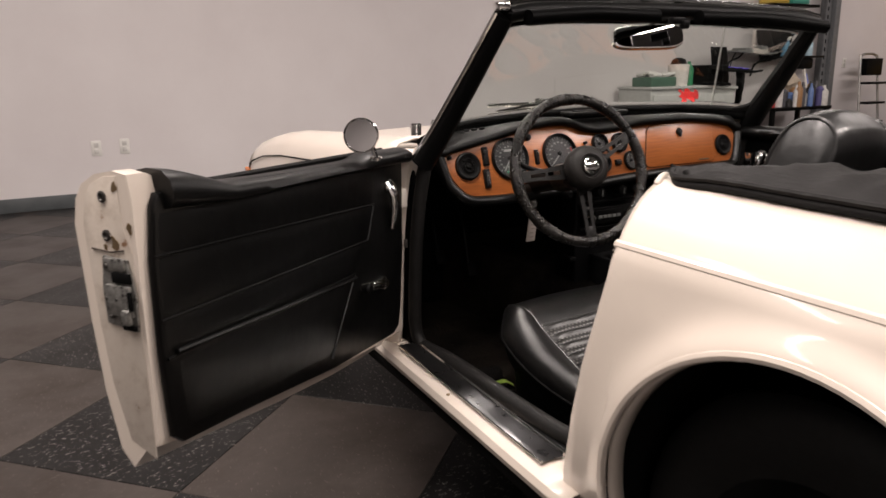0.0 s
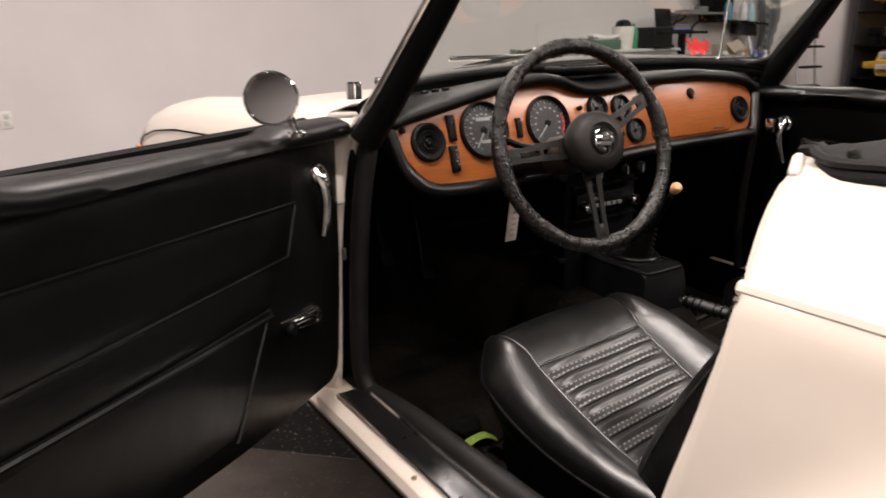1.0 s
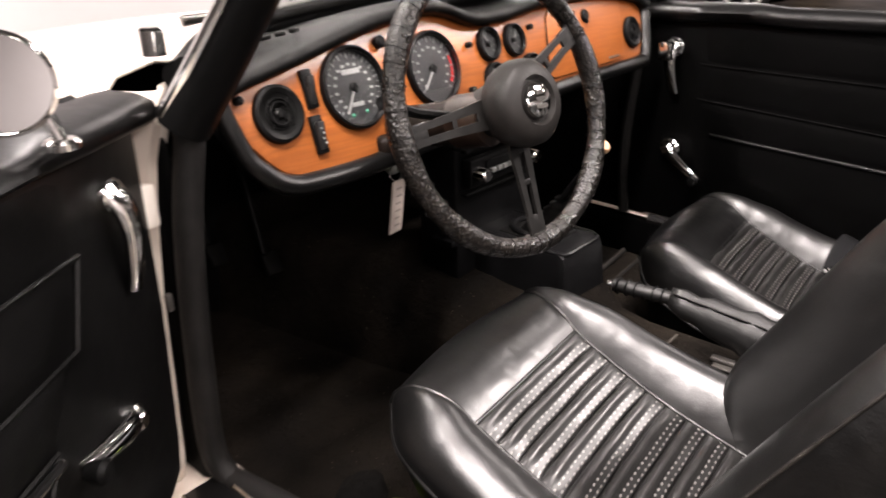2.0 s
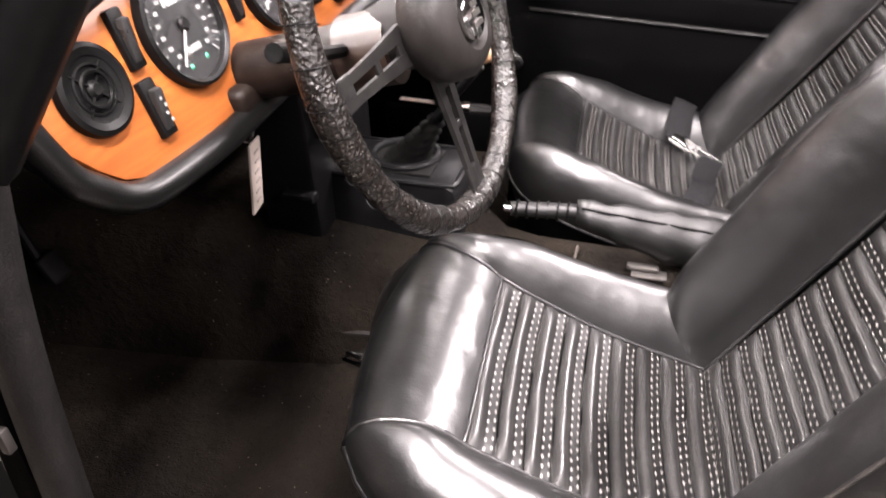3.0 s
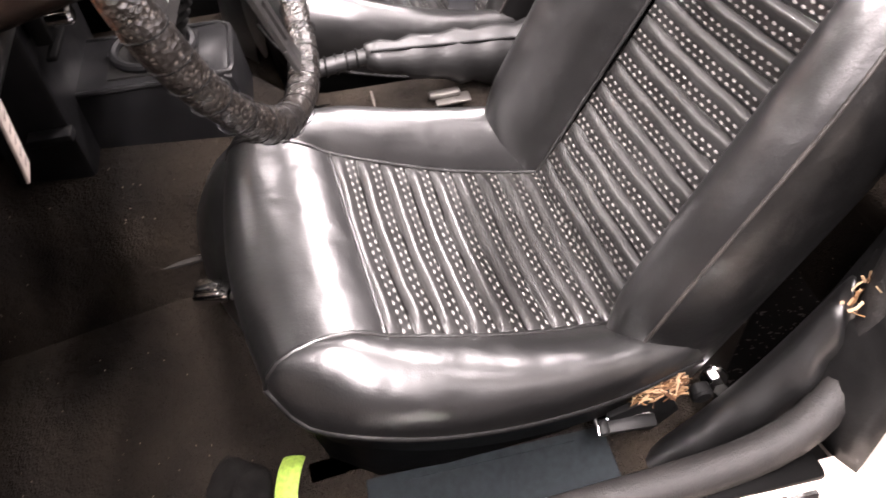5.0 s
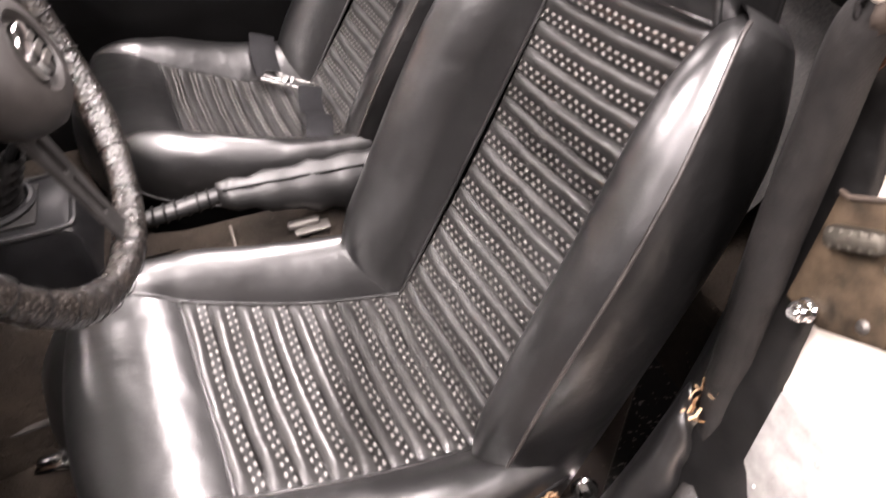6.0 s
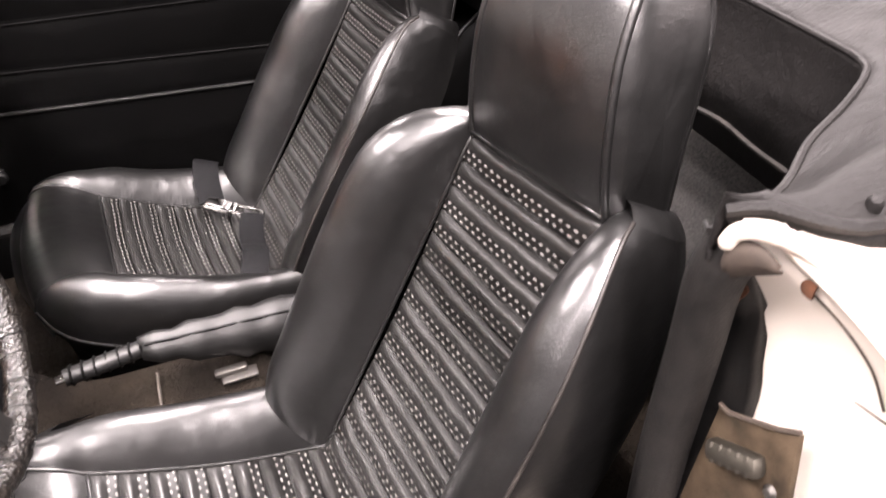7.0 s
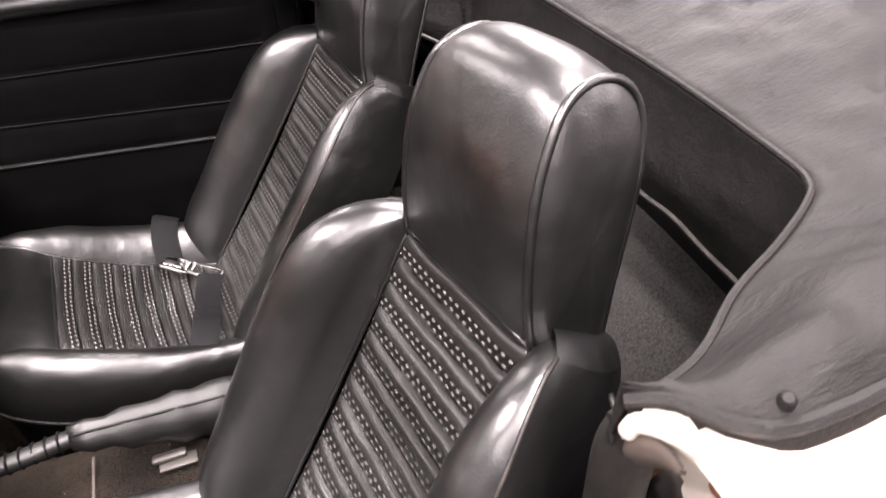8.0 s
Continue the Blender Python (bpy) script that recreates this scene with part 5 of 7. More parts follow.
parts("heater_knob", [disc(0.015, 0.03, axis_frame((x, 0.77, z), (1, 0, 0), (0, -1, 0)), 18, 0.004) for x, z in ((-0.045, 0.672), (0.035, 0.672), (0.085, 0.672))], BLACK, console)
parts("heater_mark", [box(x, 0.738, 0.672, 0.003, 0.002, 0.016, 0) for x in (-0.045, 0.035, 0.085)], INK, console)
parts("trim_strip", (box(0.0, 0.772, 0.642, 0.2, 0.012, 0.008, 0.002), box(0, 0.772, 0.565, 0.2, 0.012, 0.006, 0.002)), BLACK, console)
lever = part("gear_lever", tube([(0.03, 0.70, 0.48), (0.008, 0.635, 0.57), (-0.018, 0.572, 0.65)], 0.006, 10), BLACK, car, "dark steel gear lever with a worn wooden knob")
part("gear_knob", lathe([(0.0, 0.015), (0.0072, 0.0142), (0.0108, 0.009), (0.011, 0.002), (0.0088, -0.01), (0.0058, -0.016), (0, -0.016)], 24, axis_frame((-0.016, 0.564, 0.664), (1, 0, 0), (-0.4, -0.7, 0.6))), plain("worn_knob_wood", (0.70, 0.40, 0.22), 0.25), lever, "tan wooden knob")
boot = []
for i in range(13):
    t = i / 12
    r = lerp(0.042, 0.013, t ** 0.7) + 0.004 * math.cos(i * math.pi)
    c = Vector((0.03, 0.70, 0.480)).lerp(Vector((0.008, 0.64, 0.56)), t)
    boot.append([c + Vector((r * math.cos(a), r * math.sin(a) * 0.9, 0)) for a in np.linspace(0, 2 * math.pi, 20, endpoint=False)])
part("lever_boot", grid(boot, close_u=True), RUBBER, lever, "creased black gear lever gaiter", 180)
# handbrake
hb = part("handbrake", tube([(-0.005, 0.53, 0.434), (0.005, 0.48, 0.432), (0.018, 0.435, 0.428)], [0.011, 0.012, 0.0115], 12), GAITER, car, "black handbrake with a loose vinyl gaiter")
parts("grip_ring", [tube([Vector((-0.005, 0.53, 0.434)).lerp(Vector((0.018, 0.435, 0.428)), t) + Vector((0.0128 * math.cos(a), 0, 0.0128 * math.sin(a))) for a in np.linspace(0, 2 * math.pi, 14, endpoint=False)], 0.0018, 5, True) for t in (0.1, 0.25, 0.4, 0.55, 0.7, 0.85, 1.0)], BLACK, hb)
part("release_button", tube([(-0.007, 0.54, 0.435), (-0.005, 0.53, 0.434)], 0.006, 10), CHROME, hb)
gait = []
for i in range(12):
    t = i / 11
    c = Vector((0.018, 0.437, 0.426)).lerp(Vector((0.05, 0.20, 0.385)), t)
    w, h = lerp(0.015, 0.038, t ** 0.7), lerp(0.015, 0.05, t ** 0.8)
    wob = 0.0035 * math.sin(i * 2.4)
    gait.append([c + Vector(((w + wob) * math.cos(a), 0, (h + wob) * math.sin(a) - (h - 0.015) * 0.6 + (0.006 if 1.2 < a < 2.0 else 0))) for a in np.linspace(0, 2 * math.pi, 18, endpoint=False)])
part("gaiter", grid(gait, close_u=True, cap=True), GAITER, hb, "loose creased black vinyl gaiter", 180)
part("gaiter_seam", tube([Vector((0.012 - 0.004, 0.43, 0.441)).lerp(Vector((0.03, 0.20, 0.408)), i / 8) for i in range(9)], 0.002, 5), BLACK, hb)
part("belt_stalk", join(box(0.005, 0.335, 0.355, 0.015, 0.046, 0.009, 0.004), box(-0.004, 0.325, 0.350, 0.022, 0.05, 0.004, 0.0015)), STEEL, car, "metal seat belt stalk")
part("tunnel_seam", join(box(-0.02, 0.435, 0.3445, 0.15, 0.004, 0.003, 0.001)), plain("carpet_binding", (0.05, 0.042, 0.035), 0.9), car)


# ---- seats ----
def bez(a, b, c, d, t):
    s = 1 - t
    return a * s ** 3 + b * 3 * s * s * t + c * 3 * s * t * t + d * t ** 3


def roll(inner, outer, up, a, b, n=10, lead=0.3):
    """A puffed surface from an inner edge over to an outer one: rises by a, comes down from b."""
    rows = []
    for p, q in zip(inner, outer):
        p, q = Vector(p), Vector(q)
        u = Vector(up)
        flat = q - p
        flat = flat - u * flat.dot(u)
        rows.append([bez(p, p + flat * lead + u * a, q + u * b, q, j / n) for j in range(n + 1)])
    return rows


def resample(points, n):
    pts = smooth_path(points, 8)
    lens = [0.0]
    for a, b in zip(pts, pts[1:]):
        lens.append(lens[-1] + (b - a).length)
    out = []
    for i in range(n + 1):
        d = lens[-1] * i / n
        j = max(k for k in range(len(lens)) if lens[k] <= d + 1e-9)
        if j >= len(pts) - 1:
            out.append(pts[-1].copy())
        else:
            out.append(pts[j].lerp(pts[j + 1], (d - lens[j]) / max(1e-9, lens[j + 1] - lens[j])))
    return out


FLUTE = [(0.0, -0.30), (0.03, 0.22), (0.08, 0.70), (0.17, 0.98), (0.29, 1.0), (0.40, 0.82), (0.50, 0.55), (0.62, 0.44), (0.8, 0.40), (0.92, 0.27), (0.97, 0.08), (1.0, -0.30)]


def flutes(edge_l, edge_r, up, count, puff, bow=0.0):
    """A fluted panel between two edges: a stitched crease, a round welt, then a flat dotted band, over and over."""
    per, nu = 12, 26
    n = count * per
    L, R = resample(edge_l, n), resample(edge_r, n)
    rows, flow = [], []
    for i in range(n + 1):
        k, a = divmod(i, per)
        t, rise = FLUTE[a]
        base = min(n, k * per + t * per)
        lo, f = int(base), base - int(base)
        pl = L[lo].lerp(L[min(n, lo + 1)], f)
        pr = R[lo].lerp(R[min(n, lo + 1)], f)
        along_edge = (L[min(n, lo + 1)] - L[max(0, lo - 1)]).normalized()
        row = []
        for j in range(nu + 1):
            s = j / nu
            e = min(1, 7 * s, 7 * (1 - s)) ** 0.5
            stray = 0.0016 * noise.noise(Vector((s * 5.0, k * 1.7, 3.1))) + bow * math.sin(math.pi * s)
            swell = 1.0 + 0.25 * noise.noise(Vector((s * 7.0, k * 2.3, 9.4)))
            row.append(pl.lerp(pr, s) + along_edge * stray * e + Vector(up) * (puff * rise * swell * e - 0.006 * math.sin(math.pi * s)))
            flow.append((s * (pr - pl).length, t, k))
        rows.append(row)
    return grid(rows), flow


SIN, COS = 0.235 / 0.4726, 0.41 / 0.4726


def build_seat(name, m, label, plump=1.0, worn=0.0, skew=(0.0, 0.0), recline=0.0):
    """A bucket seat; worn: how far the outer cushion roll has flattened; skew: how the backrest leans aside."""
    def B(x, s, n):
        """A point of the backrest: across, up along it, out from it."""
        x, s = x + skew[0] * s, s * (1.0 - 0.35 * skew[1]) - skew[1] * x * min(1.0, max(0.0, s / 0.4))
        n = n - recline * max(0.0, s)
        return Vector((x, -SIN * s + COS * n, COS * s + SIN * n))

    seat = part(name, xf(m, box(0, 0.16, -0.115, 0.36, 0.40, 0.03, 0.01)), BLACK, car, label)
    put = lambda nm, piece, mat, lab="", sharp=180, flow=None: part(nm, xf(m, piece), mat, seat, lab, sharp, flow)
    up = Vector((0, -0.38, 0.925))
    zt = lambda y: 0.112 * (y / 0.262) - 0.012 * math.sin(math.pi * min(1, max(0, y / 0.262)))
    WL = lambda y: along([(-0.03, 0.132), (0.262, 0.145)], y)
    WR = lambda y: along([(-0.03, 0.130), (0.262, 0.132)], y)
    # fluted middle of the cushion
    el = [(-WL(y), y, zt(y)) for y in (0.262, 0.20, 0.13, 0.06, -0.011)]
    er = [(WR(y), y, zt(y)) for y in (0.262, 0.20, 0.13, 0.06, -0.011)]
    piece, flow = flutes(el, er, up, 9, 0.0082, -0.003)
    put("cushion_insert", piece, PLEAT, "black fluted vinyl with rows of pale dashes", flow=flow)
    fl, fr = Vector((-0.163, 0.380, 0.110)), Vector((0.163, 0.380, 0.110))
    over = lambda p, q, t: bez(p, p + Vector((0, 0.035, 0.040)), q + Vector((0, -0.004, 0.052)), q, t)
    # side rolls
    for s in (-1, 1):
        W = WL if s < 0 else WR
        crease = [over(Vector((s * W(0.262), 0.262, 0.112)), Vector((s * 0.163, 0.380, 0.110)), t) for t in (0, 0.2, 0.4, 0.6, 0.8, 1.0)]
        inner = resample([(s * W(-0.03), -0.03, -0.01), (s * W(0.06), 0.06, zt(0.06)), (s * W(0.13), 0.13, zt(0.13)), (s * W(0.20), 0.20, zt(0.20))] + crease, 26)
        k = worn if s < 0 else 0.0
        outer = resample([(s * 0.205, -0.06, -0.03 + 0.03 * k), (s * (0.215 + 0.014 * k), 0.05, -0.02 + 0.038 * k), (s * (0.22 + 0.014 * k), 0.15, -0.005 + 0.038 * k), (s * (0.216 + 0.015 * k), 0.24, 0.02 + 0.036 * k), (s * (0.206 + 0.012 * k), 0.31, 0.048 + 0.03 * k), (s * 0.190, 0.356, 0.076), (s * 0.163, 0.380, 0.110)], 26)
        rows = []
        for i, (p, q) in enumerate(zip(inner, outer)):
            f = 1 - max(0, (i - 15) / 11.0) ** 1.5
            flat = worn if s < 0 else 0.0
            dent = 0.002 * noise.noise(Vector((q.y * 9.0, s * 3.0, 5.0)))
            rows.append([bez(p, p + Vector((s * lerp(0.024, 0.034, flat), 0, lerp(0.068, 0.034, flat) + dent)) * f, q + Vector((s * lerp(0.024, 0.008, flat) * f, 0, lerp(0.138, 0.062, flat) * f)), q, j / 12) for j in range(13)])
        put("side_roll", grid(rows), VINYL, "padded black vinyl side roll")
        skirt = [[q + Vector((-s * 0.006 * k, -0.004 * k, -0.022 * k)) for k in range(4)] for q in outer]
        put("side_skirt", grid(skirt), VINYL_DULL)
        put("piping", tube(outer, 0.0034, 6), PAD)
        put("seam", tube([p + Vector((0, 0, 0.001)) for p in inner], 0.0028, 6), VINYL)
    # front roll
    inner = [Vector((lerp(-WL(0.262), WR(0.262), j / 20), 0.262, 0.112)) for j in range(21)]
    corner = [fl.lerp(fr, j / 20) + Vector((0, 0.018 * math.sin(math.pi * j / 20), 0.0)) for j in range(21)]
    rows = []
    for j, (p, q) in enumerate(zip(inner, corner)):
        e = math.sin(math.pi * j / 20) ** 0.4 if 0 < j < 20 else 0
        low = q + Vector((0, -0.006, -0.11 * e - 0.01))
        pts = [over(p, q, k / 12) for k in range(13)]
        pts += [bez(q, q + Vector((0, 0.004 * e, -0.03 * e)), low + Vector((0, 0.012 * e, 0.03 * e)), low, k / 5) for k in range(1, 6)]
        rows.append(pts)
    put("front_roll", grid(rows), VINYL, "padded black vinyl front roll")
    put("front_seam", tube([p + Vector((0, 0.001, 0.001)) for p in inner], 0.0026, 6), VINYL)
    lobe = []
    for y, z in [(p.x, p.y) for p in smooth_path([(0.315, 0.135, 0), (0.360, 0.126, 0), (0.402, 0.100, 0), (0.430, 0.060, 0), (0.446, 0.010, 0), (0.450, -0.040, 0), (0.440, -0.095, 0)], 3)]:
        lobe.append([(0.02, y - 0.050, z - 0.034), (0.07, y - 0.018, z - 0.010), (0.115, y - 0.003, z), (0.158, y, z), (0.188, y - 0.010, z), (0.206, y - 0.035, z - 0.004), (0.212, y - 0.075, z - 0.012)])
    put("corner_skirt", grid(lobe), VINYL, "loose black vinyl skirt round the cushion's front corner")
    base = []
    for k, z in enumerate((0.06, 0.0, -0.06, -0.10)):
        ring = [(-0.20, -0.03), (-0.212, 0.1), (-0.208, 0.24), (-0.195, 0.32), (-0.15, 0.372), (-0.06, 0.386), (0.06, 0.386), (0.15, 0.37), (0.195, 0.32), (0.208, 0.24), (0.212, 0.1), (0.20, -0.03)]
        base.append([(x * (0.965 - 0.02 * k), y * (0.98 - 0.012 * k), min(z, 0.112 * max(0, y) / 0.262 - 0.045) if k == 0 else min(z, 0.112 * max(0, y) / 0.262 - 0.045 - 0.02 * k)) for x, y in ring])
    put("cushion_base", grid(base), VINYL_DULL, "black vinyl cushion side", 60)
    # backrest
    upb = B(0, 0, 1)
    bl = [B(-lerp(0.130, 0.116, t), 0.49 * t - 0.004, -0.004 - 0.010 * math.sin(math.pi * t)) for t in (0, 0.25, 0.5, 0.75, 1)]
    br = [B(lerp(0.127, 0.116, t), 0.49 * t - 0.004, -0.004 - 0.010 * math.sin(math.pi * t)) for t in (0, 0.25, 0.5, 0.75, 1)]
    piece, flow = flutes(bl[::-1], br[::-1], upb, 15, 0.0072, 0.004)
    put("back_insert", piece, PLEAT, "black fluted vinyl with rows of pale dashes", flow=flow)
    for s in (-1, 1):
        inner = resample([B(s * lerp(0.129, 0.115, t), 0.49 * t - 0.004, -0.006) for t in (0, 0.3, 0.6, 0.85, 1.0)] + [B(s * 0.112, 0.51, -0.02)], 26)
        if s < 0:
            edge = [(0.188, -0.034, 0.020), (0.197, 0.05, 0.036), (0.203, 0.15, 0.048), (0.204, 0.27, 0.050), (0.198, 0.36, 0.047), (0.186, 0.425, 0.042), (0.172, 0.470, 0.034), (0.158, 0.493, 0.020), (0.146, 0.503, 0.004)]
        else:
            edge = [(0.196, 0.012, 0.048), (0.208, 0.06, 0.045), (0.213, 0.16, 0.042), (0.213, 0.28, 0.045), (0.207, 0.38, 0.045), (0.200, 0.44, 0.036), (0.182, 0.484, 0.014), (0.150, 0.508, -0.010), (0.104, 0.512, -0.03)]
        outer = resample([B(s * x, h, n) for x, h, n in edge], 26)
        rows = []
        for i, (p, q) in enumerate(zip(inner, outer)):
            f = (1 - max(0, (i - 19) / 7.0) ** 2) * (1 - 0.5 * max(0, (5 - i) / 5.0) ** 2.2)
            if s < 0:
                rows.append([bez(p, p + B(s * 0.004, 0, 0.085 * f * plump), q + B(s * -0.020 * f, 0, 0.030 * f * plump), q, j / 12) for j in range(13)])
            else:
                rows.append([bez(p, p + B(s * 0.004, 0, 0.112 * f * plump), q + B(s * -0.010 * f, 0, 0.078 * f * plump), q, j / 12) for j in range(13)])
        low = rows[0]
        put("back_bolster", grid(rows), VINYL, "padded black vinyl side bolster")
        foot = [p.lerp(B(s * 0.15, -0.01, -0.04), 0.0) for p in low]
        put("bolster_foot", grid([foot, [p + B(0, -0.022, -0.018) for p in foot], [p.lerp(B(s * 0.155, -0.03, -0.05), 0.75) for p in foot], [B(s * 0.155, -0.03, -0.05)] * len(foot)]), VINYL)
        side = []
        for i, q in enumerate(outer):
            t = i / 26
            f = 1 - max(0, (i - 20) / 6.0) ** 2
            if s < 0:
                f = 1.0
            back = B(s * lerp(0.195, 0.140 if s < 0 else 0.100, t ** 7), lerp(-0.03, 0.498, t), lerp(-0.085, -0.082 if s < 0 else -0.062, t))
            side.append([bez(q, q + B(s * 0.014 * f, 0, -0.02), back + B(s * 0.022 * f, 0, 0.03), back, j / 8) for j in range(9)])
        put("side_panel", grid(side), SIDE_VINYL, "black vinyl side of the backrest")
        if s < 0:
            cap = [[p.lerp(B(s * 0.104, 0.512, lerp(-0.012, -0.080, j / 8)), k / 5) + B(0, 0.007 * math.sin(math.pi * k / 5), 0) for k in range(6)] for j, p in enumerate(side[-1])]
            put("bolster_cap", grid(cap), SIDE_VINYL, "puckered vinyl over the bolster's top")
        put("back_piping", tube(outer, 0.0022, 6), WORN)
        put("back_seam", tube([p + upb * 0.001 for p in inner], 0.0028, 6), VINYL)
    shell = [[B(x, s, lerp(-0.085, -0.062, (s + 0.03) / 0.525) - 0.006 * (1 - (x / 0.2) ** 2)) for x in np.linspace(-lerp(0.195, 0.100, ((s + 0.03) / 0.525) ** 7), lerp(0.195, 0.100, ((s + 0.03) / 0.525) ** 7), 9)] for s in np.linspace(-0.03, 0.495, 24)]
    put("back_shell", grid(shell), VINYL_DULL, "black vinyl seat back")
    # head restraint: one soft block with piped side panels
    prof = smooth_path([(0.45, -0.03), (0.487, -0.004), (0.515, 0.014), (0.56, 0.036), (0.615, 0.056), (0.668, 0.062), (0.696, 0.052), (0.712, 0.032), (0.715, 0.010), (0.702, -0.015), (0.66, -0.036), (0.56, -0.060), (0.49, -0.080), (0.44, -0.090)], 4)
    wide = lambda s: along([(0.44, 0.113), (0.48, 0.113), (0.52, 0.110), (0.60, 0.103), (0.66, 0.096), (0.71, 0.086)], s)
    lean = lambda s: 0.003 * max(0, (s - 0.49) / 0.21)
    rows = []
    for s, n, *_ in [(p.x, p.y) for p in [Vector((a[0], a[1], 0)) for a in prof]]:
        row = []
        for x in np.linspace(-1, 1, 15):
            crown = 1 - abs(x) ** 3
            row.append(B(x * wide(s) + lean(s), s, n) + B(0, 0.010 * crown * max(0, (s - 0.62) / 0.09), 0.012 * crown if n > 0 else 0))
        rows.append(row)
    put("headrest_front", grid(rows), VINYL, "smooth black vinyl head restraint")
    for sg in (-1, 1):
        ring = [B(sg * wide(p[0]) + lean(p[0]), p[0], p[1]) for p in prof]
        mid = B(sg * 0.108 + 0.006, 0.59, -0.008)
        rows = [ring, [p.lerp(mid, 0.12) + Vector((sg * 0.007, 0, 0)) for p in ring], [p.lerp(mid, 0.4) + Vector((sg * 0.011, 0, 0)) for p in ring], [p.lerp(mid, 0.75) + Vector((sg * 0.012, 0, 0)) for p in ring], [mid + Vector((sg * 0.012, 0, 0))] * len(ring)]
        put("headrest_side", grid(rows, close_u=True), VINYL)
        put("headrest_piping", tube(ring, 0.0042, 6), VINYL)
    put("headrest_base_seam", tube([B(x, 0.49, 0.0) for x in np.linspace(-0.113, 0.113, 9)], 0.003, 6), VINYL)
    # runners and adjuster
    put("seat_runner", join(box(-0.15, 0.17, -0.105, 0.03, 0.42, 0.02, 0.003)), STEEL)
    put("seat_runner", join(box(0.15, 0.17, -0.105, 0.03, 0.42, 0.02, 0.003)), STEEL)
    return seat


DRIVER = pose(-0.27, 0.235, 0.31, 0, 0, 5)
PASSENGER = pose(0.388, 0.214, 0.288, 0, 0, 4)
seat_d = build_seat("driver_seat", DRIVER, "black vinyl driver's bucket seat with fluted centre", 1.0, 0.8, (0.03, 0.07))
seat_p = build_seat("passenger_seat", PASSENGER, "black vinyl passenger seat with a belt across it", 0.72, recline=0.06)
# adjuster lever, hinge and torn foam on the driver's seat
part("adjuster_knob", xf(axis_frame((-0.268, 0.668, 0.340), (0.2, 1, 0), (0.3, 0, 1)), join(box(0, 0, 0, 0.042, 0.03, 0.012, 0.003), box(0.004, 0, 0.009, 0.028, 0.022, 0.008, 0.002))), CHROME, seat_d, "chrome seat adjuster knob")
part("adjuster_rod", tube([(-0.27, 0.5, 0.27), (-0.269, 0.63, 0.32), (-0.268, 0.66, 0.337)], 0.006, 8), STEEL, seat_d)
hinge = part("recliner_hinge", join(xf(axis_frame((-0.488, 0.225, 0.265), (0, 1, -0.3), (-1, 0, 0)), prism([(-0.03, -0.03), (0.04, -0.02), (0.045, 0.01), (0.0, 0.045), (-0.035, 0.02)], 0.008, bevel=0.002)), disc(0.012, 0.014, axis_frame((-0.487, 0.165, 0.28), (0, 1, 0), (-1, 0, 0)), 16)), BLACK, seat_d, "bare steel recliner hinge")
LEVER = axis_frame((-0.503, 0.222, 0.262), (0.1, 1, -0.1), (-0.3, 0, 1))
rec = part("recliner_lever", xf(LEVER, join(box(0.026, 0, 0, 0.062, 0.015, 0.006, 0.002), box(0.054, 0, 0.002, 0.012, 0.018, 0.010, 0.003))), BLACK, seat_d, "dark recliner lever with a bright edge")
part("lever_edge", xf(LEVER, join(box(0.028, -0.008, 0.001, 0.056, 0.002, 0.006, 0.0008), box(0.061, 0, 0.003, 0.003, 0.019, 0.010, 0.001))), CHROME, rec)
def foam_shreds():
    """Old torn padding: each shred its own tone from brown to pale tan."""
    k = Mat("old_torn_padding", 0.9, 0.0, 0.1)
    g = k.node("ShaderNodeNewGeometry")
    k.color(k.ramp(g.outputs["Random Per Island"], [(0.1, (0.03, 0.014, 0.007)), (0.5, (0.10, 0.055, 0.026)), (0.9, (0.24, 0.165, 0.10))]))
    return k.m


SHREDS = foam_shreds()
random.seed(4)
strands = []
for i in range(230):
    c = Vector((-0.486 + random.uniform(-0.010, 0.010), 0.214 + random.uniform(-0.027, 0.027), 0.300 + random.uniform(-0.012, 0.007)))
    d = Vector((random.uniform(-0.4, 0.4), random.uniform(0.1, 1.2), random.uniform(-0.7, 0.35))).normalized() * random.uniform(0.003, 0.014)
    strands.append(tube([c - d, c + Vector((random.uniform(-0.003, 0.003), 0, random.uniform(-0.003, 0.004))), c + d], [random.uniform(0.0003, 0.0012), random.uniform(0.0006, 0.0024), random.uniform(0.0002, 0.001)], 5, False, 0.22))
part("torn_padding", join(*strands), SHREDS, seat_d, "torn tan padding showing through the cover")
# loose vinyl fold between the driver's seat and the sill, and the torn trim behind it
flap = []
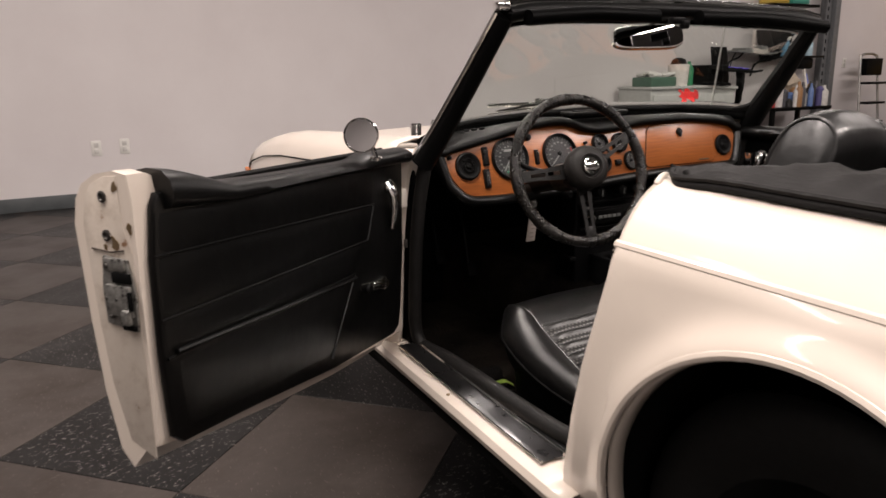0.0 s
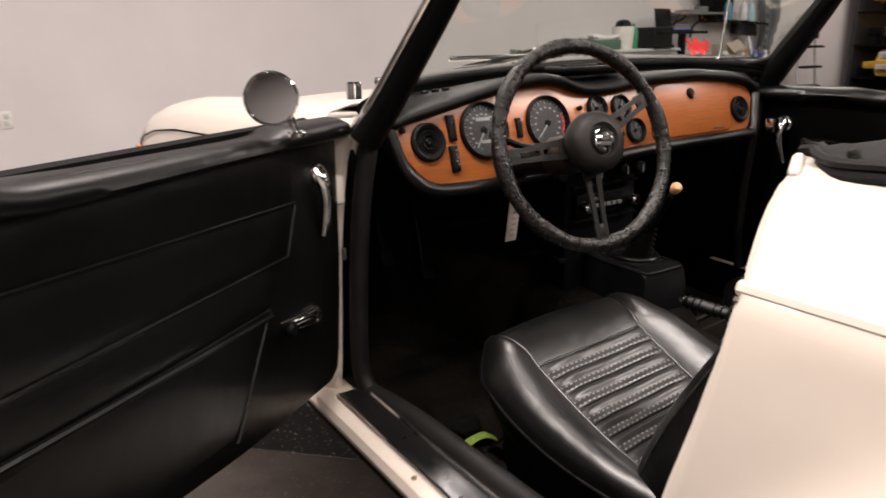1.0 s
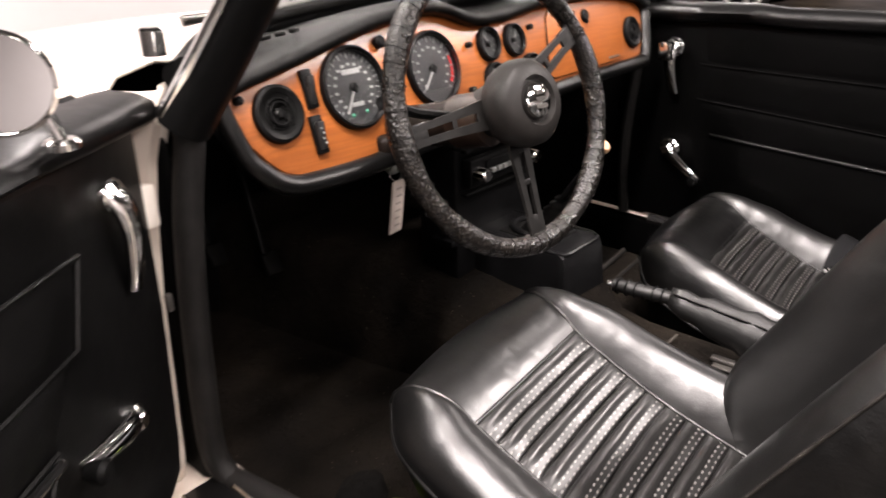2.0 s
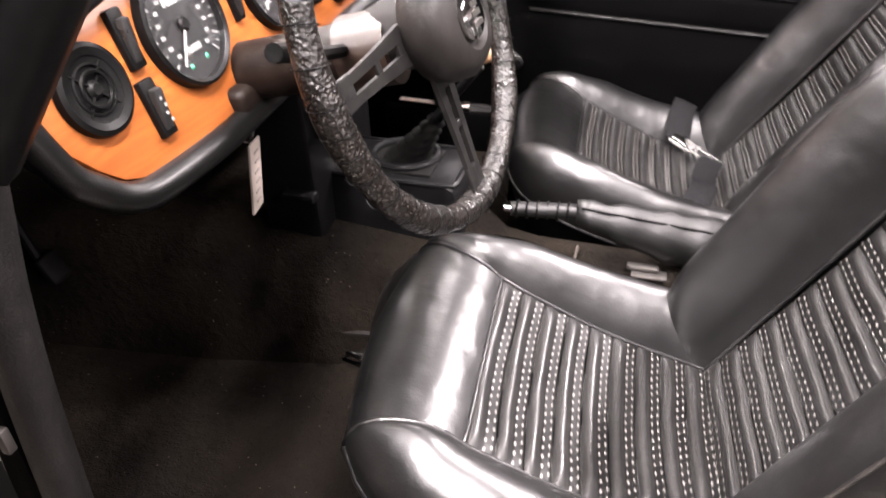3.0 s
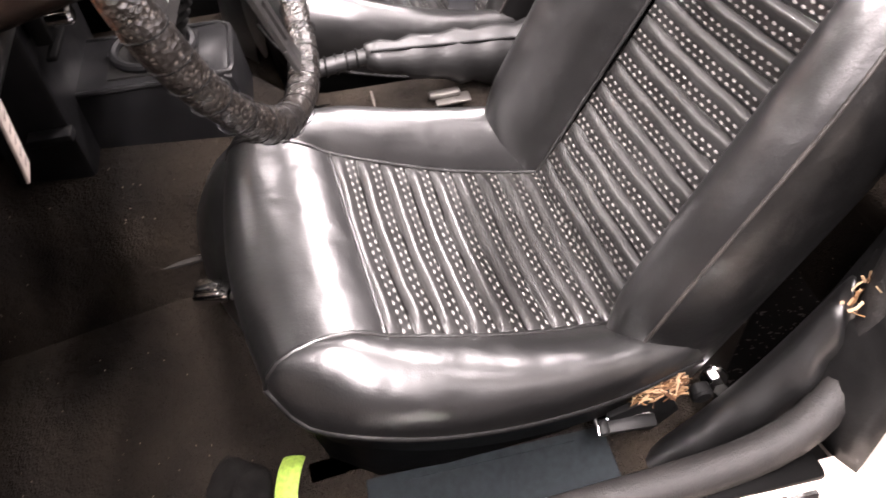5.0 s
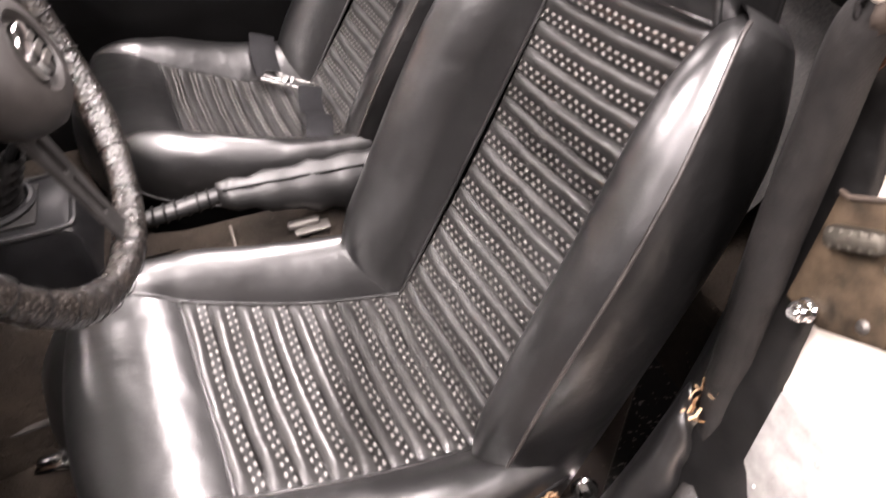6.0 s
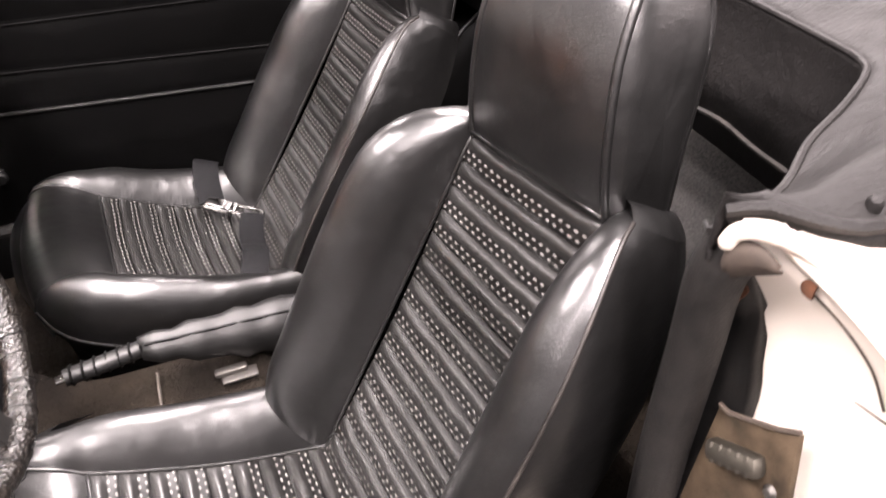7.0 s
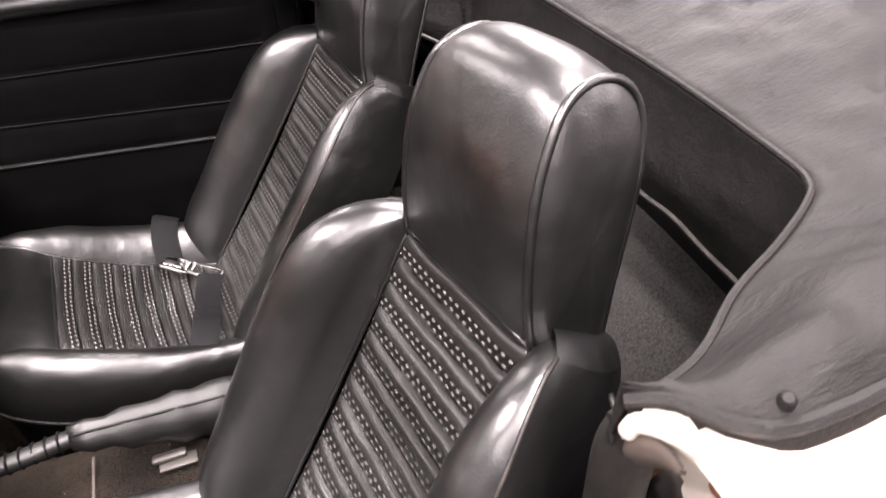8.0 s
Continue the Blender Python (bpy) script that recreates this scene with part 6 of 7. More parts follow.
for i in range(21):
    t = i / 20
    hi = smooth_path([(-0.525, 0.235, 0.200), (-0.522, 0.175, 0.262), (-0.515, 0.115, 0.335), (-0.510, 0.07, 0.415), (-0.508, 0.052, 0.445)], 5)[i]
    lo = smooth_path([(-0.545, 0.215, 0.160), (-0.552, 0.12, 0.185), (-0.550, 0.065, 0.255), (-0.540, 0.035, 0.335), (-0.520, 0.045, 0.425)], 5)[i]
    puff = 0.022 * math.sin(math.pi * min(1, 0.12 + t)) + 0.003 * math.sin(i * 1.7)
    flap.append([bez(hi + Vector((0.025, -0.012, -0.03)), hi + Vector((0.012, 0.0, 0.012)), hi + Vector((-puff, 0.01, 0.016)), hi.lerp(lo, 0.35) + Vector((-puff, 0.012, 0.0)), j / 6) for j in range(6)] + [bez(hi.lerp(lo, 0.35) + Vector((-puff, 0.012, 0.0)), hi.lerp(lo, 0.55) + Vector((-puff * 0.6, 0.006 + 0.006 * math.sin(i * 0.9), -0.012)), lo + Vector((-0.008, 0.01, 0.012)), lo, j / 6) for j in range(7)])
part("loose_cover", grid(flap), VINYL, seat_d, "loose fold of black vinyl cover", 180, solid=0.002)
random.seed(9)
tatters = []
for i in range(26):
    c = Vector((-0.517, 0.052, 0.448)) + Vector((random.uniform(-0.012, 0.012), random.uniform(-0.014, 0.014), random.uniform(-0.03, 0.02)))
    d = Vector((random.uniform(-0.3, 0.3), random.uniform(-0.7, 0.7), random.uniform(-1, 1))).normalized() * random.uniform(0.003, 0.010)
    tatters.append(tube([c - d, c + Vector((random.uniform(-0.003, 0.003), 0, 0)), c + d], random.uniform(0.0005, 0.002), 5, False, 0.25))
part("torn_edge", join(*tatters), SHREDS, seat_d, "torn tan backing at the end of the loose cover")
part("anchor_bolt", join(disc(0.016, 0.006, axis_frame((-0.470, 0.135, 0.262), (0, 1, 0), (-1, 0.2, 0.5)), 16, 0.002), tube([(-0.474, 0.136, 0.264), (-0.492, 0.139, 0.272)], 0.0085, 6)), CHROME, seat_d, "bright anchor bolt")
part("base_cover", join(box(-0.512, 0.40, 0.214, 0.075, 0.275, 0.010, 0.004), tube([(-0.486, 0.30, 0.2195), (-0.486, 0.50, 0.2195)], 0.0012, 5)), plain("blue_grey_base_cloth", (0.0085, 0.011, 0.0125), 0.85, 0.3, 120, 0.6, 0.12), car, "blue-grey cloth strip beside the seat runner")

# seat belt on the passenger seat
BELT = plain("black_webbing", (0.0045, 0.0045, 0.005), 0.75, 0.2, 300, 0.4, 0.12)


def strap(points, width, side, thick=0.002):
    pts = smooth_path(points, 6)
    return tube(pts, width / 2, 10, False, thick / (width / 2), side)


belt = part("seat_belt", strap([(0.584, 0.286, 0.378), (0.556, 0.290, 0.386), (0.520, 0.296, 0.372), (0.487, 0.297, 0.341)], 0.048, (-0.45, -0.2, 1)), BELT, car, "black lap belt with a chrome buckle lying on the seat")
part("belt_tail", strap([(0.425, 0.232, 0.332), (0.385, 0.242, 0.329), (0.33, 0.248, 0.333), (0.275, 0.25, 0.362), (0.235, 0.253, 0.374), (0.19, 0.267, 0.358), (0.162, 0.285, 0.30)], 0.044, (0.1, -0.25, 1)), BELT, belt)
BUCKLE = axis_frame((0.470, 0.288, 0.341), (-0.42, -0.9, -0.22), (-0.1, -0.3, 0.95))
part("buckle", xf(BUCKLE, join(box(0, 0, 0, 0.05, 0.034, 0.010, 0.004), box(-0.004, 0, 0.006, 0.034, 0.024, 0.005, 0.002))), CHROME, belt, "chrome buckle body")
part("buckle_frame", xf(BUCKLE @ Matrix.Translation((0.056, 0, 0)), join(box(0.0, 0.013, 0.002, 0.062, 0.004, 0.005, 0.0015), box(0.0, -0.013, 0.002, 0.062, 0.004, 0.005, 0.0015), box(0.029, 0, 0.002, 0.005, 0.028, 0.005, 0.0015), box(-0.026, 0, 0.003, 0.010, 0.030, 0.007, 0.002))), CHROME, belt, "chrome buckle frame")
# bright green strap under the driver's seat and odds and ends on the floor
green = thing("green_strap", "crumpled bright green strap on the carpet under the seat", "strap", at=(-0.50, 0.42, 0.22))
part("webbing", tube(smooth_path([(-0.432, 0.612, 0.222), (-0.452, 0.616, 0.234), (-0.472, 0.622, 0.230), (-0.490, 0.626, 0.221)], 5), 0.013, 8, False, 0.22, (0.2, 0, 1)), plain("lime_webbing", (0.20, 0.30, 0.04), 0.7, 0.3, 200, 0.4), green)
shoe = thing("dark_cloth", "crumpled dark cloth on the carpet beside the seat", "cloth", at=(-0.465, 0.655, 0.215))
rag = []
for i in range(14):
    rag.append([(-0.462 + 0.040 * math.cos(a) * (1 + 0.2 * math.sin(3 * a)) * math.sin(math.pi * i / 13), 0.672 + 0.036 * math.sin(a) * math.sin(math.pi * i / 13), 0.216 + 0.016 * (1 - math.cos(math.pi * i / 13)) + 0.008 * noise.noise((i * 0.7, math.cos(a) * 2, math.sin(a) * 2))) for a in np.linspace(0, 2 * math.pi, 20, endpoint=False)])
part("cloth", grid(rag, close_u=True), plain("dark_cloth", (0.0035, 0.0032, 0.003), 0.95, 0.5, 80, 0.9, 0.06), shoe, sharp=180)

# ---- passenger door, shut ----
PD = Matrix(((0, 0, -1, 0.60), (1, 0, 0, 0.0), (0, 1, 0, 0), (0, 0, 0, 1)))  # local x forward, y up, z inward
pd = part("passenger_door", prism([(0.03, 0.31), (0.74, 0.31), (0.75, 0.40), (0.74, 0.80), (0.02, 0.81), (0.0, 0.7)], 0.07, PD @ Matrix.Translation((0, 0, -0.078)), 0.01), CREAM, car, "shut door with black trim panel")
# darker copy of the driver's door vinyl, standing for shade on this side
part("trim_panel", prism([(0.02, 0.33), (0.80, 0.33), (0.82, 0.40), (0.80, 0.81), (0.01, 0.82), (0.005, 0.6)], 0.012, PD @ Matrix.Translation((0, 0, -0.007)), 0.006), VINYL_DULL, pd, "black vinyl door panel with pressed seams")
for za, zb, zc, zd in ((0.752, 0.785, 0.686, 0.704), (0.679, 0.697, 0.583, 0.628), (0.574, 0.621, 0.517, 0.554), (0.506, 0.545, 0.42, 0.44)):
    part("panel_pad", pad_between((((0.03, za), (0.665, zb)), ((0.03, zc), (0.655, zd))), 0.003, PD @ Matrix.Translation((0, 0, -0.007))), VINYL_DULL, pd)
for za, zb in ((0.682, 0.700), (0.578, 0.624)):
    part("welt", tube([PD @ Vector((lerp(0.03, 0.66, i / 8), lerp(za, zb, i / 8), 0.006)) for i in range(9)], 0.0018, 6), VINYL_DULL, pd)
part("pocket_lip", tube([PD @ Vector((lerp(0.03, 0.62, i / 8), lerp(0.512, 0.549, i / 8), 0.010)) for i in range(9)], 0.0035, 8), DOOR_VINYL, pd)
prail = []
for y in np.linspace(-0.01, 0.80, 36):
    step = along([(-0.01, 0.85), (0.06, 0.845), (0.12, 0.828), (0.5, 0.826), (0.56, 0.832), (0.8, 0.828)], y)
    w = along([(-0.01, 0.035), (0.5, 0.03), (0.56, 0.04), (0.8, 0.034)], y)
    prail.append([PD @ Vector((y, z, n)) for n, z in ((-0.04, step - 0.04), (-0.04, step - 0.004), (-0.01, step), (w * 0.6, step - 0.004), (w, step - 0.018), (w * 0.8, step - 0.035), (0.004, step - 0.042))])
part("top_rail", grid(prail, close_u=True, cap=True), DOOR_VINYL, pd, "padded black door top rail", 70)
release_handle(axis_frame((0.594, 0.722, 0.735), (0, -0.05, -1), (-1, 0, 0)), pd)
window_crank(axis_frame((0.594, 0.71, 0.505), (0, -0.75, -0.6), (-1, 0, 0)), pd)
part("door_seal", tube(smooth_path([(0.60, 0.82, 0.32), (0.60, 0.83, 0.5), (0.60, 0.81, 0.70), (0.60, 0.80, 0.83)], 4), 0.014, 8), FURRY, car, "black draught strip round the door opening")
part("door_seal", tube(smooth_path([(0.60, 0.75, 0.316), (0.605, 0.4, 0.316), (0.61, 0.06, 0.32), (0.635, -0.01, 0.5), (0.60, -0.05, 0.82)], 4), 0.014, 8), FURRY, car, "black draught strip round the door opening")

# ---- folded hood under its cover ----
# the cover lies behind the cockpit and runs forward along both sides
inner_edge = [(-0.506, 0.021, 0.832), (-0.490, -0.047, 0.834), (-0.450, -0.109, 0.835), (-0.417, -0.176, 0.835), (-0.384, -0.232, 0.834), (-0.360, -0.257, 0.833), (-0.317, -0.268, 0.833), (-0.158, -0.279, 0.836), (0.0, -0.281, 0.837), (0.158, -0.281, 0.838), (0.317, -0.27, 0.834), (0.360, -0.257, 0.833), (0.417, -0.176, 0.835), (0.492, 0.012, 0.828)]
outer_edge = [(-0.511, 0.018, 0.848), (-0.524, -0.002, 0.852), (-0.546, -0.018, 0.851), (-0.561, -0.042, 0.849), (-0.564, -0.080, 0.851), (-0.563, -0.115, 0.853), (-0.566, -0.17, 0.854), (-0.570, -0.30, 0.853), (-0.565, -0.45, 0.854), (-0.48, -0.60, 0.862), (-0.10, -0.66, 0.872), (0.20, -0.66, 0.872), (0.48, -0.60, 0.862), (0.565, -0.45, 0.854), (0.57, -0.16, 0.853), (0.53, 0.006, 0.852)]
NI = 180
inn, out = resample(inner_edge, NI), resample(outer_edge, NI)
rows = []
for i in range(NI + 1):
    p, q = inn[i], out[i]
    deep = min(1.0, i / 36, (NI - i) / 36)
    into = Vector((-p.x, 0.25 if abs(p.x) < 0.36 else 0.0, 0)).normalized()
    sag = 0.006 * noise.noise(Vector((p.x * 11, p.y * 11, 7.0))) * deep
    row = [p + Vector((0, 0, -0.02 - 0.165 * deep)) - into * 0.012 * deep, p + Vector((0, 0, -0.0165 - 0.118 * deep + sag)) - into * 0.004 * deep, p + Vector((0, 0, -0.016 - 0.116 * deep + sag)) + into * 0.024 * deep, p + Vector((0, 0, -0.014 - 0.08 * deep)) + into * (0.012 * deep + sag), p + Vector((0, 0, -0.012 - 0.035 * deep)) + into * (0.002 - sag), p + Vector((0, 0, -0.008)), p + Vector((0, 0, 0.0))]
    for j in range(1, 29):
        t = j / 28
        c = p.lerp(q, t)
        lift = (0.020 + 0.024 * min(1.0, max(0.0, (-0.06 - c.y) / 0.3))) * math.sin(math.pi * t) ** 1.2
        fold = 0.014 * noise.noise(Vector((c.x * 9, c.y * 9, 0.3))) + 0.018 * (0.35 - abs(noise.noise(Vector((c.x * 13 + c.y * 9, c.y * 15 - c.x * 6, 1.7))))) + 0.011 * (0.3 - abs(noise.noise(Vector((i * 0.17, t * 1.3, 4.0))))) + 0.005 * (0.3 - abs(noise.noise(Vector((c.x * 34, c.y * 30, 2.0)))))
        row.append(c + Vector((0, 0, lift + fold * math.sin(math.pi * min(1, t * 1.05)))))
    row.append(q + Vector(((q.x > 0) * 0.012 - 0.006, -0.004, -0.010)))
    rows.append(row)
cover = part("hood_cover", grid(rows), CANVAS, car, "creased black vinyl cover over the folded hood", 180, solid=0.003)
part("cover_piping", tube([p + Vector((0, 0, 0.001)) for p in inn], 0.0034, 8), CANVAS, cover)
part("cover_stud", lathe([(0, 0.003), (0.003, 0.0026), (0.005, 0.0), (0.0055, -0.012)], 18, axis_frame((-0.552, -0.052, 0.862), (1, 0, 0), (-0.3, 0.25, 1))), CANVAS, cover, "small dark press stud")
hem = [r[2] + Vector((0, 0, 0.001)) for r in rows[28:NI - 27]]
part("well_piping", tube(hem, 0.0035, 6), WORN, cover, "pale worn hem of the cover")
shelf_rows = []
for r in rows[46:NI - 45]:
    e = r[0]
    shelf_rows.append([e.lerp(Vector((e.x * 0.95, -0.085, 0.435)), t) + Vector((0, 0, -0.02 * math.sin(math.pi * t))) for t in (0, 0.2, 0.4, 0.6, 0.8, 1.0)])
part("parcel_shelf", grid(shelf_rows), SHELF_CARPET, car, "speckled grey carpet behind the seats")
part("cover_hem", tube([p + Vector((0, 0, 0.004)) for p in out[:90]], 0.005, 6), CANVAS, cover)


# ---- along the far wall ----
OUTLET = plain("white_plate", (0.72, 0.70, 0.66), 0.4, 0.05)


def wall_plate(x, z, slots):
    p = thing("wall_outlet", "white wall plate with sockets" if slots else "white blank wall plate", "outlet", at=(x, Y1, z))
    part("plate", box(x, Y1 - 0.004, z, 0.075, 0.008, 0.12, 0.003), OUTLET, p)
    part("face", join(box(x, Y1 - 0.009, z + 0.025, 0.035, 0.004, 0.035, 0.003), box(x, Y1 - 0.009, z - 0.025, 0.035, 0.004, 0.035, 0.003)), plain("plate_insert", (0.55, 0.53, 0.5), 0.4), p)
    return p


wall_plate(-1.12, 0.46, True)
wall_plate(-0.91, 0.465, False)
wall_plate(8.2, 1.03, False)

GREYBOX = plain("putty_steel", (0.5, 0.5, 0.48), 0.45)
cab = thing("low_cabinet", "putty grey steel cabinet against the far wall", "cabinet", at=(5.2, 5.3, 0))
part("body", box(5.22, 5.32, 0.42, 1.22, 0.52, 0.84, 0.01), GREYBOX, cab)
part("top", box(5.22, 5.31, 0.855, 1.25, 0.55, 0.03, 0.006), GREYBOX, cab)
for dx in (-0.30, 0.30):
    dr = part("drawer_front", box(5.22 + dx, 5.052, 0.62, 0.57, 0.02, 0.32, 0.006), GREYBOX, cab)
    part("pull", box(5.22 + dx, 5.036, 0.70, 0.16, 0.02, 0.02, 0.004), ALLOY, dr)
GREENBIN = plain("green_bin", (0.06, 0.13, 0.09), 0.5)
bin_ = thing("tray_of_rags", "dark green tray heaped with white rags", "tray", at=(4.75, 5.25, 0.87))
part("tray", join(box(4.78, 5.25, 0.92, 0.36, 0.3, 0.10, 0.01)), GREENBIN, bin_)
random.seed(8)
part("rags", join(*[box(4.78 + random.uniform(-0.15, 0.15), 5.25 + random.uniform(-0.1, 0.1), 0.985 + random.uniform(0, 0.03), 0.12, 0.1, 0.03, 0.012) for _ in range(9)]), plain("white_rag", (0.7, 0.68, 0.65), 0.9), bin_)
tubx = thing("white_tub", "white tub with a dark lid beside a green bottle", "tub", at=(5.02, 5.2, 0.87))
part("tub", lathe([(0, 0), (0.10, 0), (0.115, 0.22), (0.11, 0.23), (0, 0.23)], 24, Matrix.Translation((5.02, 5.2, 0.87))), plain("tub_plastic", (0.66, 0.62, 0.58), 0.5), tubx)
part("lid", lathe([(0.09, 0.23), (0.07, 0.28), (0.03, 0.30), (0, 0.30)], 24, Matrix.Translation((5.02, 5.2, 0.87))), BLACK, tubx)
gbot = thing("green_bottle", "green plastic bottle beside a white tub", "bottle", at=(5.19, 5.2, 0.87))
part("bottle", lathe([(0, 0), (0.05, 0), (0.052, 0.18), (0.03, 0.22), (0.018, 0.24), (0.018, 0.26), (0, 0.26)], 20, Matrix.Translation((5.19, 5.2, 0.87))), plain("green_plastic", (0.03, 0.22, 0.10), 0.35), gbot)
mon = thing("printer", "black desktop printer on a grey cabinet", "printer", at=(5.46, 5.25, 0.87))
part("body", box(5.48, 5.27, 0.98, 0.32, 0.34, 0.22, 0.02), BLACK, mon)
part("tray", box(5.40, 5.06, 0.89, 0.30, 0.12, 0.03, 0.008), BLACK, mon)
desk = thing("standing_desk", "dark standing desk holding a laptop", "desk", at=(6.1, 5.2, 0))
part("desktop", box(6.05, 5.25, 1.02, 0.72, 0.5, 0.03, 0.006), BLACK, desk)
part("modesty_panel", box(6.0, 5.45, 0.88, 0.62, 0.03, 0.24, 0.005), plain("dark_panel", (0.06, 0.06, 0.065), 0.5), desk)
for dx in (-0.3, 0.3):
    part("leg", box(6.05 + dx, 5.3, 0.51, 0.05, 0.08, 1.0, 0.006), BLACK, desk)
laptop = thing("laptop", "open black laptop with a lit blue keyboard", "laptop", at=(5.85, 5.2, 1.035))
part("base", box(5.88, 5.2, 1.046, 0.34, 0.24, 0.02, 0.005), BLACK, laptop)
part("screen", xf(axis_frame((5.84, 5.33, 1.17), (0.97, 0.2, 0), (0.2, -1, 0.15)), box(0, 0, 0, 0.34, 0.23, 0.012, 0.005)), BLACK, laptop)
kb = Mat("blue_key_light", 0.5)
kb.color((0.05, 0.03, 0.3))
kb.b.inputs["Emission Color"].default_value = (0.15, 0.08, 1.0, 1)
kb.b.inputs["Emission Strength"].default_value = 1.2
part("keyboard", box(5.90, 5.15, 1.058, 0.26, 0.10, 0.004, 0.001), kb.m, laptop, "glowing blue keys")
cart = thing("wall_ledge", "grey wall ledge on dark brackets with a hanging cable", "shelf", at=(6.75, 5.45, 1.1))
part("board", join(box(6.80, 5.47, 1.165, 0.80, 0.28, 0.025, 0.005), box(6.72, 5.45, 1.19, 0.34, 0.2, 0.03, 0.008), box(6.92, 5.47, 1.21, 0.10, 0.12, 0.07, 0.01)), plain("ledge_grey", (0.16, 0.16, 0.155), 0.5), cart)
for bx in (6.52, 6.92):
    part("bracket", tube(smooth_path([(bx, 5.36, 1.15), (bx, 5.42, 1.10), (bx, 5.56, 1.04), (bx, 5.61, 0.90)], 4), 0.012, 8), BLACK, cart)
part("cable", tube(smooth_path([(6.46, 5.40, 1.17), (6.40, 5.42, 1.05), (6.42, 5.5, 0.80), (6.52, 5.55, 0.55)], 6), 0.008, 6), BLACK, cart)
part("monitor_back", xf(axis_frame((7.02, 5.5, 1.36), (1, 0, 0.1), (0, -1, 0.1)), box(0, 0, 0, 0.22, 0.26, 0.03, 0.01)), BLACK, cart)
# the far things' final places along the wall
for ob, dx, dz in ((cab, -0.40, -0.045), (bin_, -0.36, -0.045), (tubx, -0.30, -0.045), (gbot, -0.315, -0.045), (mon, -0.25, -0.045), (desk, -0.57, -0.035), (laptop, -0.36, -0.04), (cart, -0.62, 0.03)):
    ob.location += Vector((dx, 0, dz))


def spray_bottle(x, y, z, c, s=1.0):
    b = thing("spray_bottle", "plastic bottle of cleaning fluid on a shelf", "bottle", "bottles on the wall shelf", at=(x, y, z))
    m = Matrix.Translation((x, y, z)) @ Matrix.Scale(s, 4)
    part("bottle", lathe([(0, 0), (0.045, 0), (0.047, 0.02), (0.047, 0.15), (0.03, 0.19), (0.016, 0.205), (0.016, 0.22), (0, 0.22)], 16, m), c, b)
    part("cap", join(lathe([(0, 0.26), (0.018, 0.26), (0.02, 0.215), (0, 0.215)], 12, m), xf(m, box(0.02, 0, 0.25, 0.05, 0.016, 0.02, 0.004))), OUTLET, b)
    return b


shelf = thing("wall_shelf", "black wall shelf with bottles and coloured bins", "shelf", at=(7.25, 5.5, 1.1))
part("board", box(7.2, 5.5, 1.11, 0.95, 0.25, 0.025, 0.004), BLACK, shelf)
part("bracket", join(box(7.4, 5.5, 1.03, 0.24, 0.2, 0.14, 0.03)), BLACK, shelf)
part("upper_board", box(7.1, 5.5, 1.72, 0.8, 0.25, 0.03, 0.004), BLACK, shelf)
part("back_panel", box(7.02, 5.61, 1.42, 0.62, 0.02, 0.6, 0.004), BLACK, shelf)
BLUE_B, WHITE_B = plain("blue_fluid", (0.12, 0.28, 0.42), 0.3), plain("white_plastic", (0.68, 0.68, 0.68), 0.4)
for x, c, s in ((6.98, BLUE_B, 1.05), (7.28, WHITE_B, 1.0), (7.42, plain("pale_blue_fluid", (0.4, 0.55, 0.62), 0.3), 1.0)):
    spray_bottle(x, 5.46, 1.123, c, s)
for x, c in ((6.85, (0.55, 0.38, 0.06)), (7.22, (0.05, 0.30, 0.24))):
    for k in range(2):
        bn = thing("storage_bin", "small coloured plastic storage bin on the shelf", "bin", "bins on the wall shelf", at=(x, 5.48, 1.735 + k * 0.07))
        part("bin", join(box(x, 5.48, 1.77 + k * 0.07, 0.30, 0.2, 0.06, 0.01), box(x, 5.375, 1.775 + k * 0.07, 0.26, 0.012, 0.03, 0.004)), plain("bin_colour", c, 0.45), bn)
bench = thing("work_table", "low work table crowded with bottles and tools", "table", at=(7.4, 5.3, 0))
part("tabletop", box(7.15, 5.28, 0.50, 1.05, 0.5, 0.04, 0.006), BLACK, bench)
for dx, dy in ((-0.58, -0.2), (0.58, -0.2), (-0.58, 0.2), (0.58, 0.2)):
    part("leg", box(7.15 + dx * 0.85, 5.28 + dy, 0.24, 0.05, 0.05, 0.48, 0.005), BLACK, bench)
random.seed(11)
TONES = [(0.45, 0.05, 0.05), (0.62, 0.6, 0.58), (0.08, 0.08, 0.09), (0.12, 0.2, 0.42), (0.3, 0.16, 0.07), (0.55, 0.53, 0.5), (0.03, 0.03, 0.03), (0.10, 0.09, 0.22)]
for i, c in enumerate(TONES):
    x = 6.70 + i * 0.11
    cn = thing("workshop_can", "workshop can or tub on the work table", "can", "cans on the work table", at=(x, 5.18, 0.52))
    h = random.uniform(0.12, 0.24)
    part("can", lathe([(0, 0), (0.05, 0), (0.052, h), (0.04, h + 0.01), (0.02, h + 0.03), (0, h + 0.03)], 16, Matrix.Translation((x, 5.18 + random.uniform(-0.08, 0.08), 0.52))), plain("can_paint", c, 0.4), cn)
random.seed(21)
for i in range(16):
    x, y, h, r = 6.85 + 0.045 * i + random.uniform(-0.02, 0.02), random.uniform(5.05, 5.36), random.uniform(0.10, 0.30), random.uniform(0.025, 0.055)
    cn = thing("workshop_can", "workshop can or bottle crowded on the work table", "can", "cans on the work table", at=(x, y, 0.52))
    part("can", lathe([(0, 0), (r, 0), (r * 1.02, h * 0.7), (r * 0.5, h * 0.85), (r * 0.35, h), (0, h)], 14, Matrix.Translation((x, y, 0.52))), plain("can_paint", TONES[(i * 3) % 8], 0.4), cn)
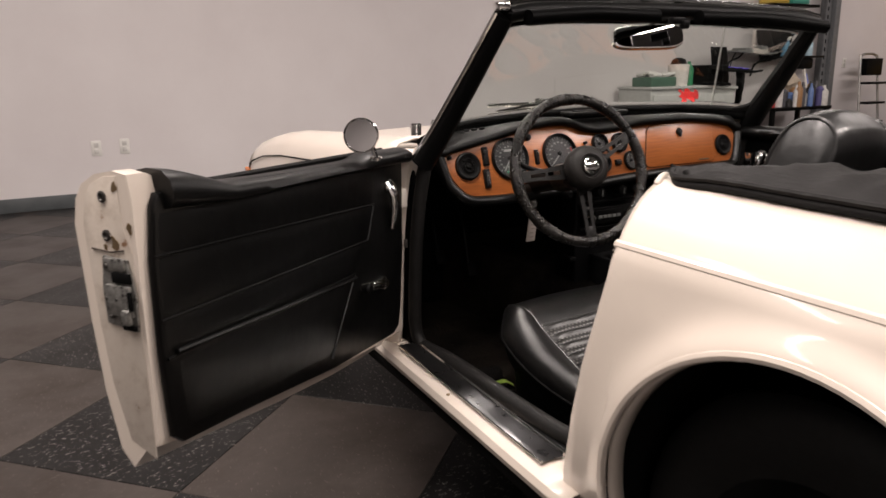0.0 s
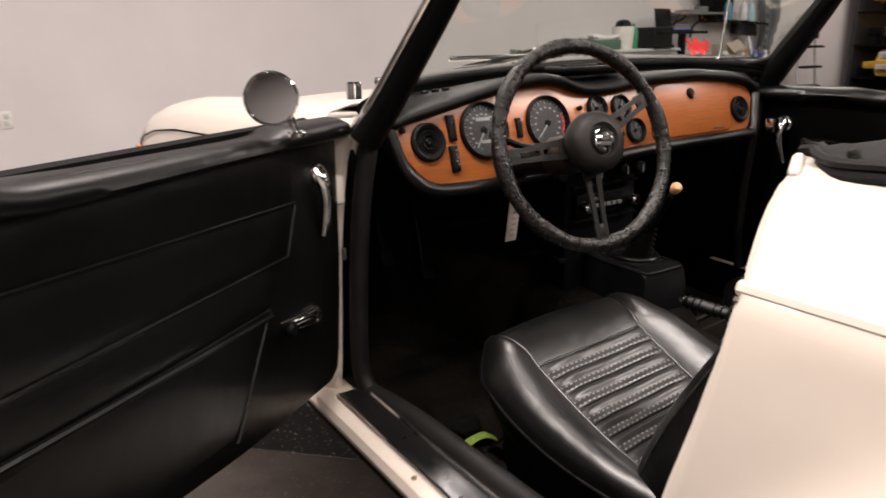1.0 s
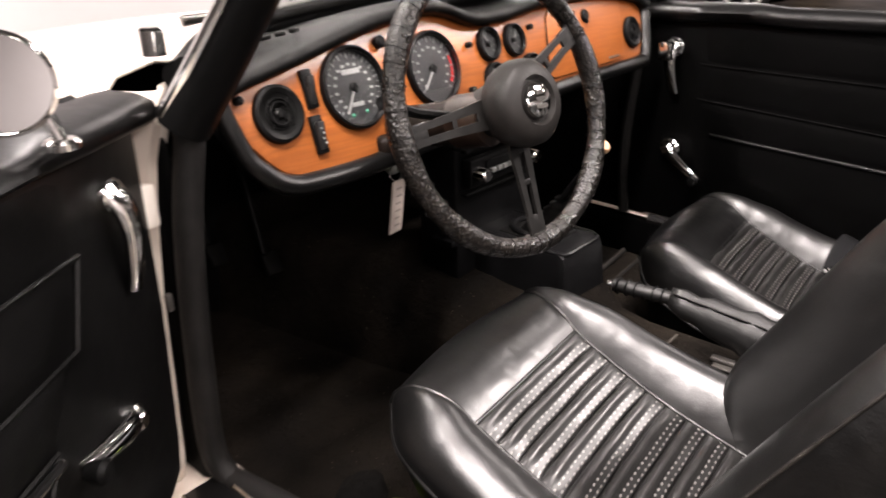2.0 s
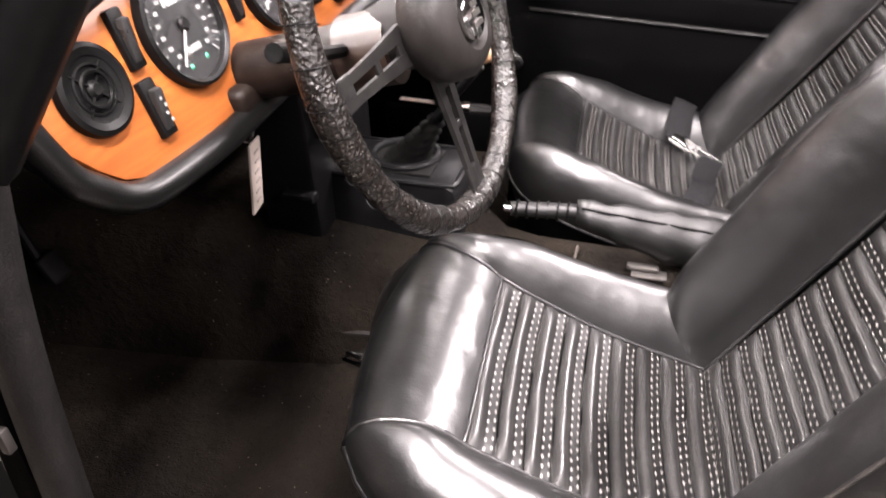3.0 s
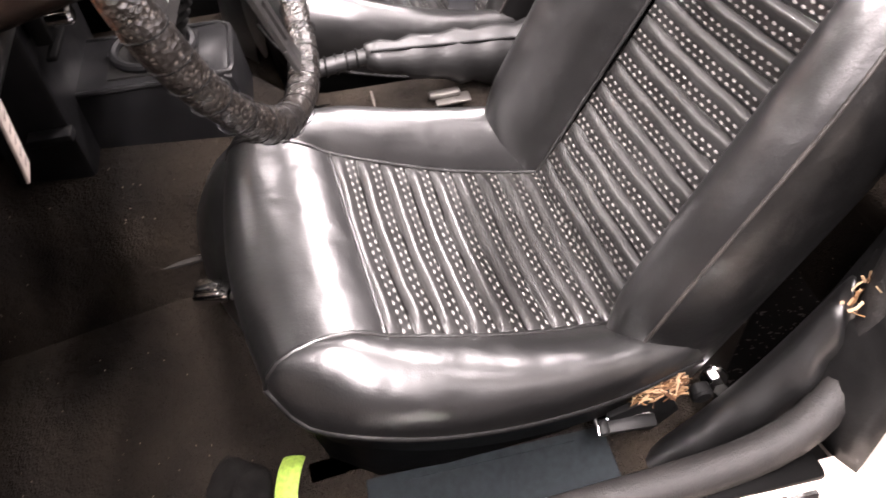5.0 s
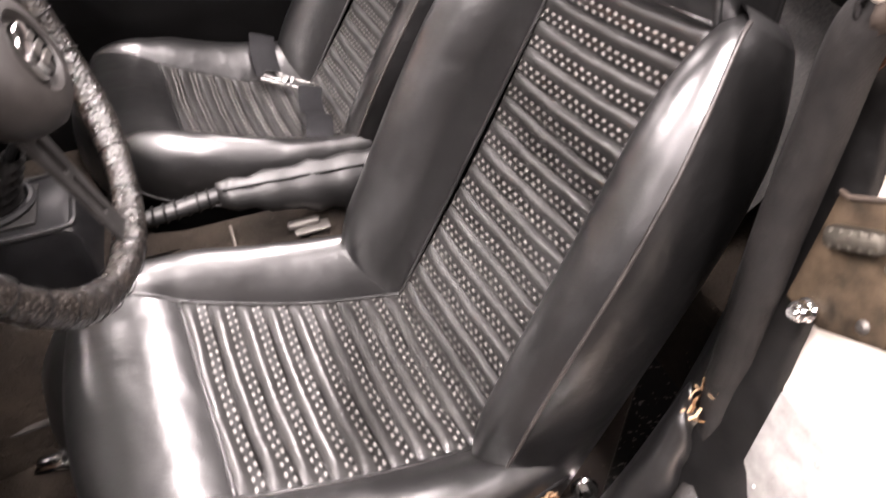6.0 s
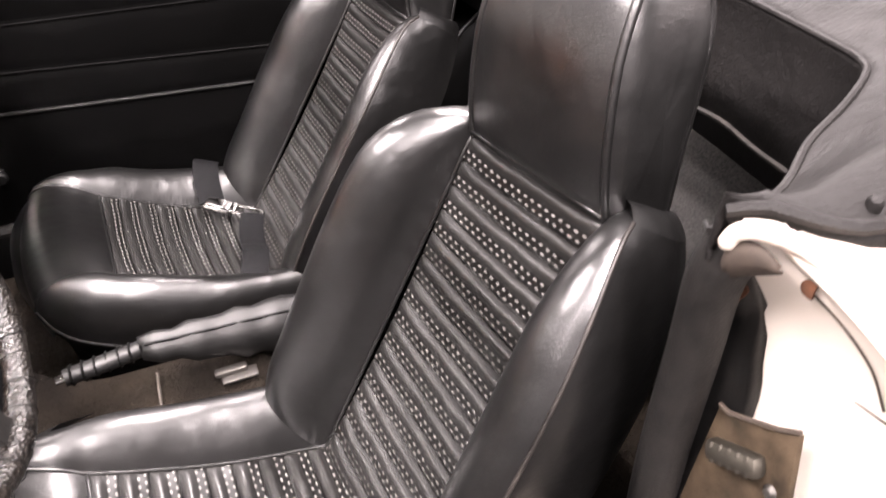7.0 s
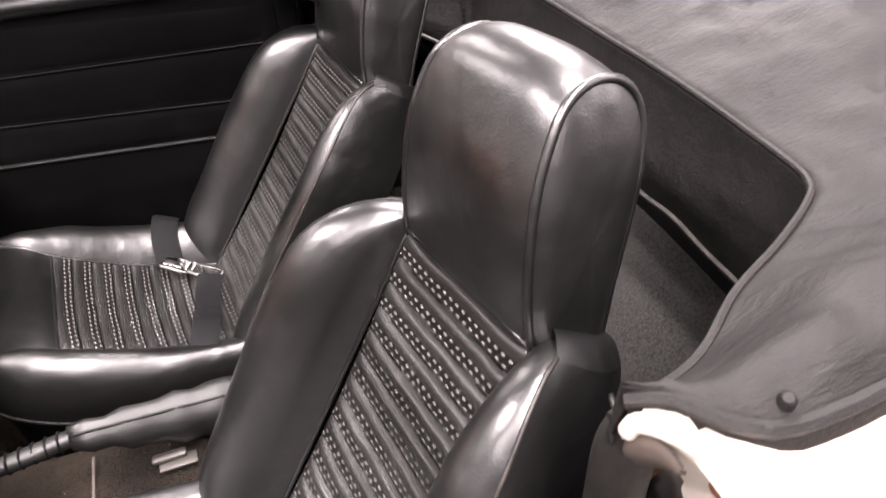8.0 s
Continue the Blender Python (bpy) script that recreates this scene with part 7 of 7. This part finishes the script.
paper = thing("cardboard_flap", "tan cardboard box with open flaps", "box", at=(7.35, 5.4, 0.52))
part("box", join(box(7.32, 5.44, 0.68, 0.34, 0.2, 0.32, 0.004), xf(axis_frame((7.25, 5.3, 0.84), (1, 0, 0.3), (0, -0.8, 0.5)), box(0, 0, 0, 0.26, 0.12, 0.006, 0.001))), plain("cardboard", (0.42, 0.35, 0.27), 0.85), paper)
for hx, hz, c, label in ((7.62, 1.02, (0.66, 0.63, 0.58), "white broom handle propped on the work table"), (7.68, 0.90, (0.16, 0.2, 0.5), "blue broom handle propped on the work table")):
    hd = thing("broom_handle", label, "broom", at=(hx, 5.3, 0.52))
    part("pole", tube([(hx - 0.03, 5.3, 0.52), (hx + 0.01, 5.45, hz)], 0.017, 10), plain("handle_paint", c, 0.4), hd)
column = tagged(part("steel_column", join(box(7.98, 5.50, 1.85, 0.05, 0.22, 3.7, 0.006), box(7.91, 5.46, 1.85, 0.10, 0.03, 3.7, 0.004), box(8.06, 5.46, 1.85, 0.14, 0.03, 3.7, 0.004)), plain("grey_column_paint", (0.14, 0.145, 0.15), 0.5), None), "grey painted steel column with a slotted edge", "column", kind="structure")
part("slot", join(*[box(7.885, 5.443, 0.2 + i * 0.1, 0.02, 0.006, 0.05, 0.002) for i in range(34)]), DARK, column)
# folding step ladder
lad = thing("step_ladder", "folded aluminium step ladder leaning at the wall", "ladder", at=(9.2, 5.35, 0))
part("rail", tube(smooth_path([(8.92, 5.3, 0.0), (8.95, 5.4, 1.0), (9.0, 5.42, 1.12), (9.15, 5.42, 1.14), (9.28, 5.42, 1.12), (9.32, 5.4, 1.0), (9.36, 5.3, 0.0)], 6), 0.016, 10), ALLOY, lad)
for z in (0.25, 0.5, 0.76):
    part("step", box(9.13, 5.3, z, 0.38, 0.14, 0.03, 0.006), BLACK, lad)
part("tray", box(9.13, 5.36, 0.97, 0.34, 0.10, 0.22, 0.01), BLACK, lad)
# dark rack of yellow tools
rack = thing("tool_rack", "tall black tool rack hung with yellow power tools", "rack", at=(10.2, 5.2, 0))
part("back", box(10.45, 5.45, 1.0, 1.6, 0.06, 2.0, 0.01), plain("rack_black", (0.02, 0.02, 0.022), 0.5), rack)
for z in (0.3, 0.75, 1.2, 1.65):
    part("shelf", box(10.45, 5.25, z, 1.6, 0.36, 0.03, 0.004), BLACK, rack)
YEL = plain("tool_yellow", (0.62, 0.36, 0.03), 0.45)
random.seed(3)
for z in (0.32, 0.77, 1.22, 1.67):
    for i in range(6):
        x = 9.8 + i * 0.25 + random.uniform(-0.05, 0.05)
        tool = thing("power_tool", "yellow and black power tool on the rack", "tool", "tools on the rack", at=(x, 5.2, z))
        part("housing", box(x, 5.2, z + 0.16, 0.15, 0.2, random.uniform(0.06, 0.14), 0.03), YEL if random.random() < 0.6 else BLACK, tool)
        part("grip", box(x + 0.03, 5.16, z + 0.06, 0.05, 0.06, 0.12, 0.015), BLACK, tool)


for ob in list(scene.objects):
    if ob.parent is None:
        kind = ob.name.split(".")[0]
        dx = {"work_table": -0.5, "workshop_can": -0.45, "cardboard_flap": -0.52, "broom_handle": -0.5, "steel_column": -0.38, "step_ladder": -0.74, "wall_shelf": -0.26, "spray_bottle": -0.2, "storage_bin": -0.33}.get(kind, 0.0)
        ob.location.x += dx


def far_car(name, m, body, label, cut=1.0):
    """A parked car some way off, nose towards local -x."""
    c = thing(name, label, "car")
    side = [(-2.0, 0.35), (-2.05, 0.55), (-1.95, 0.68), (-1.0, 0.82), (-0.75, 0.86), (-0.2, 1.22), (0.9, 1.25), (1.5, 0.92), (2.0, 0.85), (2.05, 0.4), (1.75, 0.33), (1.62, 0.55), (1.45, 0.67), (1.25, 0.67), (1.08, 0.55), (0.98, 0.30), (-0.95, 0.30), (-1.05, 0.55), (-1.22, 0.67), (-1.42, 0.67), (-1.6, 0.55), (-1.7, 0.35)]
    mm_ = m @ Matrix(((1, 0, 0, 0), (0, 0, 1, -0.8), (0, 1, 0, 0), (0, 0, 0, 1)))
    part("body", prism(side, 1.6, mm_, 0.06, 3), body, c)
    for x in (-1.32, 1.35):
        for y, sg in ((-0.75, -1), (0.75, 1)):
            w = axis_frame(m @ Vector((x, y, 0.33)), m.to_3x3() @ Vector((1, 0, 0)), m.to_3x3() @ Vector((0, sg, 0)))
            t = part("wheel", lathe([(0.22, -0.09), (0.30, -0.10), (0.33, -0.06), (0.33, 0.06), (0.30, 0.10), (0.23, 0.10), (0.22, 0.06)], 36, w), RUBBER, c)
            spokes = [xf(w @ Matrix.Rotation(2 * math.pi * i / 5, 4, "Z"), box(0.11, 0, 0.06, 0.20, 0.055, 0.03, 0.01)) for i in range(5)]
            part("rim", join(lathe([(0.19, 0.02), (0.205, 0.09), (0.23, 0.095), (0.235, 0.05)], 36, w), lathe([(0, 0.085), (0.05, 0.08), (0.06, 0.05)], 20, w), *spokes), ALLOY, t)
            part("brake", disc(0.2, 0.02, w, 24), DARK, t)
    win = [(-0.62, 0.88), (-0.2, 1.16), (0.85, 1.18), (1.3, 0.92)]
    part("side_window", join(prism(win, 0.01, m @ Matrix(((1, 0, 0, 0), (0, 0, -1, -0.80), (0, 1, 0, 0), (0, 0, 0, 1)))), prism(win, 0.01, m @ Matrix(((1, 0, 0, 0), (0, 0, 1, 0.80), (0, 1, 0, 0), (0, 0, 0, 1))))), plain("dark_window", (0.01, 0.01, 0.012), 0.1), c)
    parts("lamp", (xf(m, box(-1.99, -0.6, 0.62, 0.1, 0.3, 0.12, 0.03)), xf(m, box(-1.99, 0.6, 0.62, 0.1, 0.3, 0.12, 0.03))), CHROME, c)
    part("marker_lamp", xf(m, box(-1.80, -0.80, 0.60, 0.16, 0.03, 0.05, 0.01)), plain("amber_marker", (0.7, 0.12, 0.03), 0.3), c)
    parts("bumper", (xf(m, box(-2.06, 0, 0.47, 0.08, 1.5, 0.10, 0.03)), xf(m, box(2.07, 0, 0.5, 0.08, 1.5, 0.1, 0.03))), CHROME, c)
    return c


far_car("parked_car", pose(9.08, 2.31, 0, 0, 0, -62), paint("pale_rose_paint", (0.62, 0.5, 0.47)), "pale rose metallic parked car with alloy wheels")
far_car("parked_car", pose(11.45, 4.2, 0, 0, 0, 0), paint("yellow_paint", (0.70, 0.40, 0.03)), "yellow parked car with black trim and chrome bumper")

# ceiling fittings over the lamps, the two added ones included
for lx, ly, power in LAMPS:
    cl = thing("ceiling_light", "white ceiling tube light", "light", "ceiling lights", at=(lx, ly, CEILING))
    part("tray", box(lx, ly, CEILING - 0.03, 1.3, 0.34, 0.06, 0.01), OUTLET, cl)

# ---- floor tiles ----
S, C0, C1 = 0.417, -1.24, 1.312   # half diagonal, and the middle of one dark tile
tile_mesh = {}
for nm, mat in (("light", TILE_LIGHT), ("dark", TILE_DARK)):
    g = S - 0.0012
    tile_mesh[nm] = mesh_of("tile", prism([(0, -g), (g, 0), (0, g), (-g, 0)], 0.005, Matrix.Identity(4), 0.001, 1), mat, 30)
rest = {"light": [], "dark": []}
for i in range(-13, 18):
    for j in range(-13, 6):
        for nm, ox in (("dark", 0.0), ("light", S)):
            x, y = C0 + 2 * S * i + ox, C1 + 2 * S * j + ox
            if not (X0 + 0.3 < x < X1 - 0.3 and Y0 + 0.3 < y < Y1 - 0.02):
                continue
            if -4.2 < x < 3.2 and -2.2 < y:
                t = new("tile", tile_mesh[nm])
                t.location = (x, y, -0.004)
                t.rotation_euler = (0, 0, radians(90 * ((i * 7 + j * 3) % 4)))
                t.parent = floor
            else:
                rest[nm].append(prism([(0, -S + 0.001), (S - 0.001, 0), (0, S - 0.001), (-S + 0.001, 0)], 0.005, Matrix.Translation((x, y, -0.004))))
for nm, mat in (("light", TILE_LIGHT), ("dark", TILE_DARK)):
    ob = part("far_tiles", join(*rest[nm]), mat, floor)
    ob["kind"] = "stuff"
